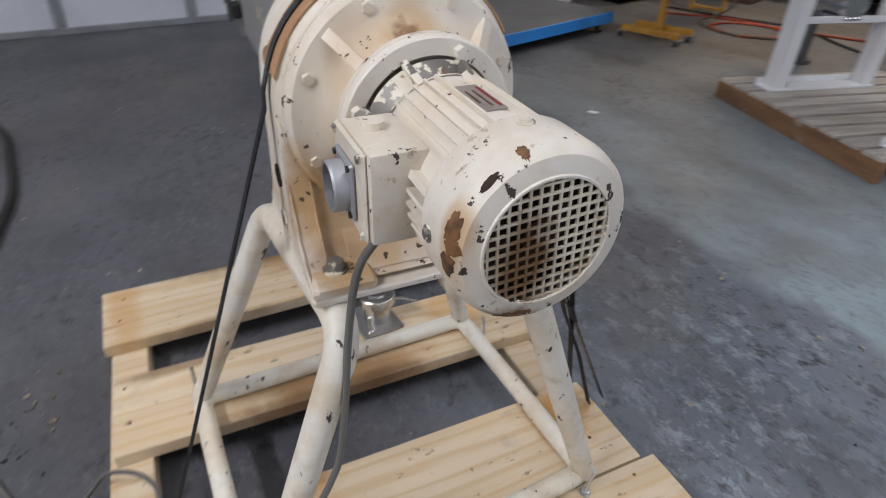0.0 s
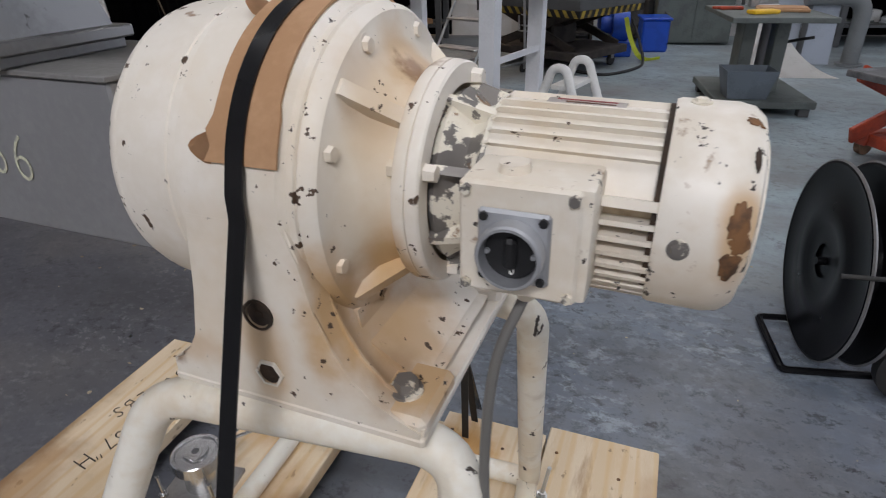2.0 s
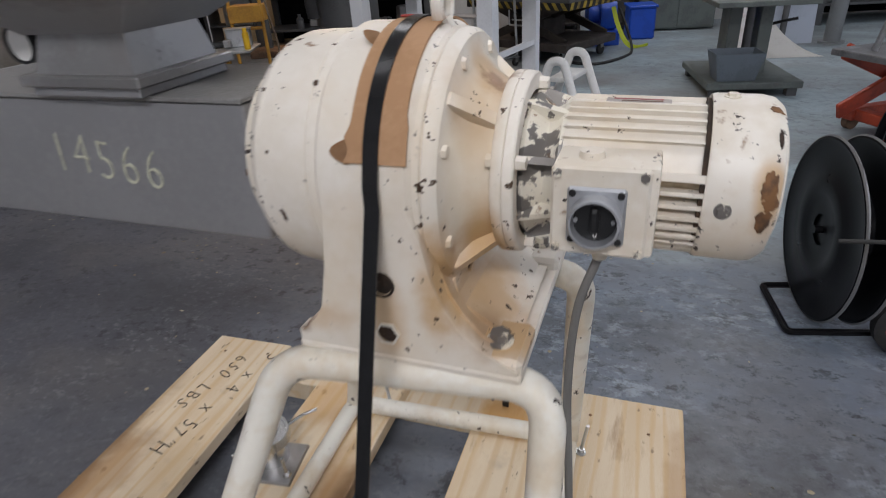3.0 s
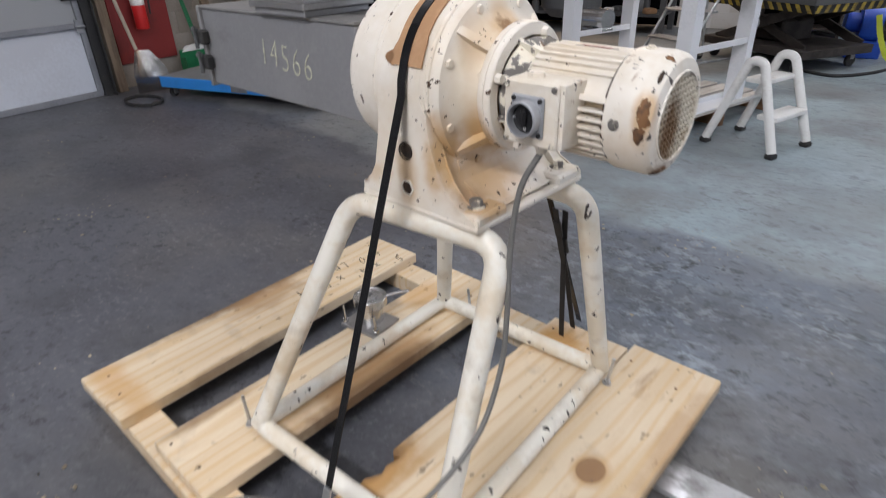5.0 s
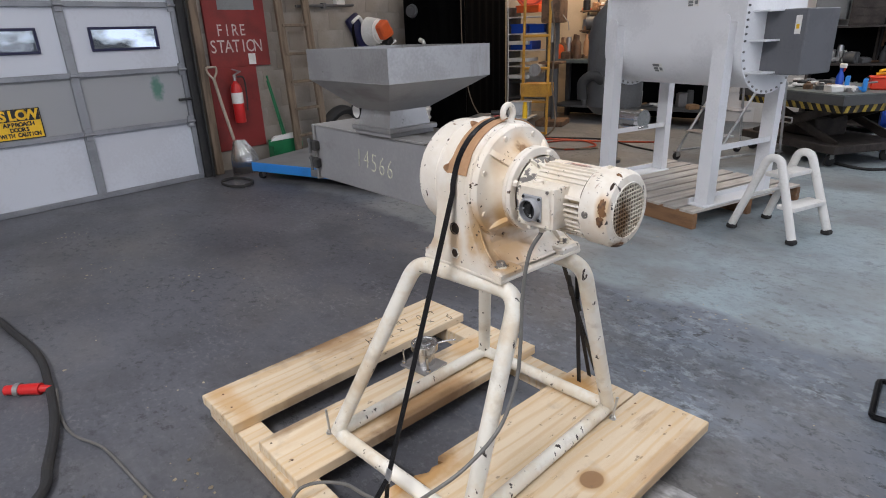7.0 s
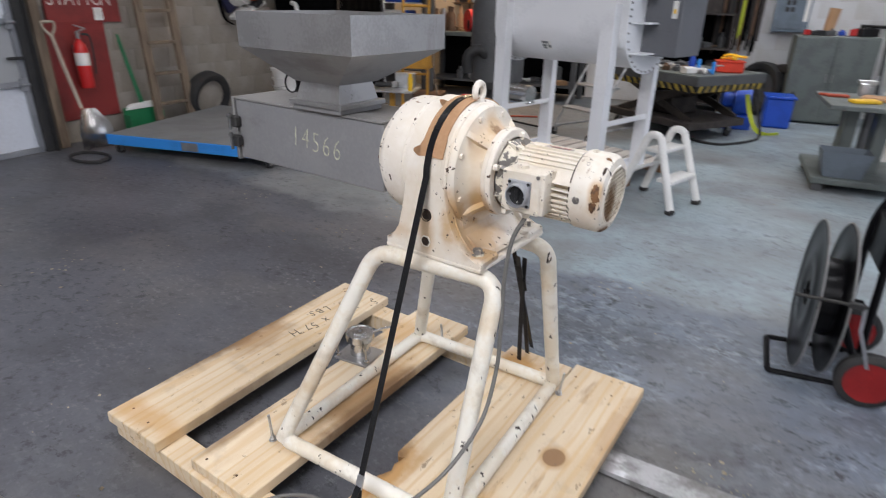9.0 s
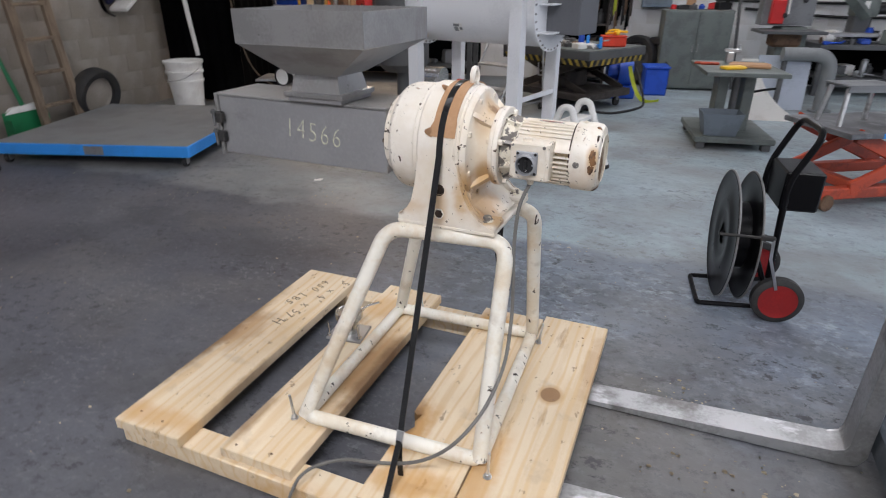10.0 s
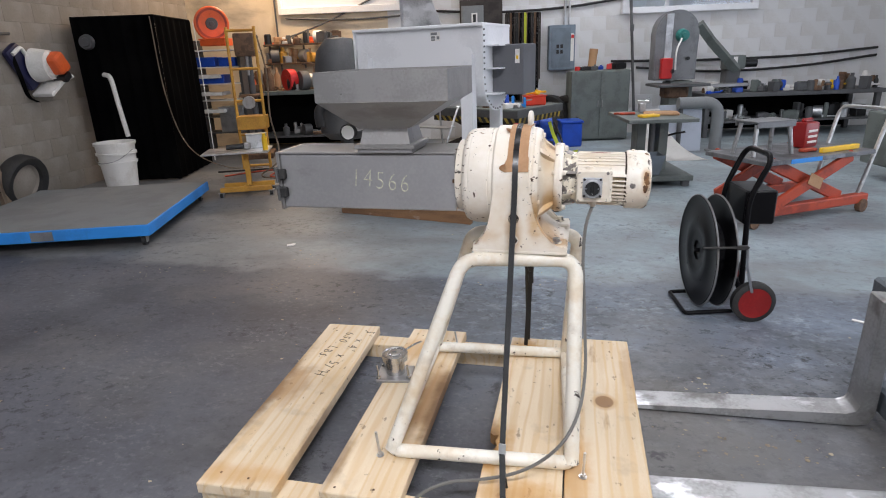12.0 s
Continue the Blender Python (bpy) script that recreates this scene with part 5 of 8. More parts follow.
broom = thing("dustpan_and_broom", "green upright dustpan with broom against the wall", "dustpan", on_wall(2.60))
part("pan", B([(prism, [(-0.195, 0.03), (0.195, 0.03), (0.185, 0.27), (-0.185, 0.27)], 0.012, Matrix.Translation((0.16, 0, 0)) @ Matrix.Rotation(radians(90), 4, "Z")), (box, (0.22, 0, 0.035), (0.14, 0.39, 0.012), 0.003), (box, (0.20, -0.19, 0.12), (0.10, 0.010, 0.18), 0.003), (box, (0.20, 0.19, 0.12), (0.10, 0.010, 0.18), 0.003)]), GREEN, broom)
part("pan_handle", B([(tube, [(0.16, 0.02, 0.26), (0.09, -0.06, 0.90)], 0.011, 8)]), GREEN, broom)
part("broom_stick", B([(tube, [(0.14, 0.05, 0.30), (0.06, -0.04, 0.95)], 0.011, 8)]), GREEN, broom)
part("bristles", B([(prism, [(-0.19, 0.25), (0.19, 0.25), (0.15, 0.31), (-0.12, 0.30)], 0.035, Matrix.Translation((0.17, 0.02, 0)) @ Matrix.Rotation(radians(90), 4, "Z"))]), WHITE_PLASTIC, broom, "pale broom bristles")

ladder = thing("wooden_ladder", "old brown wooden ladder leaning against the block wall", "ladder", on_wall(2.95))
for s in (-1, 1):
    part("rail", B([(tube, [(0.24, s * 0.20, 0.0), (0.045, s * 0.165, 2.9)], 0, 4, False, (0.04, 0.08))]), WOOD_LADDER, ladder)
for k in range(9):
    z = 0.27 + 0.2975 * k
    part("rung", B([(box, (0.245 - 0.0672 * z, 0, z), (0.05, 0.36, 0.03), 0.004)]), WOOD_LADDER, ladder)


def tyre_thing(name, m, r, w, label, rim_mat):
    t = thing(name, label, "tyre", m)
    part("tread", B([(lathe, [(-w * 0.4, r * 0.70), (-w / 2, r * 0.80), (-w / 2, r * 0.93), (-w * 0.3, r), (w * 0.3, r), (w / 2, r * 0.93), (w / 2, r * 0.80), (w * 0.4, r * 0.70), (w * 0.2, r * 0.68), (-w * 0.2, r * 0.68), (-w * 0.4, r * 0.70)], 48)]), RUBBER, t)
    part("disc", B([(lathe, [(w * 0.1, 0), (w * 0.16, r * 0.2), (w * 0.05, r * 0.6), (w * 0.2, r * 0.7), (-w * 0.1, r * 0.7), (-w * 0.1, 0)], 40)]), rim_mat, t)
    return t


tyre_thing("spare_tyre", on_wall(3.42, WALL_X + 0.21, 0.272) @ pose(0, 0, 0, 0, 14, 0), 0.275, 0.15, "black tyre with pale rim leaning on the wall", BLOCK_WALL)

blower = thing("backpack_blower", "orange and white backpack blower hung on the wall", "blower", on_wall(4.10, WALL_X, 1.36) @ Matrix.Diagonal((1.27, 1.27, 1.27, 1)))
TIP = Matrix.Rotation(radians(32), 4, "X")
part("back_pad", B([(box, (0.05, -0.11, 0.0), (0.06, 0.16, 0.36), 0.03, TIP, 2)]), NAVY, blower, "dark navy harness pad")
part("frame_rail", B([(tube, fillet([TIP @ Vector((0.09, -0.14, 0.20)), TIP @ Vector((0.09, -0.03, 0.20)), TIP @ Vector((0.09, -0.03, -0.20)), TIP @ Vector((0.20, 0.16, -0.20))], 0.03, 4), 0.016, 8)]), WHITE_PLASTIC, blower, "white plastic frame")
part("volute", B([(cyl, (0.08, 0.0, 0.01), (0.20, 0.02, 0.01), 0.135, 0.115, 36), (cyl, (0.20, 0.02, 0.01), (0.215, 0.022, 0.01), 0.105, 0.09, 36)]), WHITE_PLASTIC, blower, "round white fan housing")
part("engine_cover", B([(box, (0.235, 0.035, 0.02), (0.13, 0.14, 0.16), 0.04, TIP, 3), (box, (0.23, 0.10, 0.0), (0.10, 0.08, 0.09), 0.025, TIP, 2)]), ORANGE, blower, "orange engine cover")
part("muffler", B([(box, (0.21, 0.10, -0.09), (0.12, 0.09, 0.06), 0.015, TIP, 2)]), BLACK, blower)
part("base", B([(box, (0.14, 0.02, -0.165), (0.18, 0.24, 0.035), 0.012, TIP, 2)]), WHITE_PLASTIC, blower)
part("strap", B([(tube, smooth_path([(0.06, -0.2, 0.1), (0.12, -0.24, -0.05), (0.08, -0.16, -0.22), (0.06, -0.05, -0.28)]), 0, 4, False, (0.035, 0.004))]), BLACK_CLOTH, blower)

solid("switch_box", B([(box, (0.04, 0, 1.78), (0.07, 0.13, 0.2), 0.006), (cyl, (0.03, 0, 1.88), (0.03, 0, 3.4), 0.012)]), WHITE_PLASTIC, "pale wall switch box with conduit", "switch", on_wall(3.70))
solid("wall_pipe", B([(tube, [(0.06, -0.5, 1.66), (0.06, 0.35, 1.68)], 0.016, 8), (box, (0.05, -0.1, 1.67), (0.06, 0.05, 0.06), 0.006)]), DARK_GREY, "grey air pipe along the block wall", "pipe", on_wall(3.55))

coil = []
for k in range(90):
    a = 2 * math.pi * k / 28
    coil.append((0.20 * math.cos(a) * (1 + 0.02 * (k % 7)), 0.13 * math.sin(a), 0.012 + 0.006 * (k // 28)))
solid("coiled_cable", B([(tube, coil, 0.008, 8)]), RUBBER, "black cable coiled on the floor", "cable", pose(-4.20, 1.16, 0))

# ---- blue platform and what stands round it ----
deck = thing("platform_scale", "low grey platform with blue edge on casters", "platform", pose(-2.715, 1.88, 0, 0, 0, 18.5))
DW, DD = 1.64, 1.64
part("deck_plate", B([(box, (-DW / 2, DD / 2, 0.172), (DW - 0.02, DD - 0.02, 0.012), 0.002)]), GREY_PAINT, deck)
for c, sz in (((-DW / 2, 0.01, 0.13), (DW, 0.02, 0.09)), ((-DW / 2, DD - 0.01, 0.13), (DW, 0.02, 0.09)), ((-0.01, DD / 2, 0.13), (0.02, DD - 0.04, 0.09)), ((-DW + 0.01, DD / 2, 0.13), (0.02, DD - 0.04, 0.09))):
    part("edge_beam", B([(box, c, sz, 0.004)]), BLUE, deck, "bright blue steel edge")
part("rating_plate", B([(box, (-0.78, -0.002, 0.13), (0.16, 0.004, 0.07))]), STEEL, deck, "small grey rating plate")


def caster(parent, x, y, r=0.04, top=0.085, mat=RUBBER):
    c = part("caster", B([(box, (x, y, top - 0.006), (0.07, 0.07, 0.012), 0.002), (box, (x + 0.018, y - 0.01, top - 0.035), (0.006, 0.05, 0.055), 0.002), (box, (x - 0.018, y - 0.01, top - 0.035), (0.006, 0.05, 0.055), 0.002)]), STEEL, parent)
    part("wheel", B([(cyl, (x - 0.014, y - 0.015, r), (x + 0.014, y - 0.015, r), r, r, 20)]), mat, c)


for x in (-0.07, -DW + 0.07):
    for y in (0.08, DD - 0.08):
        caster(deck, x, y)

bucket = thing("plastic_bucket", "white plastic bucket pair nested, scuffed", "bucket", pose(-4.54, 3.74, 0) @ Matrix.Diagonal((0.92, 0.92, 1.02, 1)))
bz = [(0.0, 0.17), (0.30, 0.200), (0.30, 0.215), (0.325, 0.217), (0.325, 0.203), (0.40, 0.208), (0.40, 0.224), (0.425, 0.226), (0.425, 0.211), (0.50, 0.216), (0.50, 0.232), (0.53, 0.234), (0.53, 0.218), (0.36, 0.2), (0.30, 0.0)]
part("body", B([(lathe, [(0, 0)] + bz, 40, Matrix.Rotation(radians(-90), 4, "Y"))]), WHITE_PLASTIC, bucket)
part("handle", B([(tube, smooth_path([(-0.235, 0, 0.45), (-0.16, -0.17, 0.36), (0, -0.25, 0.33), (0.16, -0.17, 0.36), (0.235, 0, 0.45)]), 0.004, 8)]), STEEL, bucket, "wire handle")

# ---- black curtained booth ----
booth = thing("black_booth", "tall booth hung with black fabric", "booth", pose(-5.09, 4.08, 0, 0, 0, 15))
BWD, BD, BH = 0.92, 1.1, 1.85


def curtain(bm, length, height, waves, seed, amp=0.02):
    rnd = random.Random(seed)
    n = waves * 6
    cols = []
    for i in range(n + 1):
        x = length * i / n
        y = amp * math.sin(2 * math.pi * i / 6 + rnd.random() * 0.6)
        cols.append([bm.verts.new((x, y * (1 - 0.3 * z), z * height)) for z in (0.01, 0.35, 0.7, 1.0)])
    for a, b in zip(cols, cols[1:]):
        for j in range(3):
            bm.faces.new((a[j], b[j], b[j + 1], a[j + 1]))
    bmesh.ops.solidify(bm, geom=bm.faces[:], thickness=0.006)


bm = bmesh.new()
curtain(bm, BWD, BH, 6, 1, 0.012)
part("front_curtain", bm, BLACK_CLOTH, booth)
bm = bmesh.new()
curtain(bm, BD, BH, 6, 2, 0.012)
bm.transform(Matrix.Translation((BWD, 0.02, 0)) @ Matrix.Rotation(radians(90), 4, "Z"))
part("side_curtain", bm, BLACK_CLOTH, booth)
part("roof", B([(box, (BWD / 2, BD / 2, BH + 0.01), (BWD, BD, 0.02), 0.004)]), BLACK_CLOTH, booth)
for x, y in ((0.03, 0.06), (BWD - 0.05, 0.06), (BWD - 0.05, BD - 0.05)):
    part("post", B([(cyl, (x, y, 0), (x, y, BH), 0.02)]), DARK_GREY, booth)
part("edge_cord", B([(tube, smooth_path([(BWD + 0.04, BD, BH), (BWD + 0.05, BD, 1.2), (BWD + 0.05, BD, 0.5), (BWD + 0.05, BD - 0.02, 0.05)]), 0.007, 6)]), WHITE_PLASTIC, booth, "white edge cord")
part("hanging_cord", B([(tube, smooth_path([(BWD - 0.03, -0.03, BH), (BWD, -0.04, 1.0), (BWD + 0.15, -0.02, 0.4), (BWD + 0.5, 0.1, 0.12), (BWD + 0.9, 0.3, 0.05)]), 0.007, 6)]), WOOD_LADDER, booth, "tan hanging air hose")
part("vacuum_hose", B([(tube, smooth_path([(0.28, -0.06, 1.25), (0.36, -0.09, 1.2), (0.39, -0.09, 0.9), (0.42, -0.08, 0.55)]), 0.026, 10)]), WHITE_PLASTIC, booth, "grey ribbed hose")
part("round_cap", B([(cyl, (0.16, -0.07, 1.60), (0.16, -0.03, 1.60), 0.075, 0.085, 28), (cyl, (0.16, -0.085, 1.60), (0.16, -0.07, 1.60), 0.045, 0.05, 24)]), DARK_GREY, booth, "dark round cap")

# ---- tray cart and yellow frame ----
cart = thing("tray_cart", "yellow tray cart with tools on a small table", "cart", pose(-2.92, 3.66, 0, 0, 0, 22))
part("base", B([(box, (0, -0.12, 0.075), (0.52, 0.05, 0.05), 0.006), (box, (0, 0.12, 0.075), (0.52, 0.05, 0.05), 0.006), (box, (0, 0, 0.085), (0.05, 0.24, 0.04), 0.004)]), YELLOW, cart)
part("post", B([(box, (0.02, 0, 0.27), (0.05, 0.05, 0.36), 0.004)]), YELLOW, cart)
part("tray", B([(box, (-0.05, 0, 0.455), (0.66, 0.42, 0.018), 0.004)]), GALV, cart, "pale metal tray")
for x in (-0.25, 0.25):
    for y in (-0.12, 0.12):
        caster(cart, x, y, 0.028, 0.055)
tools = thing("grinding_tool", "dark hand tool lying on the tray", "tool", pose(-2.98, 3.64, 0.464, 0, 0, 30))
part("grip", B([(cyl, (-0.10, 0, 0.032), (0.08, 0, 0.035), 0.026, 0.03)]), BLACK, tools)
part("head", B([(box, (0.11, 0, 0.035), (0.07, 0.06, 0.065), 0.01)]), STEEL, tools)
solid("metal_box", B([(box, (0, 0, 0.07), (0.20, 0.10, 0.14), 0.006), (box, (0, 0, 0.145), (0.21, 0.11, 0.01), 0.002)]), GALV, "pale sheet metal box on the tray", "box", pose(-2.83, 3.80, 0.464, 0, 0, 24))
solid("spray_can", B([(cyl, (0, 0, 0), (0, 0, 0.13), 0.026), (cyl, (0, 0, 0.13), (0, 0, 0.165), 0.018)]), SIGN_YELLOW, "yellow spray can on the tray", "can", pose(-2.66, 3.66, 0.464))

frame_t = thing("yellow_trolley_frame", "tall yellow steel trolley with shelves", "trolley", BLD @ pose(-2.45, 5.3, 0, 0, 0, 8))
for x in (-0.16, 0.16):
    part("upright", B([(tube, [(x, 0, 0.06), (x, 0.06, 1.72)], 0.018, 10)]), YELLOW, frame_t)
for z in (0.10, 0.48, 0.88, 1.25, 1.68):
    part("cross_bar", B([(tube, [(-0.16, 0.03 * z, z), (0.16, 0.03 * z, z)], 0.016, 8)]), YELLOW, frame_t)
part("shelf", B([(box, (0, 0.1, 0.62), (0.34, 0.26, 0.16), 0.006)]), YELLOW, frame_t)
part("grinder_wheel", B([(cyl, (0, 0.0, 0.86), (0, 0.06, 0.86), 0.075, 0.075, 28)]), STEEL, frame_t)
part("hose_loop", B([(tube, smooth_path([(0.2, -0.04, 1.62), (0.26, -0.05, 1.2), (0.24, -0.05, 0.7), (0.30, -0.1, 0.2), (0.1, -0.3, 0.02), (0.5, -0.5, 0.015), (0.9, -0.3, 0.015)]), 0.010, 8)]), WOOD_LADDER, frame_t, "tan hose hung over the frame")

# ---- shelves, hose reel and bench at the back ----
rack = thing("parts_rack", "dark parts rack with blue bins and pale trays", "rack", BLD @ pose(-3.35, 6.9, 0))
for x in (-0.33, 0.33):
    part("upright", B([(box, (x, 0, 0.82), (0.04, 0.36, 1.64), 0.003)]), DARK_GREY, rack)
for k in range(6):
    part("shelf", B([(box, (0, 0, 0.35 + 0.23 * k), (0.64, 0.36, 0.018), 0.002)]), WHITE_PLASTIC if k > 1 else DARK_GREY, rack)
for k, (x, z, w, h, mt) in enumerate(((-0.14, 1.28, 0.26, 0.13, BLUE_PLASTIC), (0.16, 1.28, 0.24, 0.12, BLUE_PLASTIC), (-0.1, 1.05, 0.36, 0.12, BLUE_PLASTIC), (0.12, 0.64, 0.36, 0.36, GALV), (0.0, 1.56, 0.36, 0.10, ORANGE))):
    solid("storage_bin", B([(box, (0, 0, h / 2), (w, 0.3, h), 0.008), (box, (0, -0.15, h - 0.012), (w + 0.02, 0.02, 0.022), 0.003)]), mt, {BLUE_PLASTIC: "blue plastic storage bin", GALV: "pale blue-grey plastic tub", ORANGE: "orange tool case"}[mt] + " on the parts rack", "bin", BLD @ pose(-3.35 + x, 6.86, z + (0.0 if mt != GALV else -0.28)))

for z_ in (0.86, 1.10, 1.34):
    solid("parts_tray", B([(box, (0, 0, 0.012), (0.30, 0.34, 0.018), 0.004), (box, (0, -0.165, 0.03), (0.31, 0.012, 0.05), 0.003), (box, (-0.15, 0, 0.03), (0.01, 0.33, 0.05), 0.003), (box, (0.15, 0, 0.03), (0.01, 0.33, 0.05), 0.003)]), WHITE_PLASTIC, "shallow white parts tray on the rack", "tray", BLD @ pose(-3.45, 6.80, z_ - 0.28 + 0.0595), group="parts trays")
reel_w = thing("wall_hose_reel", "orange-red hose reel on the wall", "hose reel", BLD @ pose(-3.42, 6.95, 1.86, 0, 0, -65) @ Matrix.Diagonal((1.18, 1.18, 1.18, 1)))
part("drum", B([(lathe, [(-0.06, 0), (-0.06, 0.19), (-0.05, 0.20), (-0.04, 0.19), (-0.04, 0.12), (0.04, 0.12), (0.04, 0.19), (0.05, 0.20), (0.06, 0.19), (0.06, 0.10), (0.05, 0.06), (0.06, 0)], 40)]), ORANGE, reel_w)
part("hub", B([(lathe, [(0.055, 0), (0.055, 0.07), (0.075, 0.065), (0.075, 0.03), (0.085, 0.025), (0.085, 0)], 24)]), DARK_GREY, reel_w, "dark hub plate")
part("rim_band", B([(lathe, [(0.058, 0.15), (0.066, 0.15), (0.066, 0.175), (0.058, 0.175)], 40)]), LIFT_ORANGE, reel_w)
part("arm", B([(box, (-0.12, 0, 0), (0.12, 0.06, 0.06), 0.005), (box, (-0.18, 0, 0), (0.02, 0.2, 0.3), 0.004)]), DARK_GREY, reel_w)


def workbench(name, m, w, d, h, label, top=MACHINE_GREEN):
    b = thing(name, label, "workbench", m)
    part("top", B([(box, (0, 0, h - 0.03), (w, d, 0.06), 0.005)]), top, b)
    for x in (-w / 2 + 0.08, w / 2 - 0.08):
        for y in (-d / 2 + 0.06, d / 2 - 0.06):
            part("leg", B([(box, (x, y, (h - 0.06) / 2), (0.07, 0.07, h - 0.06), 0.004)]), DARK_GREY, b)
    part("lower_shelf", B([(box, (0, 0, 0.22), (w - 0.16, d - 0.1, 0.03), 0.003)]), DARK_GREY, b)
    # added black sheet hides the wall, standing in for under-bench shade
    part("dark_backing", B([(box, (0, d / 2 - 0.01, h / 2), (w - 0.02, 0.015, h - 0.08), 0.002)]), BLACK_CLOTH, b, "black sheet added for the shade under the bench")
    return b


def clutter(m, w, d, seed, count, mats, label, hmax=0.22):
    """Small mixed objects standing on a bench, each one an object of its own."""
    rnd = random.Random(seed)
    for k in range(count):
        kind = rnd.choice(("can", "box", "vise", "jar", "roll", "rod"))
        mt = rnd.choice(mats)
        h = 0.05 + rnd.random() * (hmax - 0.05)
        bm = bmesh.new()
        if kind == "can":
            r = 0.025 + 0.03 * rnd.random()
            lathe(bm, [(0, 0), (0, r), (h * 0.9, r), (h * 0.95, r * 0.8), (h, r * 0.8), (h, 0)], 20, Matrix.Rotation(radians(-90), 4, "Y"))
            name, word = "can", "can"
        elif kind == "jar":
            r = 0.03 + 0.03 * rnd.random()
            lathe(bm, [(0, 0), (0, r), (h * 0.65, r), (h * 0.8, r * 0.45), (h, r * 0.45), (h, 0)], 20, Matrix.Rotation(radians(-90), 4, "Y"))
            name, word = "bottle", "bottle"
        elif kind == "roll":
            r = h * 0.45
            cyl(bm, (-0.06, 0, r), (0.06, 0, r), r, r, 20)
            cyl(bm, (-0.065, 0, r), (0.065, 0, r), r * 0.4, r * 0.4, 14)
            name, word = "roll", "roll"
        elif kind == "vise":
            box(bm, (0, 0, h * 0.2), (0.12, 0.10, h * 0.4), 0.008)
            box(bm, (-0.03, 0, h * 0.65), (0.05, 0.10, h * 0.6), 0.01)
            box(bm, (0.06, 0, h * 0.6), (0.04, 0.09, h * 0.5), 0.01)
            cyl(bm, (0.05, 0, h * 0.5), (0.17, 0, h * 0.5), 0.012)
            name, word = "bench_vise", "vise"
        elif kind == "rod":
            tube(bm, [(-0.14, -0.02, 0.014), (0.10, 0.0, 0.016), (0.16, 0.03, 0.03)], 0.013, 8)
            box(bm, (-0.13, -0.02, 0.02), (0.07, 0.05, 0.04), 0.006)
            name, word = "hand_tool", "tool"
        else:
            box(bm, (0, 0, h * 0.4), (0.1 + 0.12 * rnd.random(), 0.12, h * 0.8), 0.006)
            box(bm, (0, 0, h * 0.83), (0.1, 0.13, 0.012), 0.003)
            name, word = "small_box", "box"
        x, y = (-0.5 + (k + 0.5) / count) * w + (rnd.random() - 0.5) * 0.05, (rnd.random() - 0.5) * d
        solid(name, bm, mt, "%s %s %s" % ({id(m_): n_ for m_, n_ in NAMED}.get(id(mt), "dark"), word, label), word, m @ pose(x, y, 0.0005, 0, 0, rnd.random() * 90 - 45), group="clutter " + label)


NAMED = [(YELLOW, "dull yellow"), (CHROME, "bright steel"), (RED, "bright red"), (BROWN, "dirty brown"), (DARK_GREY, "dark grey"), (STEEL, "bare steel"), (WHITE_PLASTIC, "dull white"), (BLUE_PLASTIC, "deep blue"), (SIGN_YELLOW, "yellow"), (GREEN, "green"), (CARD, "tan cardboard"), (MACHINE_GREEN, "grey-green"), (ORANGE, "orange"), (BLACK, "black plastic"), (GALV, "pale metal")]
col = thing("drill_press", "tall dark brown drill press beside the bench", "drill press", BLD @ pose(-2.84, 6.6, 0, 0, 0, 12))
part("base", B([(box, (0, 0, 0.04), (0.40, 0.46, 0.08), 0.01)]), BROWN, col)
part("column", B([(cyl, (0, 0.05, 0.08), (0, 0.05, 1.5), 0.045)]), DARK_GREY, col)
part("head", B([(box, (0, -0.06, 1.55), (0.26, 0.46, 0.30), 0.03, None, 2)]), BROWN, col)
part("spindle", B([(cyl, (0, -0.16, 1.40), (0, -0.16, 1.15), 0.03, 0.02)]), STEEL, col)
part("table", B([(box, (0, -0.10, 0.88), (0.32, 0.32, 0.03), 0.005), (box, (0, 0.03, 0.84), (0.1, 0.12, 0.1), 0.01)]), BROWN, col)
part("feed_handle", B([(tube, [(0.13, -0.12, 1.50), (0.22, -0.16, 1.40), (0.24, -0.2, 1.30)], 0.008, 6)]), STEEL, col)
solid("air_hose", B([(tube, smooth_path([(-0.9, -1.9, 0.012), (-0.5, -1.6, 0.012), (0.0, -1.5, 0.012), (0.3, -1.75, 0.012), (0.1, -2.1, 0.012), (-0.3, -2.0, 0.012), (-0.2, -1.6, 0.012), (0.4, -1.4, 0.012), (0.9, -1.2, 0.012)]), 0.011, 8)]), LIFT_ORANGE, "orange-brown air hose looped on the floor", "hose", BLD @ pose(-1.9, 7.0, 0))
solid("air_hose", B([(tube, smooth_path([(-1.1, -1.5, 0.011), (-0.4, -1.35, 0.011), (0.2, -1.2, 0.011), (0.7, -1.5, 0.011), (1.1, -1.7, 0.011)]), 0.010, 8)]), RUBBER, "black air hose lying on the floor", "hose", BLD @ pose(-1.9, 6.9, 0))
workbench("workbench", BLD @ pose(-1.98, 7.35, 0), 2.4, 0.7, 0.90, "dark steel workbench crowded with parts")
clutter(BLD @ pose(-1.98, 7.25, 0.90), 2.3, 0.45, 11, 46, [BROWN, BROWN, DARK_GREY, STEEL, RED, WHITE_PLASTIC, CARD, ORANGE, BROWN, GALV, BLACK], "on the crowded bench", 0.34)
clutter(BLD @ pose(-1.75, 7.3, 0.236), 1.7, 0.4, 12, 18, [BROWN, WHITE_PLASTIC, DARK_GREY, STEEL, CARD], "on the lower bench shelf", 0.24)
wshelf = thing("wall_shelf", "brown wall shelf crowded above the bench", "shelf", BLD @ pose(-2.35, 7.72, 0))
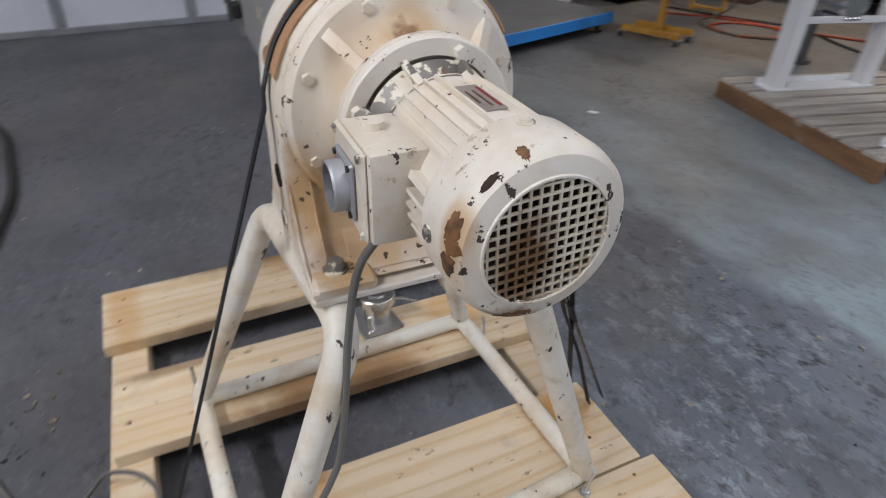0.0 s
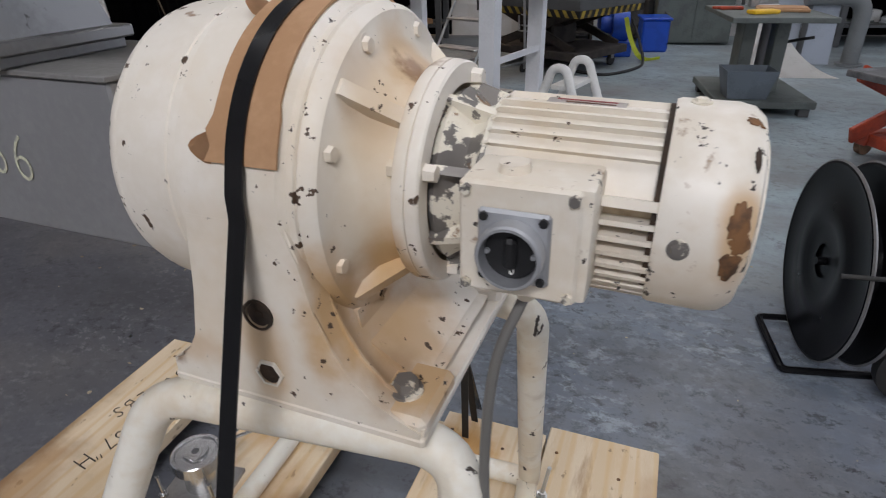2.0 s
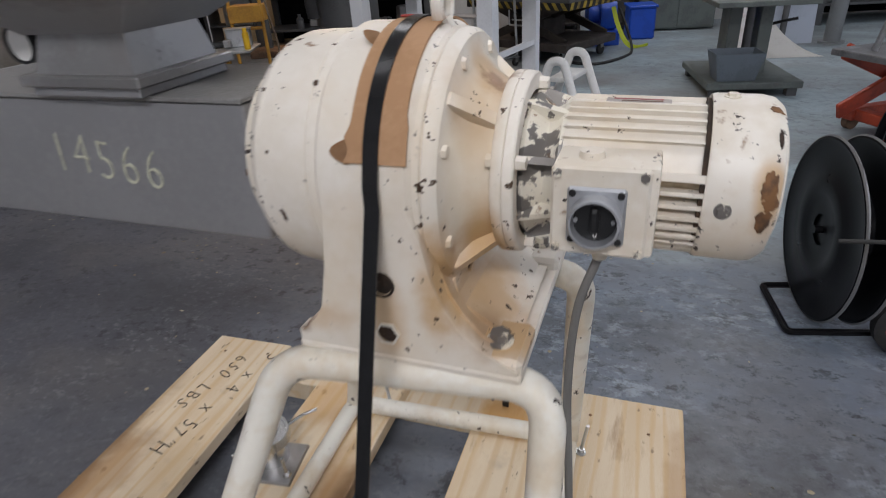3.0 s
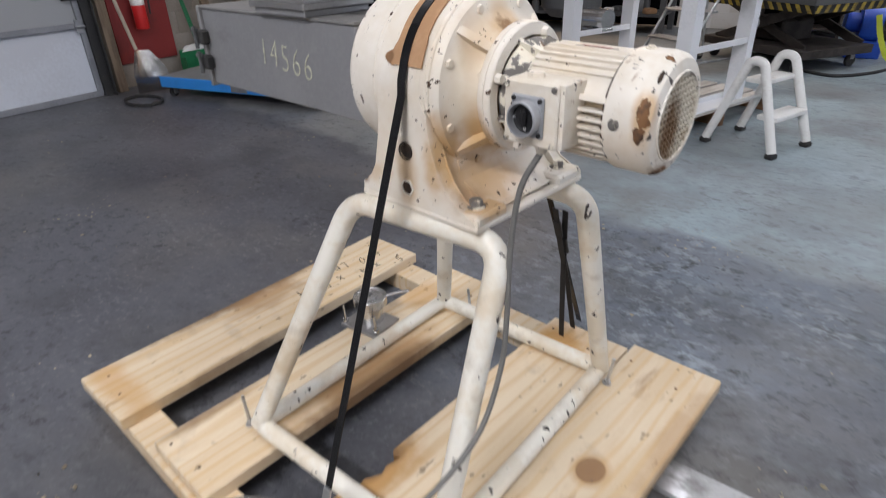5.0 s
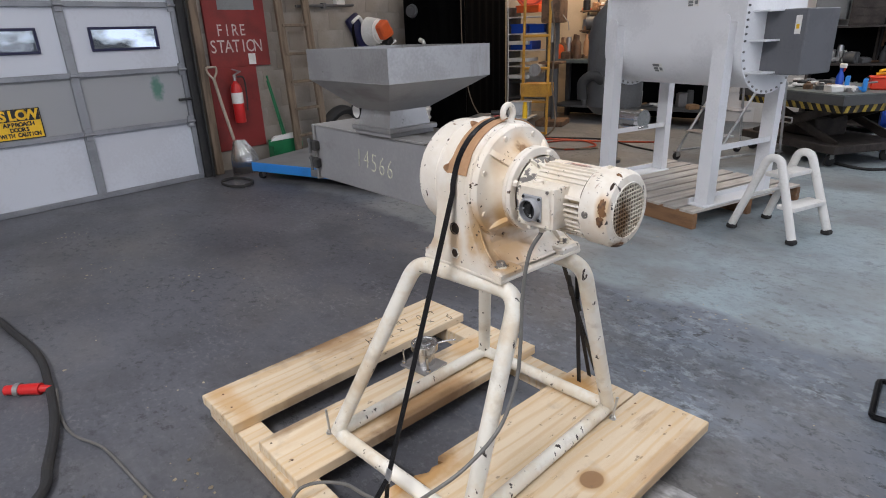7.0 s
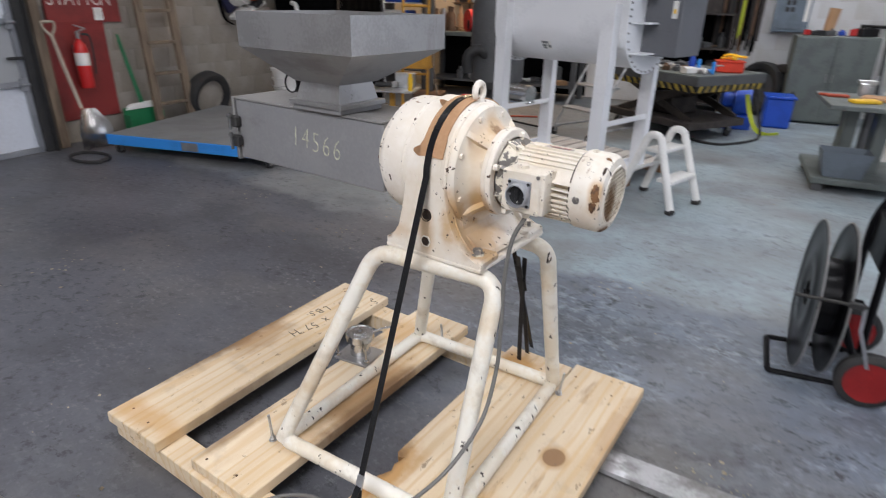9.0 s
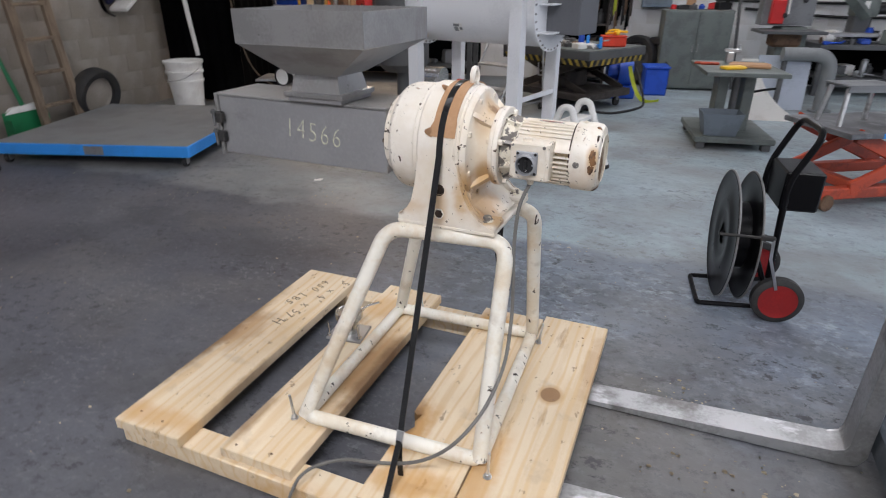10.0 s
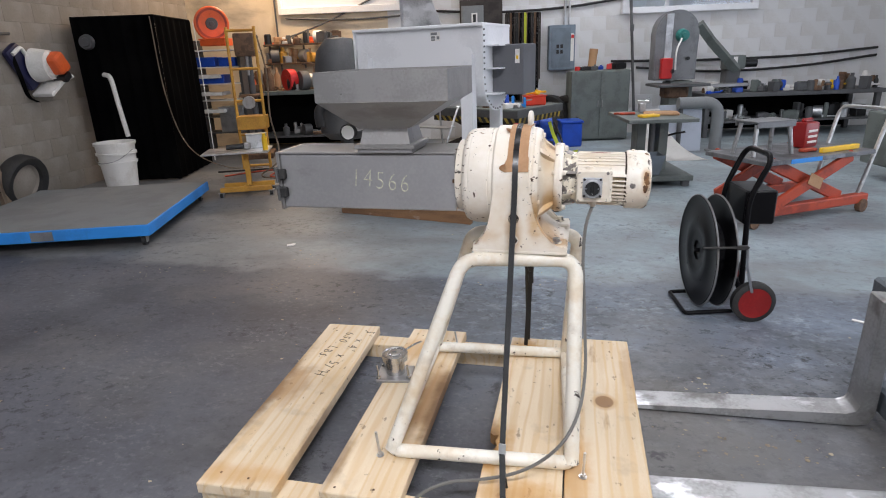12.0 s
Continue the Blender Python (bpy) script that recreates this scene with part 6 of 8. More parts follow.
for z in (1.28, 1.56):
    part("board", B([(box, (0, 0, z), (1.15, 0.26, 0.022), 0.003)]), BROWN, wshelf)
for x in (-0.54, 0.0, 0.54):
    part("bracket", B([(box, (x, 0.10, 1.40), (0.025, 0.03, 0.40), 0.003), (box, (x, 0.0, 1.262), (0.02, 0.22, 0.02), 0.003)]), DARK_GREY, wshelf)
clutter(BLD @ pose(-2.35, 7.70, 1.2915), 1.1, 0.16, 71, 20, [BROWN, RED, ORANGE, WHITE_PLASTIC, CARD, DARK_GREY, BROWN, YELLOW, STEEL], "on the brown wall shelf", 0.24)
clutter(BLD @ pose(-2.35, 7.70, 1.5715), 1.1, 0.16, 72, 16, [BROWN, CARD, WHITE_PLASTIC, BROWN, DARK_GREY, ORANGE, BLACK], "on the upper wall shelf", 0.22)
solid("wall_window", B([(box, (0, -0.03, 2.05), (1.9, 0.06, 0.10), 0.006), (box, (0, -0.03, 2.85), (1.9, 0.06, 0.06), 0.006), (box, (-0.92, -0.03, 2.45), (0.06, 0.06, 0.72), 0.006), (box, (0.92, -0.03, 2.45), (0.06, 0.06, 0.72), 0.006), (box, (0, -0.01, 2.45), (1.78, 0.02, 0.70))]), WHITE, "white framed high window, lower edge in view", "window", BLD @ pose(-1.75, BACK_Y, 0), kind="structure")
for k, (x0, x1, z0, z1) in enumerate(((-3.0, -1.2, 1.55, 2.2), (-2.6, -0.4, 1.95, 1.95), (-2.75, -2.75, 0.9, 2.6))):
    pts = smooth_path([(x0, 0, z0), ((x0 + x1) / 2, -0.01, (z0 + z1) / 2 - 0.05), (x1, 0, z1)])
    solid("wall_cable", B([(tube, pts, 0.014, 8)]), DARK_GREY, "dark cable clipped along the wall", "cable", BLD @ pose(0, BACK_Y - 0.03, 0))

# ---- white mixer on its pallet ----
MIXM = pose(-0.37, 2.70, 0, 0, 0, -12.5)
mp = thing("mixer_pallet", "old stained wooden pallet under the white mixer", "pallet", MIXM)
SLAT_WOOD = shader("oversprayed_wood", (0.50, 0.47, 0.43), 0.75, 0, (0.34, 0.30, 0.26), 4, 0.6, 90, 0.15, (4, 0.6, 4), jitter=0.1)
RUNNER_WOOD = shader("stained_brown_wood", (0.27, 0.145, 0.07), 0.7, 0, (0.15, 0.08, 0.045), 4, 0.6, 90, 0.15, (0.6, 4, 4))
patches(RUNNER_WOOD, (0.50, 0.46, 0.42), 5, 0.60, 0.70, top=0.6)
for k in range(9):
    part("slat", B([(box, (-1.19 + 0.142 * k, 0.62, 0.116), (0.11, 1.24, 0.018), 0.002)]), SLAT_WOOD, mp)
for y in (0.022, 0.62, 1.218):
    part("runner", B([(box, (-0.62, y, 0.0535), (1.26, 0.044, 0.107), 0.003)]), RUNNER_WOOD, mp, "stained brown runner")
COVER_GREY = shader("slate_grey_paint", (0.125, 0.13, 0.142), 0.5, 0, (0.10, 0.104, 0.113), 3, 0.4, 60, 0.04)
mixer = thing("ribbon_mixer", "white painted steel trough mixer with open stand", "mixer", MIXM @ pose(0.11, 0, 0.125) @ Matrix.Diagonal((1, 1, 0.965, 1)))
RM, MZ = 0.28, 1.08
x0, x1 = -1.22, -0.06
prof2 = [(-RM, 1.45)] + [(RM * math.cos(radians(180 + 180 * k / 24)), MZ + RM * math.sin(radians(180 + 180 * k / 24))) for k in range(25)] + [(RM, 1.45)]
YM = 0.52
bm = bmesh.new()
prism(bm, prof2, x1 - x0, Matrix.Translation((0, YM, 0)) @ Matrix(((0, 1, 0, x0), (1, 0, 0, 0), (0, 0, 1, 0), (0, 0, 0, 1))))
part("trough", bm, WHITE, mixer)
for x in (x0, x1 - 0.0):
    big = [(px_ * 1.12, MZ + (pz_ - MZ) * (1.12 if pz_ < MZ else 1.0)) for px_, pz_ in prof2]
    bm = bmesh.new()
    prism(bm, big, 0.014, Matrix.Translation((0, YM, 0)) @ Matrix(((0, 1, 0, x - 0.007), (1, 0, 0, 0), (0, 0, 1, 0), (0, 0, 0, 1))))
    part("end_plate", bm, WHITE, mixer)
    for k in range(17):
        a = radians(185 + 170 * k / 16)
        y, z = YM + RM * 1.06 * math.cos(a), MZ + RM * 1.06 * math.sin(a)
        part("flange_bolt", B([(cyl, (x + 0.006, y, z), (x + 0.016, y, z), 0.008, 0.007, 6)]), STEEL, mixer)
for k in range(8):
    part("flange_bolt", B([(cyl, (x1 - 0.003, YM - RM * 1.06, 1.12 + 0.043 * k), (x1 + 0.016, YM - RM * 1.06, 1.12 + 0.043 * k), 0.008, 0.007, 6)]), DARK_GREY, mixer)
part("top_lid", B([(box, ((x0 + x1) / 2, YM, 1.46), (x1 - x0 + 0.02, 2 * RM + 0.08, 0.025), 0.004)]), WHITE, mixer)
part("drive_cover", B([(box, (0.055, 0.585, 1.105), (0.30, 0.34, 0.40), 0.006)]), COVER_GREY, mixer, "grey box cover over the drive")
for z in (0.92, 1.12, 1.3):
    part("end_shelf", B([(box, (0.0, YM, z), (0.11, 0.50, 0.012), 0.002)]), WHITE, mixer)
for x in (-1.12, -0.18):
    for y, deep in ((0.165, 0.078), (0.803, 0.062)):
        web = fillet([(x - 0.05, 0.0), (x - 0.05, 1.29), (x + 0.05, 1.29), (x + 0.05, 0.0)], 0.045, 6)
        bm = B([(prism, [(q[0], q[1]) for q in web], 0.010, Matrix.Translation((0, y, 0)))])
        for e in (-0.045, 0.045):
            box(bm, (x + e, y + 0.006 + deep / 2, 0.62), (0.010, deep, 1.24), 0.002)
        part("stand_leg", bm, WHITE, mixer)
    part("foot_rail", B([(box, (x, 0.50, 0.006), (0.14, 0.76, 0.012), 0.003), (box, (x - 0.065, 0.50, 0.03), (0.010, 0.76, 0.036), 0.002)]), WHITE, mixer)
    part("cross_rail", B([(box, (x, 0.52, 0.40), (0.09, 0.56, 0.012), 0.003), (box, (x + 0.04, 0.52, 0.42), (0.010, 0.56, 0.03), 0.002)]), WHITE, mixer)
for x, z, y, wide in ((-0.47, 1.385, -RM - 0.002, 0.085), (-0.75, 0.935, -0.242, 0.075)):
    tip = Matrix.Translation((x, YM + y, z)) @ Matrix.Rotation(radians(0 if z > MZ else 31), 4, "X")
    lab = part("warning_label", B([(box, tip @ Vector((0, 0, 0)), (wide, 0.003, 0.07), 0, tip.to_3x3().to_4x4())]), WHITE_PLASTIC, mixer, "small white warning label with dark bars")
    for dx, dz, bw, bh in ((-0.012, 0.022, 0.055, 0.020), (-0.02, -0.006, 0.035, 0.018), (-0.02, -0.026, 0.035, 0.012), (0.024, -0.010, 0.022, 0.024)):
        part("label_bar", B([(box, tip @ Vector((dx, -0.003, dz)), (bw, 0.003, bh), 0, tip.to_3x3().to_4x4())]), GREY_PAINT, lab)
part("drive_label", B([(box, (0.155, 0.4135, 1.21), (0.036, 0.003, 0.11))]), WHITE_PLASTIC, mixer, "narrow white label on the cover")
part("drive_label", B([(box, (0.155, 0.411, 1.20), (0.018, 0.003, 0.028))]), SIGN_YELLOW, mixer, "yellow warning mark")
part("gear_motor", B([(cyl, (-1.36, 0.54, 0.487), (-1.11, 0.54, 0.487), 0.075, 0.075, 28), (cyl, (-1.11, 0.54, 0.487), (-1.075, 0.54, 0.487), 0.080, 0.076, 28), (box, (-1.17, 0.54, 0.415), (0.20, 0.12, 0.018), 0.004)]), CHROME, mixer, "bright stainless gear motor")
bm = bmesh.new()
prism(bm, [(-0.20, 0.0), (0.16, 0.0), (0.06, 0.45), (-0.12, 0.45)], 0.01, Matrix.Translation((-0.70, YM, 1.47)) @ Matrix.Rotation(radians(20), 4, "X"))
part("inlet_chute", bm, GALV, mixer, "shiny bare metal chute plate")
part("chute_side", B([(box, (-0.90, YM + 0.05, 1.62), (0.08, 0.08, 0.30), 0.004)]), GALV, mixer)

hood = thing("grey_duct_hood", "large dark grey moulded hood on the floor", "hood", BLD @ pose(-1.15, 4.55, 0))
part("shell", B([(lathe, [(0.50, 0), (0.50, 0.19), (0.58, 0.27), (1.25, 0.27), (1.40, 0.24), (1.52, 0.14), (1.54, 0)], 36, Matrix.Rotation(radians(-90), 4, "Y"))]), DARK_GREY, hood)
part("stand_pipe", B([(cyl, (0, 0, 0.0), (0, 0, 0.52), 0.07), (cyl, (0, 0, 0), (0, 0, 0.03), 0.11)]), DARK_GREY, hood)
part("elbow", B([(tube, smooth_path([(0.0, -0.20, 0.78), (-0.10, -0.27, 0.88), (-0.20, -0.31, 0.82), (-0.20, -0.31, 0.66)]), 0.05, 14)]), RUBBER, hood, "black flexible elbow hose")

# ---- white step stool ----
def step_stool(m, label):
    s = thing("step_stool", label, "step stool", m)
    for x in (-0.165, 0.165):
        pts = fillet([(x * 1.12, 0, 0.03), (x * 0.95, 0.17, 0.51), (x * 0.95, 0.25, 0.51), (x * 1.12, 0.42, 0.03)], 0.05, 8)
        part("side_hoop", B([(tube, pts, 0.026, 14)]), WHITE_PLASTIC, s)
        for y in (0.0, 0.42):
            part("rubber_foot", B([(box, (x * 1.12, y, 0.016), (0.055, 0.055, 0.032), 0.008)]), RUBBER, s, "dark rubber foot")
    part("lower_step", B([(box, (0, 0.085, 0.21), (0.33, 0.12, 0.03), 0.01, None, 2)]), WHITE_PLASTIC, s)
    part("upper_step", B([(box, (0, 0.20, 0.40), (0.30, 0.13, 0.03), 0.01, None, 2)]), WHITE_PLASTIC, s)
    part("brace", B([(tube, [(-0.165, 0.33, 0.25), (0.165, 0.33, 0.25)], 0.012, 8)]), WHITE_PLASTIC, s)
    return s


step_stool(pose(0.263, 2.997, 0, 0, 0, 75.7), "white plastic two-step folding stool")

# ---- rolling ladder behind the mixer ----
rl = thing("rolling_ladder", "pale grey tubular rolling step ladder on casters", "step ladder", pose(-1.15, 5.0, 0, 0, 0, -22) @ Matrix.Diagonal((0.9, 0.9, 0.88, 1)))
for x in (-0.28, 0.28):
    part("side_rail", B([(tube, fillet([(x, -0.42, 0.10), (x, 0.10, 0.88), (x, 0.45, 0.88), (x, 0.52, 0.10)], 0.05, 6), 0.014, 10)]), GALV, rl)
    part("base_tube", B([(tube, [(x, -0.42, 0.11), (x, 0.52, 0.11)], 0.014, 10)]), GALV, rl)
for k in range(3):
    part("tread", B([(box, (0, -0.25 + 0.19 * k, 0.33 + 0.26 * k), (0.54, 0.17, 0.022), 0.004)]), GALV, rl)
for x in (-0.28, 0.28):
    for y in (-0.40, 0.50):
        caster(rl, x, y, 0.045, 0.10)

# ---- lift table with hazard stripes ----
STRIPE_YELLOW = shader("dirty_stripe_yellow", (0.42, 0.30, 0.04), 0.6, 0, (0.16, 0.12, 0.04), 9, 0.7, 60, 0.1)
LT = pose(-0.22, 5.12, 0, 0, 0, -28)      # its near corner
LL, LW, LH = 1.30, 1.05, 0.68
DARK_IRON = shader("dark_iron", (0.05, 0.04, 0.035), 0.7, 0, (0.025, 0.02, 0.018), 8, 0.6, 60, 0.2)
lt = thing("lift_table", "dark lift table with yellow and black striped edge", "lift table", LT)
part("table_top", B([(box, (-LL / 2, LW / 2, LH - 0.006), (LL, LW, 0.012), 0.002)]), MACHINE_GREEN, lt)
part("side_plate", B([(box, (-LL / 2, 0.006, LH - 0.055), (LL, 0.012, 0.085), 0.002)]), DARK_GREY, lt)
part("side_plate", B([(box, (-0.006, LW / 2 + 0.006, LH - 0.055), (0.012, LW - 0.012, 0.085), 0.002)]), DARK_GREY, lt)
part("skirt", B([(box, (-LL / 2, 0.012, 0.551), (LL, 0.008, 0.066))]), BLACK, lt, "black striped skirt")
part("skirt", B([(box, (-0.012, LW / 2 + 0.012, 0.551), (0.008, LW - 0.024, 0.066))]), BLACK, lt, "black striped skirt")
for k in range(13):
    x = -0.06 - 0.097 * k
    part("stripe", B([(prism, [(x - 0.045, 0.583), (x - 0.003, 0.583), (x + 0.045, 0.519), (x + 0.003, 0.519)], 0.003, Matrix.Translation((0, 0.0045, 0)))]), STRIPE_YELLOW, lt)
for k in range(10):
    y = 0.07 + 0.10 * k
    part("stripe", B([(prism, [(y - 0.040, 0.519), (y + 0.002, 0.519), (y + 0.030, 0.583), (y - 0.012, 0.583)], 0.003, Matrix.Translation((-0.0045, 0, 0)) @ Matrix.Rotation(radians(90), 4, "Z"))]), STRIPE_YELLOW, lt)
for y in (0.16, 0.86):
    for t in (-1, 1):
        part("scissor_arm", B([(box, (-0.65, y + 0.03 * t, 0.37), (1.05, 0.03, 0.08), 0.004, Matrix.Rotation(radians(20 * t), 4, "Y"))]), DARK_IRON, lt)
part("bottom_frame", B([(box, (-0.66, 0.50, 0.165), (1.2, 0.86, 0.075), 0.006)]), DARK_IRON, lt)
part("power_unit", B([(box, (-0.75, 0.5, 0.30), (0.45, 0.4, 0.20), 0.02)]), DARK_IRON, lt)
part("cylinder", B([(cyl, (-1.0, 0.5, 0.24), (-0.3, 0.5, 0.52), 0.05)]), DARK_IRON, lt)
part("hook_frame", B([(tube, fillet([(-0.70, -0.01, 0.51), (-0.70, -0.01, 0.37), (-0.52, -0.01, 0.37), (-0.52, -0.01, 0.42), (-0.66, -0.01, 0.42)], 0.01, 3), 0.008, 6)]), GALV, lt, "pale bent hook hanging from the edge")
for x in (-1.15, -0.16):
    for y in (0.16, 0.82):
        caster(lt, x, y, 0.055, 0.13)
clutter(LT @ pose(-0.65, 0.36, LH), 1.05, 0.45, 21, 18, [DARK_GREY, STEEL, BROWN, WHITE_PLASTIC, DARK_GREY, BLACK, STEEL], "on the lift table", 0.07)
solid("red_tote", B([(box, (0, 0, 0.055), (0.26, 0.18, 0.11), 0.012), (box, (0, 0, 0.112), (0.28, 0.20, 0.012), 0.004)]), plain("red_tote_plastic", (0.7, 0.05, 0.02), 0.4), "red plastic tote on the lift table", "tote", LT @ pose(-0.20, 0.68, LH + 0.0005, 0, 0, 46))
for k, (x, y, rz) in enumerate(((-0.05, 0.02, 20), (0.03, -0.02, -30), (0.06, 0.03, 60), (-0.02, 0.0, 80))):
    solid("yellow_tool", B([(tube, [(-0.07, 0, 0.012), (0.0, 0.01, 0.02), (0.07, 0, 0.012)], 0.013, 8), (box, (0.07, 0, 0.014), (0.035, 0.04, 0.026), 0.006)]), SIGN_YELLOW, "yellow hand tool heaped on the red tote", "tool", LT @ pose(-0.20 + x, 0.68 + y, LH + 0.119 + 0.012 * k, 0, 0, rz), group="yellow tools")
vise = thing("blue_clamp", "bright blue screw clamp on the lift table", "clamp", LT @ pose(-0.18, 0.30, LH + 0.0005, 0, 0, 35))
part("jaw", B([(box, (-0.07, 0, 0.07), (0.035, 0.06, 0.14), 0.008), (box, (0.07, 0, 0.06), (0.035, 0.06, 0.12), 0.008), (box, (0, 0, 0.03), (0.16, 0.05, 0.03), 0.006)]), BLUE, vise)
part("screw", B([(cyl, (0.08, 0, 0.08), (0.16, 0, 0.09), 0.008)]), STEEL, vise)
spray = thing("spray_bottle", "blue spray bottle with white and red head", "bottle", LT @ pose(-0.36, 0.30, LH + 0.0005))
part("bottle", B([(lathe, [(0, 0), (0, 0.033), (0.12, 0.033), (0.17, 0.014), (0.20, 0.014), (0.20, 0)], 20, Matrix.Rotation(radians(-90), 4, "Y"))]), BLUE_PLASTIC, spray)
part("head", B([(box, (0.015, 0, 0.222), (0.07, 0.026, 0.044), 0.008)]), WHITE_PLASTIC, spray)
part("trigger", B([(box, (0.035, 0, 0.19), (0.012, 0.014, 0.04), 0.003, Matrix.Rotation(radians(20), 4, "Y"))]), RED, spray)

pump = thing("blue_pump", "bright blue pump housing on the floor", "pump", pose(0.05, 6.50, 0, 0, 0, 15))
part("volute", B([(cyl, (-0.12, 0, 0.32), (0.05, 0, 0.32), 0.17, 0.17, 28), (cyl, (-0.22, 0, 0.32), (-0.12, 0, 0.32), 0.09, 0.09, 24), (cyl, (-0.25, 0, 0.32), (-0.22, 0, 0.32), 0.14, 0.14, 24)]), BLUE_PLASTIC, pump)
part("foot", B([(box, (-0.05, 0, 0.08), (0.3, 0.24, 0.16), 0.01)]), BLUE_PLASTIC, pump)
solid("blue_tote", B([(box, (0, 0, 0.19), (0.34, 0.42, 0.38), 0.02), (box, (0, 0, 0.39), (0.38, 0.46, 0.03), 0.006)]), BLUE_PLASTIC, "deep blue plastic tote on the floor", "tote", pose(0.36, 6.95, 0, 0, 0, 12) @ Matrix.Diagonal((0.85, 0.85, 0.9, 1)))
solid("floor_cable", B([(tube, smooth_path([(0.16, 6.30, 0.40), (0.26, 6.20, 0.2), (0.33, 6.05, 0.02), (0.28, 5.70, 0.014), (0.10, 5.38, 0.014), (-0.06, 5.32, 0.014), (-0.3, 5.45, 0.014)]), 0.014, 8)]), RUBBER, "black cable from the blue pump", "cable")
solid("hi_vis_strap", B([(tube, smooth_path([(0.10, 6.24, 0.42), (0.16, 6.19, 0.25), (0.26, 6.13, 0.08), (0.36, 6.22, 0.012), (0.48, 6.35, 0.010)]), 0, 4, False, (0.045, 0.006))]), HI_VIS, "yellow-green webbing strap draped to the floor", "strap")
tyre_thing("leaning_tyre", BLD @ pose(1.50, 7.55, 0.335, 0, 8, 50), 0.335, 0.20, "black tyre leaning beside the cabinets", DARK_GREY)
tyre_thing("leaning_tyre", BLD @ pose(1.72, 7.40, 0.33, 0, 12, 40), 0.33, 0.20, "worn black tyre leaning on another tyre", DARK_GREY)

# ---- cabinets, panel and hanging straps on the north wall ----
def cabinet(m):
    c = thing("metal_cabinet", "grey double-door metal cabinet", "cabinet", m)
    part("body", B([(box, (0, 0.22, 0.52), (0.86, 0.44, 1.0), 0.006)]), MACHINE_GREEN, c)
    for s in (-1, 1):
        d = part("door", B([(box, (s * 0.2145, -0.006, 0.52), (0.422, 0.014, 0.96), 0.003)]), MACHINE_GREEN, c)
        part("handle", B([(box, (s * 0.03, -0.022, 0.55), (0.012, 0.016, 0.10), 0.003)]), STEEL, d)
    return c


cabinet(BLD @ pose(2.18, 7.12, 0))
clutter(BLD @ pose(2.18, 7.32, 1.0255), 0.8, 0.2, 31, 6, [BLUE_PLASTIC, BLACK, BLUE_PLASTIC, RED, DARK_GREY], "on the metal cabinet", 0.12)
solid("cardboard_tube", B([(cyl, (0, 0, 0), (0.03, 0, 0.30), 0.055, 0.062, 28)]), CARD, "tan cardboard tube on the metal cabinet", "tube", BLD @ pose(2.06, 7.25, 1.0255))
panel = thing("breaker_panel", "blue-grey electrical breaker panel on the wall", "electrical panel", BLD @ pose(1.70, BACK_Y, 1.36))
part("enclosure", B([(box, (0, -0.09, 0), (0.40, 0.18, 0.66), 0.006)]), shader("panel_blue_grey", (0.17, 0.22, 0.27), 0.5), panel)
part("panel_door", B([(box, (-0.02, -0.185, 0.0), (0.30, 0.012, 0.58), 0.003)]), shader("panel_door_grey", (0.14, 0.18, 0.22), 0.5), panel)
for k in range(4):
    part("breaker", B([(box, (-0.07 + 0.06 * (k % 2), -0.194, 0.02 - 0.08 * (k // 2)), (0.04, 0.01, 0.055), 0.002)]), BLACK, panel)
part("warning_strip", B([(box, (0.155, -0.183, 0.0), (0.05, 0.006, 0.40))]), WHITE_PLASTIC, panel, "white and red warning strip")
part("warning_head", B([(box, (0.155, -0.188, 0.16), (0.045, 0.005, 0.05))]), RED, panel)
part("conduit", B([(cyl, (0.05, -0.06, 0.33), (0.05, -0.06, 2.4), 0.022), (cyl, (0.12, -0.06, 0.33), (0.12, -0.06, 2.4), 0.016)]), GALV, panel)
rackh = thing("sling_rack", "wall rack hung with dark lifting slings and chains", "rack", BLD @ pose(1.10, BACK_Y - 0.1, 0))
part("rail", B([(box, (0, 0, 1.86), (0.54, 0.05, 0.05), 0.004)]), DARK_GREY, rackh)
for k in range(17):
    x = -0.25 + 0.031 * k
    low = 0.72 + 0.34 * ((k * 7) % 5) / 5
    mt = HI_VIS if k == 9 else (DARK_IRON, RUBBER, BROWN, BLACK_CLOTH)[k % 4]
    part("sling", B([(tube, fillet([(x - 0.012, -0.05 - 0.02 * (k % 3), low), (x - 0.014, -0.05, 1.88), (x + 0.014, -0.05, 1.88), (x + 0.012, -0.05 - 0.02 * (k % 2), low + 0.05)], 0.012, 3), 0.013, 6)]), mt, rackh)
ebox = thing("electrical_enclosure", "tall grey electrical enclosure with red label on the wall", "electrical box", BLD @ pose(0.32, BACK_Y, 0))
part("enclosure", B([(box, (0, -0.13, 1.66), (0.34, 0.26, 0.70), 0.006)]), GREY_PAINT, ebox)
part("enclosure_door", B([(box, (0, -0.266, 1.66), (0.31, 0.012, 0.66), 0.003)]), GREY_PAINT, ebox)
part("red_label", B([(box, (0.0, -0.274, 1.575), (0.10, 0.003, 0.028))]), RED, ebox, "red label strip")
part("window_label", B([(box, (0.03, -0.274, 1.83), (0.09, 0.003, 0.15))]), WHITE_PLASTIC, ebox, "white framed sight glass")
part("window_label", B([(box, (0.03, -0.277, 1.83), (0.045, 0.003, 0.11))]), BLACK, ebox, "dark sight glass")
part("latch", B([(cyl, (0.03, -0.29, 1.67), (0.03, -0.27, 1.67), 0.014, 0.014, 12)]), BLACK, ebox)
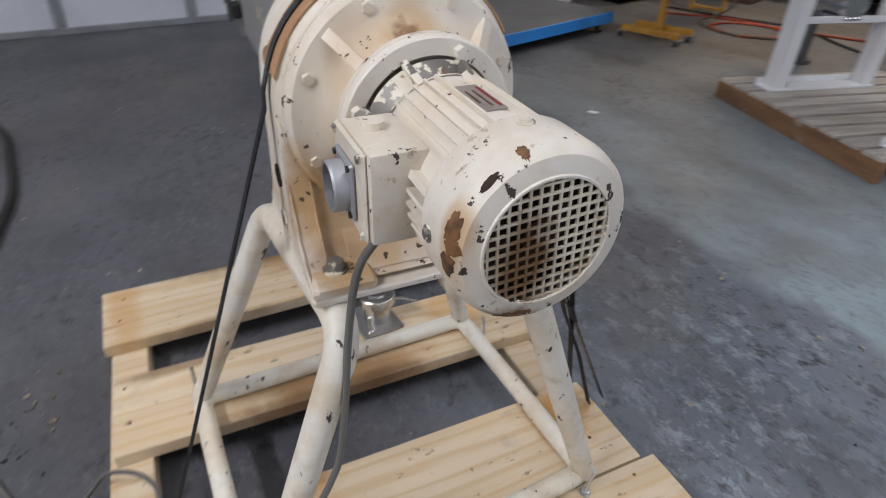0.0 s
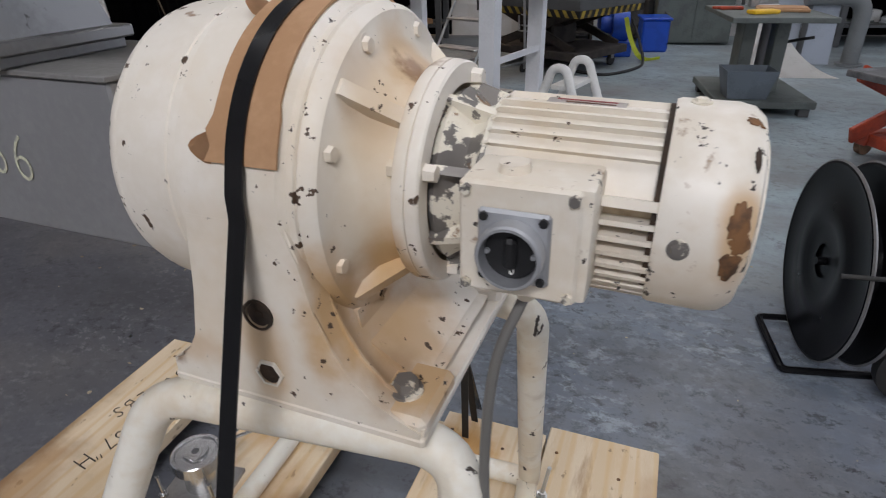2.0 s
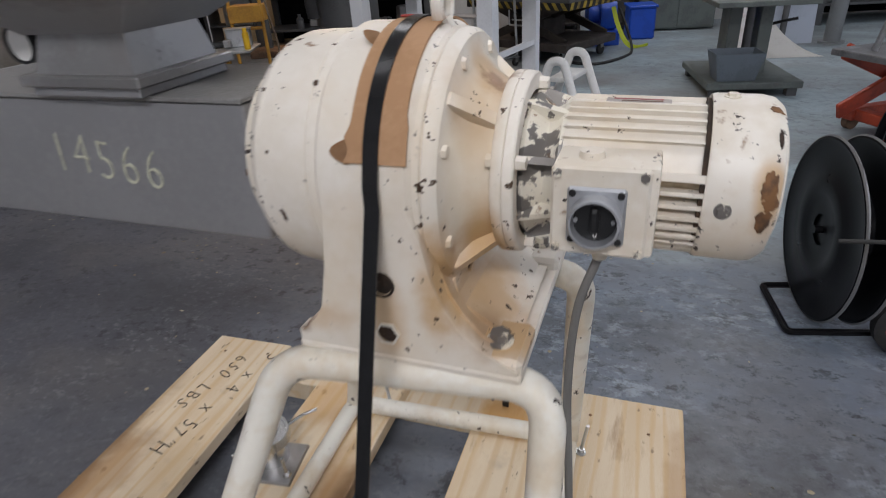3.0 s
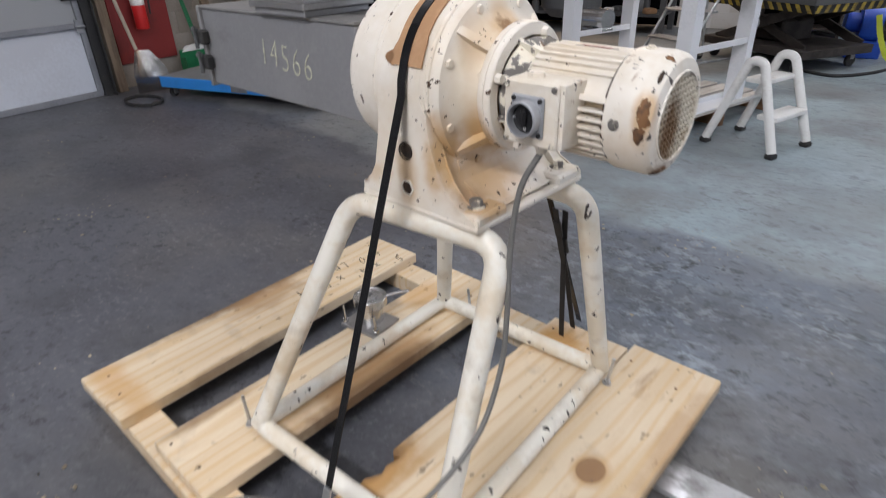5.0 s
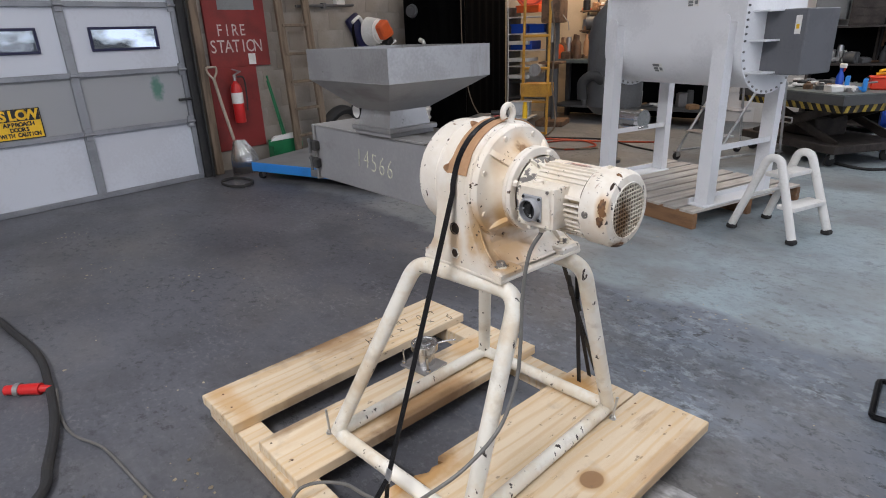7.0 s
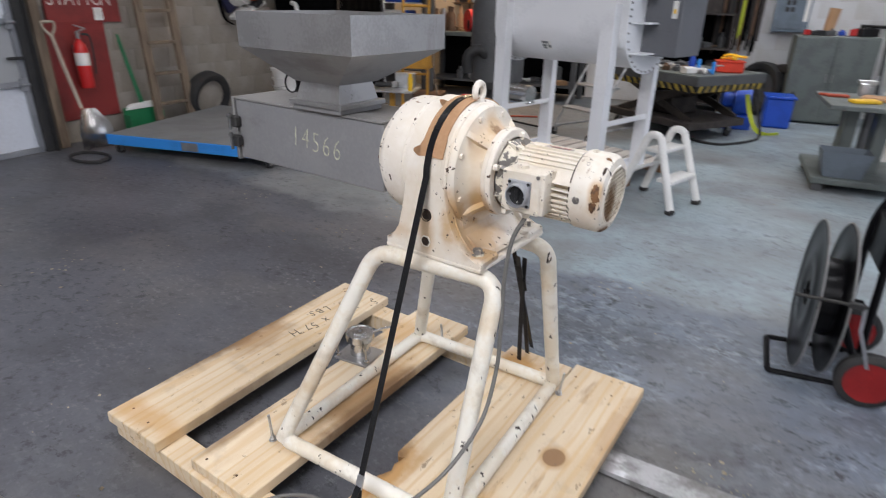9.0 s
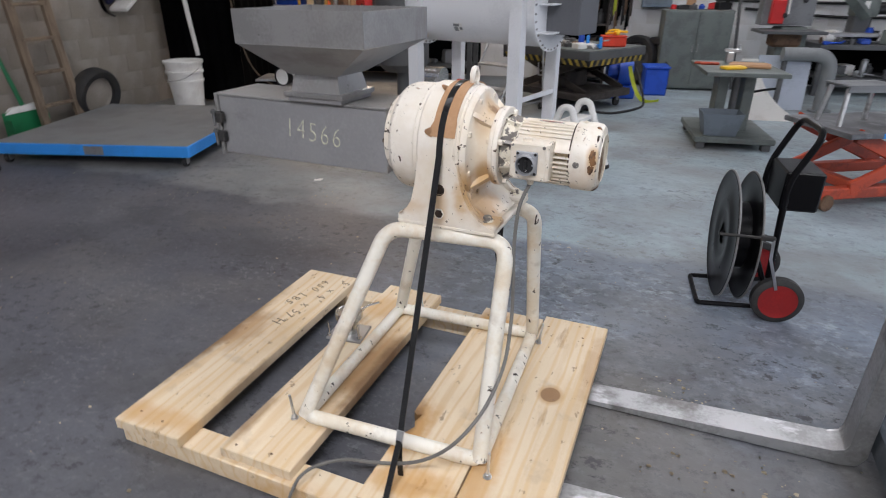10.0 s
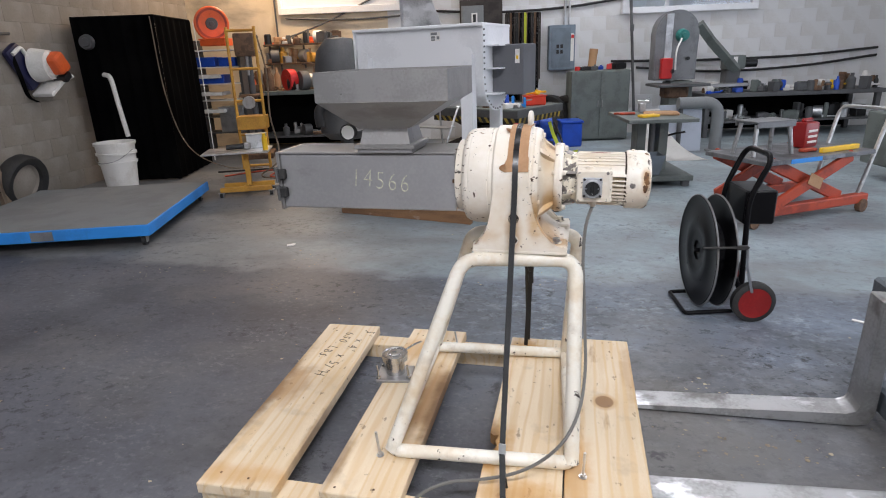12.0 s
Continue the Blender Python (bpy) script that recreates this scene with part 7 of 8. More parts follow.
solid("black_wall_board", B([(box, (0, -0.02, 1.90), (0.66, 0.03, 0.42), 0.004), (box, (0.1, -0.04, 1.92), (0.36, 0.01, 0.30), 0.003)]), DARK_IRON, "black board fixed high on the wall", "board", BLD @ pose(0.46, BACK_Y - 0.0155, 0))
shelf_t = thing("parts_shelf", "dark shelf unit crowded with parts under the enclosure", "shelf", BLD @ pose(0.62, 7.62, 0))
for x in (-0.42, 0.42):
    part("side_panel", B([(box, (x, 0, 0.62), (0.03, 0.42, 1.24), 0.003)]), DARK_IRON, shelf_t)
for z in (0.10, 0.46, 0.80, 1.225):
    part("shelf", B([(box, (0, 0, z), (0.81, 0.42, 0.022), 0.002)]), DARK_IRON, shelf_t)
# black sheet between the shelves and the white wall
part("dark_backing", B([(box, (0, 0.205, 0.64), (0.81, 0.01, 1.15))]), BLACK_CLOTH, shelf_t)
# black box added to fill a dark area of black clutter
solid("dark_filler_box", B([(box, (0, 0, 0.225), (0.34, 0.34, 0.45), 0.006)] + [(box, (0, -0.173, 0.06 + 0.085 * k), (0.30, 0.008, 0.074), 0.002) for k in range(5)]), DARK_IRON, "black box with drawer lines filling the dark space on the parts shelf", "cabinet", BLD @ pose(0.70, 7.66, 1.2365))
for z, seed in ((0.471, 61), (0.811, 62)):
    clutter(BLD @ pose(0.62, 7.56, z + 0.0005), 0.74, 0.2, seed, 13, [DARK_GREY, BLACK, STEEL, BROWN, WHITE_PLASTIC, DARK_GREY, GALV, BLACK], "on the dark parts shelf", 0.22)
solid("steel_angle_bar", B([(tube, [(0, 0, 0), (-0.12, 0.35, 2.4)], 0.022, 6), (box, (-0.08, 0.22, 1.6), (0.05, 0.05, 0.10), 0.004)]), DARK_GREY, "dark steel bar leaning on the wall", "bar", BLD @ pose(2.78, 7.3, 0))
for k, (x0, x1, z, sag) in enumerate(((2.5, 6.6, 1.13, 0.03), (2.9, 6.6, 1.02, 0.10), (-0.4, 2.6, 1.98, 0.06))):
    pts = smooth_path([(x0, 0, z), (x0 + 0.35 * (x1 - x0), 0, z - sag), (x0 + 0.7 * (x1 - x0), 0, z - sag * 0.6), (x1, 0, z + 0.06)])
    solid("wall_cable", B([(tube, pts, 0.018, 8)]), RUBBER, "black cable along the white wall", "cable", BLD @ pose(0, BACK_Y - 0.03, 0))
win = thing("window_1", "white framed high window in the block wall", "window", BLD @ pose(3.65, BACK_Y, 0), kind="structure")
part("window_frame", B([(box, (0, -0.04, 1.86), (2.05, 0.08, 0.09), 0.006), (box, (0, -0.04, 2.75), (2.05, 0.08, 0.09), 0.006), (box, (-0.98, -0.04, 2.3), (0.09, 0.08, 0.80), 0.006), (box, (0.98, -0.04, 2.3), (0.09, 0.08, 0.80), 0.006), (box, (-0.35, -0.04, 2.3), (0.05, 0.06, 0.80), 0.004)]), WHITE, win)
part("pane", B([(box, (0, -0.02, 2.3), (1.88, 0.01, 0.80))]), GLASS, win)

# ---- work table on its pedestal ----
DT = pose(0.95, 4.12, 0, 0, 0, 10)
dt = thing("pedestal_table", "grey-green pedestal work table on a square base", "table", DT)
part("table_top", B([(box, (0.32, 0.42, 0.645), (0.66, 0.88, 0.035), 0.004)]), MACHINE_GREEN, dt)
for x in (0.21, 0.43):
    part("column", B([(box, (x, 0.42, 0.36), (0.09, 0.22, 0.54), 0.006)]), MACHINE_GREEN, dt)
part("jack_screw", B([(cyl, (0.32, 0.34, 0.1), (0.32, 0.34, 0.625), 0.03)]), DARK_GREY, dt)
part("base", B([(box, (0.32, 0.42, 0.085), (0.66, 0.86, 0.05), 0.006)]), MACHINE_GREEN, dt)
for x in (0.05, 0.59):
    for y in (0.05, 0.78):
        part("foot", B([(box, (x, y, 0.03), (0.07, 0.07, 0.06), 0.004)]), DARK_GREY, dt)
part("crank_handle", B([(tube, [(0.47, 0.42, 0.44), (0.56, 0.38, 0.47), (0.66, 0.36, 0.49)], 0.011, 8)]), BLACK, dt)
gb = bmesh.new()
frustum(gb, (0, 0, 0.002), (0.13, 0.10), (0, 0, 0.20), (0.17, 0.13), 0.006)
box(gb, (0, 0, 0.008), (0.25, 0.19, 0.012))
solid("grey_bin", gb, shader("grey_blue_plastic", (0.14, 0.17, 0.20), 0.5), "grey plastic bin on the table base", "bin", DT @ pose(0.20, 0.14, 0.1105))
solid("work_gloves", B([(box, (0, 0, 0.014), (0.20, 0.10, 0.026), 0.012, None, 2), (box, (0.06, 0.06, 0.012), (0.12, 0.05, 0.022), 0.01, None, 2)]), SIGN_YELLOW, "yellow work gloves on the table", "gloves", DT @ pose(0.24, 0.22, 0.663, 0, 0, 20))
solid("clip_board", B([(box, (0, 0, 0.012), (0.34, 0.24, 0.02), 0.004), (box, (0, 0.01, 0.024), (0.30, 0.2, 0.006), 0.001)]), CARD, "tan board with papers on the table", "board", DT @ pose(0.42, 0.42, 0.663, 0, 0, -14))
solid("red_pliers", B([(box, (0, 0, 0.012), (0.16, 0.05, 0.022), 0.006), (box, (-0.08, 0.03, 0.012), (0.10, 0.03, 0.02), 0.006)]), LIFT_ORANGE, "red-handled tool on the table", "tool", DT @ pose(0.10, 0.50, 0.663))
solid("steel_fixture", B([(box, (0, 0, 0.05), (0.06, 0.08, 0.10), 0.005), (box, (0.02, 0, 0.11), (0.14, 0.05, 0.03), 0.004), (cyl, (0.07, 0, 0.09), (0.07, 0, 0.16), 0.012)]), GALV, "pale steel clamp fixture on the table", "fixture", DT @ pose(0.30, 0.70, 0.663))

# ---- band saw with dust arm, sheet metal, bench ----
saw = thing("band_saw", "grey upright band saw with arched wheel case and red guard", "band saw", BLD @ pose(3.18, 6.95, 0))
SAW_GREY = shader("saw_grey_paint", (0.20, 0.205, 0.21), 0.35, 0.3, (0.12, 0.12, 0.125), 4, 0.5, 60, 0.1)
part("column", B([(box, (0.10, 0.12, 0.42), (0.34, 0.34, 0.84), 0.02)]), MACHINE_GREEN, saw)
arch = [(-0.30, 0.86), (0.30, 0.86), (0.30, 1.50)] + [(0.30 * math.cos(radians(180 * k / 16)), 1.50 + 0.30 * math.sin(radians(180 * k / 16))) for k in range(1, 16)] + [(-0.30, 1.50)]
bm = B([(prism, arch, 0.24, Matrix.Translation((0, -0.02, 0)))])
bmesh.ops.bevel(bm, geom=[e for e in bm.edges if abs(e.verts[0].co.y - e.verts[1].co.y) < 1e-6], offset=0.015, segments=2, affect="EDGES")
part("wheel_case", bm, SAW_GREY, saw, "arched grey wheel case")
# bright strip standing in for light reflected on the wheel case
part("case_glint", B([(box, (-0.12, -0.024, 1.36), (0.10, 0.012, 0.78), 0.003)]), GALV, saw, "bright strip painted for the reflection on the case")
part("guard", B([(box, (-0.14, -0.06, 1.02), (0.16, 0.08, 0.28), 0.01)]), RED, saw, "red blade guard")
part("motor_housing", B([(cyl, (0.06, -0.12, 1.46), (0.06, -0.02, 1.46), 0.07, 0.09), (cyl, (0.06, -0.15, 1.46), (0.06, -0.12, 1.46), 0.035, 0.04)]), shader("teal_paint", (0.03, 0.20, 0.18), 0.5), saw, "teal motor housing")
part("cord", B([(tube, smooth_path([(0.02, -0.14, 1.42), (-0.06, -0.2, 1.25), (-0.05, -0.18, 1.0)]), 0.012, 6)]), WHITE_PLASTIC, saw)
part("knob", B([(cyl, (-0.06, -0.10, 0.98), (-0.06, -0.04, 0.98), 0.03, 0.03), (cyl, (0.16, -0.06, 1.15), (0.16, -0.02, 1.15), 0.025, 0.025)]), BLACK, saw)
part("saw_table", B([(box, (0.0, -0.16, 0.80), (0.72, 0.56, 0.035), 0.005)]), DARK_GREY, saw)
part("trunnion", B([(box, (0.0, -0.06, 0.70), (0.34, 0.26, 0.17), 0.03)]), BROWN, saw)
part("dust_arm", B([(tube, [(0.30, 0.02, 1.60), (0.52, 0.07, 1.36), (0.95, 0.15, 0.96)], 0.075, 4)]), MACHINE_GREEN, saw, "sloping square arm")
hook = thing("bent_steel_arm", "thick bent grey steel arm standing on the floor", "steel arm", BLD @ pose(3.0, 5.9, 0))
part("arm", B([(tube, fillet([(-0.10, 0, 0.62), (0.42, 0, 0.62), (0.42, 0, 0.02)], 0.2, 10), 0.075, 14)]), GREY_PAINT, hook)
part("foot", B([(cyl, (0.42, 0, 0), (0.42, 0, 0.02), 0.12, 0.12, 24)]), GREY_PAINT, hook)
part("prop", B([(cyl, (-0.06, 0, 0), (-0.06, 0, 0.56), 0.03, 0.03, 12)]), DARK_GREY, hook)
sheet = thing("sheet_metal_hood", "pale bent sheet metal piece standing on the floor", "sheet metal", BLD @ pose(2.30, 5.22, 0))
bm = bmesh.new()
rows = []
for k in range(13):
    v = k / 12
    left, right = 0.18 * v, 0.36 + 0.42 * (1 - v) ** 2
    rows.append([bm.verts.new((left + (right - left) * q / 4, 0.66 * v, 0.004 + 0.56 * v ** 1.4)) for q in range(5)])
for a, b in zip(rows, rows[1:]):
    for q in range(4):
        bm.faces.new((a[q], a[q + 1], b[q + 1], b[q]))
bmesh.ops.solidify(bm, geom=bm.faces[:], thickness=-0.004)
part("curved_plate", bm, WHITE_PLASTIC, sheet)
part("flat_plate", B([(box, (0.66, 0.72, 0.30), (0.56, 0.008, 0.60), 0.002, Matrix.Rotation(radians(-6), 4, "X"))]), shader("pale_blue_sheet", (0.45, 0.49, 0.56), 0.4, 0.2, (0.34, 0.37, 0.42), 3), sheet)
workbench("workbench", BLD @ pose(4.95, 7.35, 0), 2.6, 0.75, 0.64, "long dark workbench under the white wall", DARK_GREY)
clutter(BLD @ pose(4.95, 7.2, 0.64), 2.5, 0.45, 41, 44, [BLUE_PLASTIC, DARK_GREY, STEEL, DARK_GREY, WHITE_PLASTIC, BROWN, BLACK, MACHINE_GREEN, DARK_GREY, GALV, SIGN_YELLOW], "on the long bench", 0.24)
clutter(BLD @ pose(4.95, 7.2, 0.236), 2.2, 0.3, 42, 26, [DARK_GREY, DARK_GREY, GALV, WHITE_PLASTIC, BLACK, MACHINE_GREEN], "under the long bench", 0.24)
grinder = thing("milling_head", "dark bench machine with a round motor", "machine", BLD @ pose(4.2, 7.45, 0.64))
part("column", B([(box, (0, 0, 0.18), (0.22, 0.2, 0.36), 0.02)]), DARK_GREY, grinder)
part("head", B([(box, (0, -0.05, 0.42), (0.28, 0.24, 0.20), 0.03, None, 2)]), MACHINE_GREEN, grinder)
part("motor", B([(cyl, (0.14, -0.05, 0.40), (0.34, -0.05, 0.40), 0.06)]), BLACK, grinder)
part("plate", B([(box, (-0.02, -0.172, 0.44), (0.06, 0.006, 0.12))]), WHITE_PLASTIC, grinder)
part("table", B([(box, (-0.1, -0.12, 0.10), (0.6, 0.22, 0.05), 0.005)]), STEEL, grinder)

# ---- orange scissor lift with a small grey stool ----
SL = pose(1.765, 2.78, 0, 0, 0, 32) @ Matrix.Diagonal((0.89, 1.08, 1.07, 1))
DECK_STEEL = shader("scuffed_deck", (0.17, 0.17, 0.175), 0.42, 0.4, (0.09, 0.09, 0.095), 5, 0.6, 90, 0.1)
patches(DECK_STEEL, (0.36, 0.37, 0.39), 4, 0.52, 0.66, 0.35, top=0.7)
sl = thing("scissor_lift", "orange-red scissor lift cart with steel deck", "lift cart", SL)
part("deck", B([(box, (0.64, 0.25, 0.456), (1.23, 0.56, 0.032), 0.004)]), DECK_STEEL, sl, "worn steel deck plate")
part("deck_tape", B([(box, (0.45, -0.032, 0.456), (0.34, 0.004, 0.03))]), BLUE, sl, "strip of blue tape")
for y in (0.03, 0.53):
    for s in (-1, 1):
        part("scissor_arm", B([(box, (0.60, y + 0.022 * s, 0.285), (0.92, 0.03, 0.085), 0.006, Matrix.Rotation(radians(20 * s), 4, "Y"))]), LIFT_ORANGE, sl)
    part("base_beam", B([(box, (0.62 if y < 0.1 else 0.80, y, 0.10), (1.40 if y < 0.1 else 1.04, 0.07, 0.07), 0.008)]), LIFT_ORANGE, sl)
part("cross_beam", B([(box, (0.34, 0.28, 0.10), (0.08, 0.44, 0.06), 0.006)]), LIFT_ORANGE, sl)
part("paper_tag", B([(box, (0.62, -0.012, 0.29), (0.16, 0.003, 0.08), 0, Matrix.Rotation(radians(20), 4, "Y"))]), CARD, sl)
part("push_handle", B([(tube, fillet([(1.26, 0.05, 0.12), (1.50, 0.05, 0.74), (1.50, 0.44, 0.74), (1.30, 0.44, 0.12)], 0.08, 6), 0.016, 10)]), GALV, sl, "bare steel push handle")
for x, y in ((0.0, 0.0), (1.25, 0.0), (0.36, 0.56), (1.25, 0.56)):
    part("wheel", B([(cyl, (x, y - 0.02, 0.05), (x, y + 0.02, 0.05), 0.05, 0.05, 20)]), BROWN, sl)
st2 = thing("small_stool", "small grey metal stool on the lift deck", "stool", SL @ pose(0.32, 0.25, 0.4725, 0, 0, -6) @ Matrix.Diagonal((0.95, 0.95, 0.86, 1)))
part("seat", B([(box, (0, 0, 0.275), (0.42, 0.24, 0.012), 0.004), (box, (0, -0.112, 0.255), (0.40, 0.012, 0.05), 0.003), (box, (0, 0.112, 0.255), (0.40, 0.012, 0.05), 0.003)]), SAW_GREY, st2)
for x in (-1, 1):
    for y in (-1, 1):
        part("leg", B([(tube, [(x * 0.17, y * 0.08, 0.255), (x * 0.20, y * 0.11, 0.0)], 0.017, 8)]), GALV, st2)
case = thing("red_battery_case", "red ribbed case with pale grilles on the lift deck", "case", SL @ pose(0.88, 0.30, 0.473, 0, 0, 8))
part("shell", B([(box, (0, 0, 0.095), (0.20, 0.11, 0.19), 0.025, None, 2), (box, (0, 0, 0.20), (0.12, 0.04, 0.03), 0.01)]), DARK_RED, case)
for z in (0.045, 0.085, 0.125):
    part("grille", B([(box, (0, -0.056, z), (0.13, 0.008, 0.018), 0.003)]), WHITE_PLASTIC, case, "pale grille bar")
solid("spirit_level", B([(box, (0, 0, 0.018), (0.46, 0.03, 0.036), 0.004)]), SIGN_YELLOW, "yellow spirit level on the lift deck", "level", SL @ pose(0.95, 0.06, 0.473, 0, 0, 2))
solid("red_pliers", B([(box, (0, 0, 0.012), (0.16, 0.05, 0.022), 0.006)]), LIFT_ORANGE, "red-handled tool on the lift deck", "tool", SL @ pose(0.70, 0.14, 0.473))
bigcart = thing("steel_cart", "grey-green steel cart with tubular handle", "cart", pose(3.42, 4.25, 0, 0, 0, 14))
part("body", B([(box, (0.45, 0.3, 0.40), (0.95, 0.6, 0.5), 0.01)]), MACHINE_GREEN, bigcart)
part("handle", B([(tube, fillet([(-0.02, 0.0, 0.35), (0.1, 0.0, 0.72), (0.9, 0.0, 0.74), (0.92, 0.0, 0.5)], 0.06, 6), 0.016, 10)]), GALV, bigcart)
for x in (0.1, 0.8):
    caster(bigcart, x, 0.1, 0.06, 0.15)

# ---- hose reel dolly ----
RD = pose(1.170, 1.31, 0, 0, 0, 8)
rd = thing("reel_dolly", "black banding reel dolly with red wheels", "dolly", RD)
for x in (-0.080, 0.010):
    prof_r = [(x - 0.004, 0.05), (x - 0.004, 0.10), (x - 0.010, 0.115), (x - 0.010, 0.16), (x - 0.004, 0.175), (x - 0.004, 0.265), (x - 0.008, 0.28), (x - 0.004, 0.29), (x + 0.002, 0.285), (x + 0.004, 0.265), (x + 0.004, 0.05)]
    part("reel_disc", B([(lathe, prof_r, 72, Matrix.Translation((0, 0, 0.31)))]), BLACK_ENAMEL, rd)
    part("disc_rim", B([(lathe, [(x - 0.0075, 0.2865), (x - 0.004, 0.2915), (x + 0.001, 0.2895), (x - 0.004, 0.2885), (x - 0.0075, 0.2865)], 72, Matrix.Translation((0, 0, 0.31)))]), STEEL, rd, "worn bright rim edge")
part("core", B([(lathe, [(-0.076, 0), (-0.076, 0.15), (0.006, 0.15), (0.006, 0)], 40, Matrix.Translation((0, 0, 0.31)))]), BLACK_ENAMEL, rd, "wound steel banding")
part("axle", B([(cyl, (-0.10, 0, 0.31), (0.10, 0, 0.31), 0.012)]), BLACK_ENAMEL, rd)
part("cross_rod", B([(cyl, (-0.16, -0.283, 0.415), (0.05, -0.283, 0.415), 0.0062), (box, (0.02, -0.283, 0.415), (0.05, 0.02, 0.02), 0.003)]), RUBBER, rd, "dull dark banding rod")
part("foot_frame", B([(tube, fillet([(0.12, -0.14, 0.03), (-0.16, -0.14, 0.015), (-0.16, 0.14, 0.015), (0.12, 0.14, 0.03)], 0.02, 4), 0.011, 8)]), BLACK_ENAMEL, rd)
for y in (-0.145, 0.145):
    part("side_bar", B([(tube, [(0.13, y, 0.06), (0.02, y, 0.31)], 0.012, 8)]), BLACK_ENAMEL, rd)
pts = fillet([(0.12, -0.10, 0.10), (0.10, -0.10, 0.60), (0.19, -0.10, 0.81), (0.17, 0.16, 0.82), (0.08, 0.16, 0.60), (0.10, 0.16, 0.10)], 0.07, 6)
part("push_handle", B([(tube, pts, 0.014, 10)]), BLACK_ENAMEL, rd)
part("tool_box", B([(box, (0.165, 0.03, 0.555), (0.15, 0.24, 0.17), 0.008)]), BLACK_ENAMEL, rd)
for y in (-0.20, 0.20):
    w = part("wheel", B([(lathe, [(-0.025, 0.078), (-0.025, 0.088), (-0.015, 0.104), (0.015, 0.104), (0.025, 0.088), (0.025, 0.078)], 36, Matrix.Translation((0.14, y, 0.104)) @ Matrix.Rotation(radians(90), 4, "Z"))]), RUBBER, rd, "black rubber wheel")
    part("rim", B([(lathe, [(-0.018, 0), (-0.018, 0.083), (0.0235, 0.083), (0.018, 0.05), (0.026, 0.02), (0.026, 0)], 32, Matrix.Translation((0.14, y, 0.104)) @ Matrix.Rotation(radians(-90), 4, "Z"))]), DARK_RED, w, "red wheel rim")
part("band_tail", B([(tube, [(0.045, -0.285, 0.42), (0.055, -0.275, 0.32), (0.10, -0.235, 0.215), (0.12, -0.225, 0.16)], 0, 4, False, (0.012, 0.002))]), GALV, rd, "loose end of bright banding")

# ---- pallet forks ----
FORK_STEEL = shader("worn_fork_steel", (0.46, 0.465, 0.47), 0.42, 0.75, (0.30, 0.30, 0.295), 6, 0.6, 90, 0.12)
# pale patches: shiny scuffs and painted white reflections on the blades
patches(FORK_STEEL, (0.74, 0.75, 0.77), 4, 0.55, 0.60, 0.25, top=0.8, stretch=(0.8, 1.4, 1))
patches(FORK_STEEL, (0.17, 0.16, 0.15), 6, 0.56, 0.68, 0.7, top=0.7, offset=4.0)
CARRIAGE = shader("carriage_blue_grey", (0.11, 0.13, 0.15), 0.5, 0, (0.07, 0.08, 0.09), 6, 0.5, 70, 0.1)
forks = thing("pallet_forks", "bright worn steel fork blades on a grey carriage", "forks", pose(0, 0, 0, 0, 0, 1.0))
for y in (0.285, -0.215):
    bm = bmesh.new()
    prism(bm, [(0.60, 0.004), (1.465, 0.004), (1.505, 0.012), (1.525, 0.05), (1.525, 0.49), (1.475, 0.49), (1.475, 0.085), (1.465, 0.062), (1.435, 0.05), (0.60, 0.022)], 0.10, Matrix.Translation((0, y - 0.05, 0)))
    bmesh.ops.bevel(bm, geom=bm.edges[:], offset=0.004, segments=1, affect="EDGES")
    part("fork_blade", bm, FORK_STEEL, forks)
for z, h in ((0.10, 0.10), (0.46, 0.08)):
    part("carriage_bar", B([(box, (1.56, 0.03, z), (0.045, 0.86, h), 0.01)]), CARRIAGE, forks)
for y in (-0.36, -0.10, 0.12, 0.37):
    part("carriage_post", B([(box, (1.56, y, 0.285), (0.04, 0.07, 0.27), 0.008)]), CARRIAGE, forks)
for y in (-0.12, 0.14):
    part("mast_plate", B([(box, (1.635, y, 0.32), (0.10, 0.05, 0.62), 0.008)]), CARRIAGE, forks)
part("load_chain", B([(tube, [(1.56, 0.30, 0.50), (1.57, 0.20, 0.44), (1.57, 0.1, 0.42), (1.57, -0.1, 0.45)], 0.010, 6)]), GALV, forks, "bright chain along the carriage")

# ---- cables and litter on the floor ----
pts = smooth_path([(-2.9, -1.35, 0.018), (-2.45, -1.05, 0.018), (-1.98, -0.95, 0.018), (-1.64, -0.905, 0.018), (-1.35, -0.915, 0.018), (-1.02, -0.95, 0.018), (-0.76, -1.015, 0.018), (-0.6, -1.07, 0.018), (-0.4, -1.3, 0.018)])
solid("welding_cable", B([(tube, pts, 0.017, 10)]), RUBBER, "thick black cable lying on the floor", "cable")
plug_t = thing("cable_connector", "red cable connector lying on the floor", "connector", pose(-1.335, -0.985, 0, 0, 0, 50))
part("shell", B([(cyl, (-0.09, 0, 0.025), (0.05, 0, 0.025), 0.02, 0.024), (cyl, (0.05, 0, 0.025), (0.09, 0, 0.025), 0.016, 0.012)]), RED, plug_t)
part("collar", B([(cyl, (-0.05, 0, 0.025), (-0.03, 0, 0.025), 0.027)]), STEEL, plug_t)

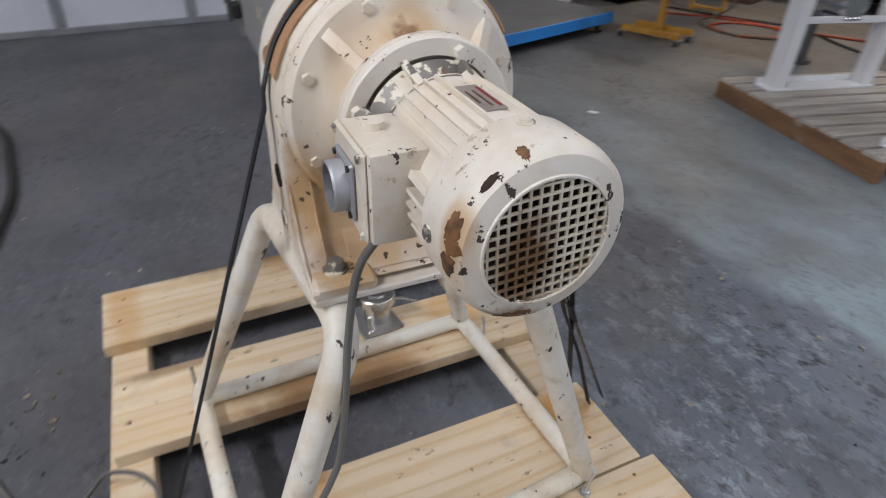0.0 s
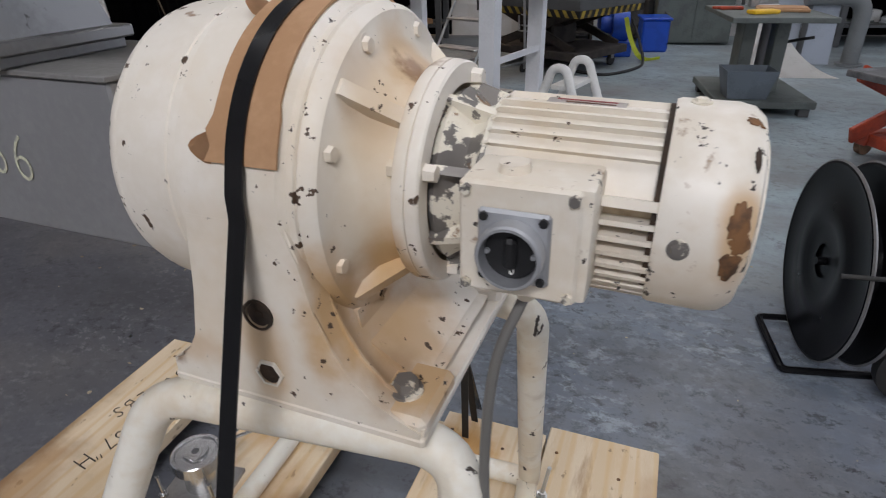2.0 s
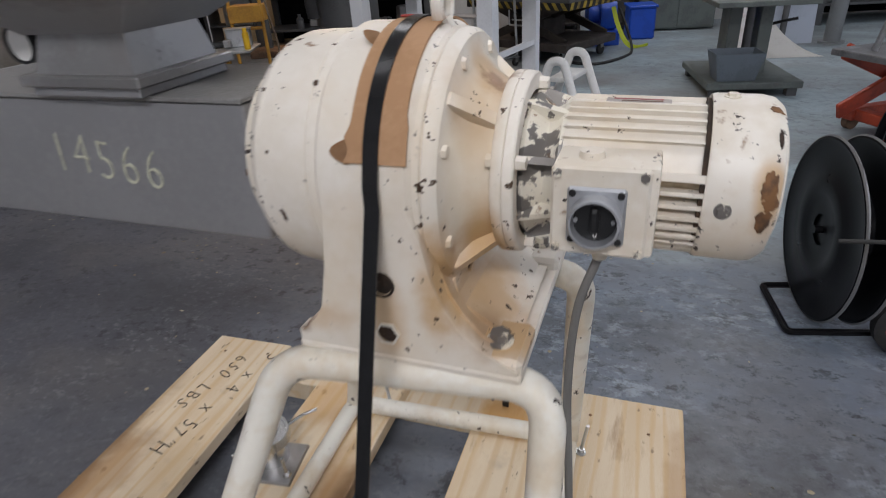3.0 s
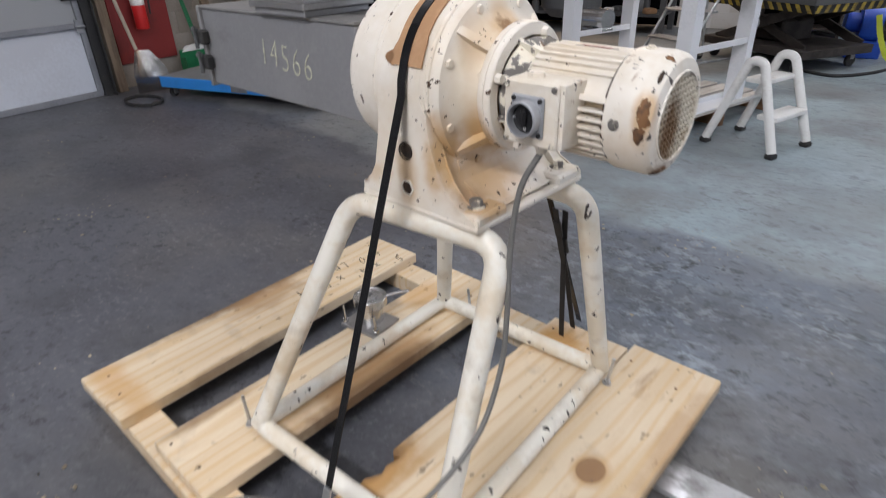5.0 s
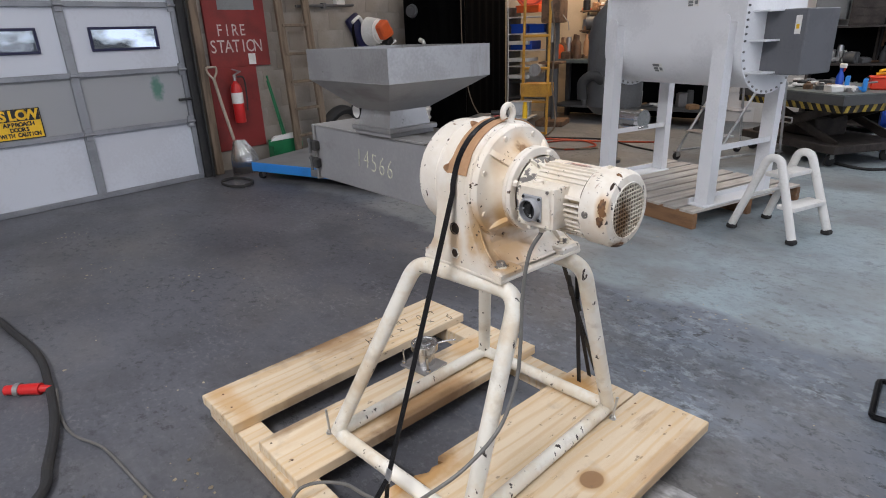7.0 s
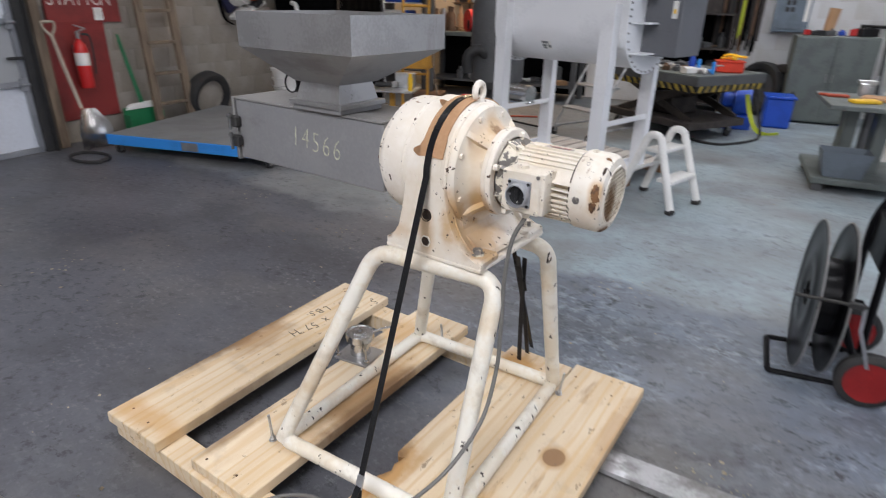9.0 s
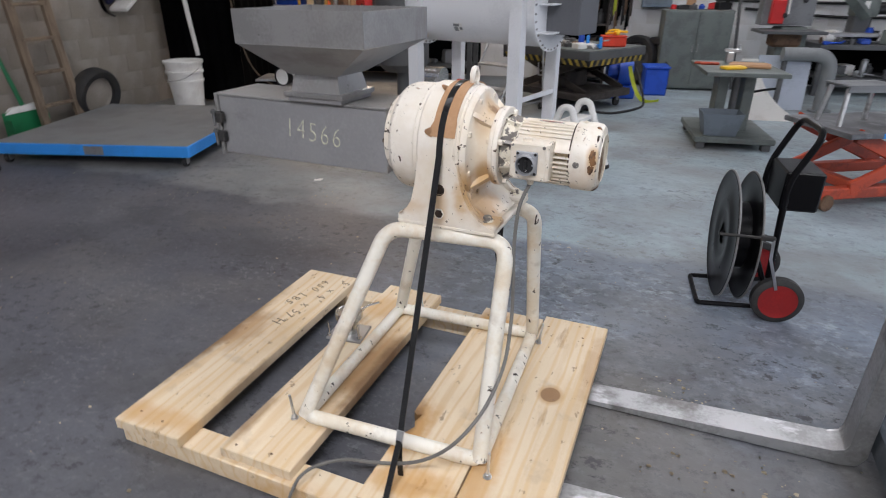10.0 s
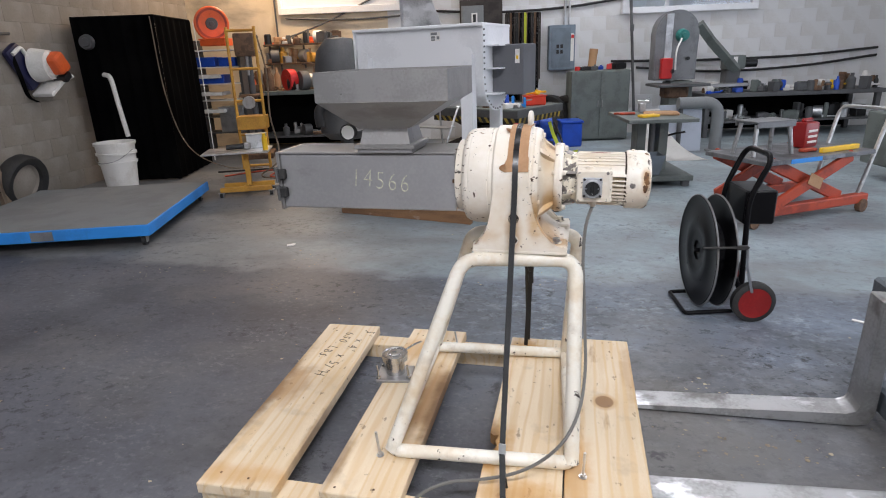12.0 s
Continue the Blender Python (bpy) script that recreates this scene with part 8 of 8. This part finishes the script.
rnd = random.Random(5)
bm = bmesh.new()
heaps = [(rnd.uniform(-3.6, 0.6), rnd.uniform(-1.4, 3.2)) for k in range(26)] + [(1.0, 0.42), (1.15, 0.60), (0.95, 0.08), (1.25, 0.10)]
for k in range(860):
    hx, hy = heaps[k % 30]
    x, y = (rnd.gauss(hx, 0.09), rnd.gauss(hy, 0.08)) if k % 3 else (rnd.gauss(-1.3, 1.6), rnd.gauss(0.6, 1.5))
    if not (-4.4 < x < 2.6 and -1.8 < y < 4.6):
        continue
    if -0.75 < x < 0.75 and -0.65 < y < 0.65:
        continue
    r = rnd.choice((0.003, 0.003, 0.004, 0.004, 0.005, 0.006, 0.008, 0.010))
    n = rnd.randint(4, 6)
    a0 = rnd.random() * 6.3
    st = rnd.uniform(0.4, 1.0)
    vs = [bm.verts.new((x + r * math.cos(a0 + 6.283 * j / n) * (1 if j % 2 else 0.7), y + st * r * math.sin(a0 + 6.283 * j / n), 0.0015 + 0.003 * rnd.random() * (r > 0.006))) for j in range(n)]
    bm.faces.new(vs)
bmesh.ops.solidify(bm, geom=bm.faces[:], thickness=0.001)
solid("floor_litter", bm, shader("pale_litter", (0.52, 0.45, 0.31), 0.8, 0, (0.24, 0.19, 0.13), 1.5, 0.8, 30, 0.1), "small pale chips and crumbs on the floor", "litter", kind="stuff")
solid("paper_scrap", B([(box, (0, 0, 0.004), (0.055, 0.03, 0.006), 0.002), (box, (0.02, 0.008, 0.007), (0.03, 0.02, 0.006), 0.002)]), WHITE_PLASTIC, "crumpled white paper scrap on the floor", "paper", pose(-1.62, 2.02, 0, 0, 0, 20))
solid("paper_scrap", B([(box, (0, 0, 0.004), (0.06, 0.022, 0.006), 0.002)]), WHITE_PLASTIC, "white plastic scrap on the floor", "paper", pose(1.843, 1.187, 0, 0, 0, -30))

# ---- concrete blocks of the walls ----
def block_mesh(name, w, h, material):
    bm = bmesh.new()
    box(bm, (0, 0, 0), (0.012, w, h))
    bmesh.ops.bevel(bm, geom=[e for e in bm.edges if all(v.co.x > 0 for v in e.verts)], offset=0.0016, segments=1, affect="EDGES")
    return finish(name, bm, material)


def lay_blocks(wall, me, rows, y0, y1, z0, place):
    for r in range(rows):
        y = y0 - (0.2 if r % 2 else 0.0)
        while y < y1:
            if y - 0.19 > y0 - 0.21 and y + 0.19 < y1 + 0.01:
                ob = new("block", me)
                ob.parent = wall
                ob.matrix_local = place(y, z0 + 0.2 * r)
            y += 0.4


lay_blocks(wall_west, block_mesh("block", 0.3985, 0.1985, BLOCK_WALL), 16, 1.95, 8.4, 0.1, lambda y, z: pose(WALL_X + 0.002, y, z))
lay_blocks(wall_north, block_mesh("block", 0.3992, 0.1992, BLOCK_WHITE), 14, -0.6, 6.8, 0.1, lambda y, z: pose(y, BACK_Y - 0.002, z, 0, 0, -90))
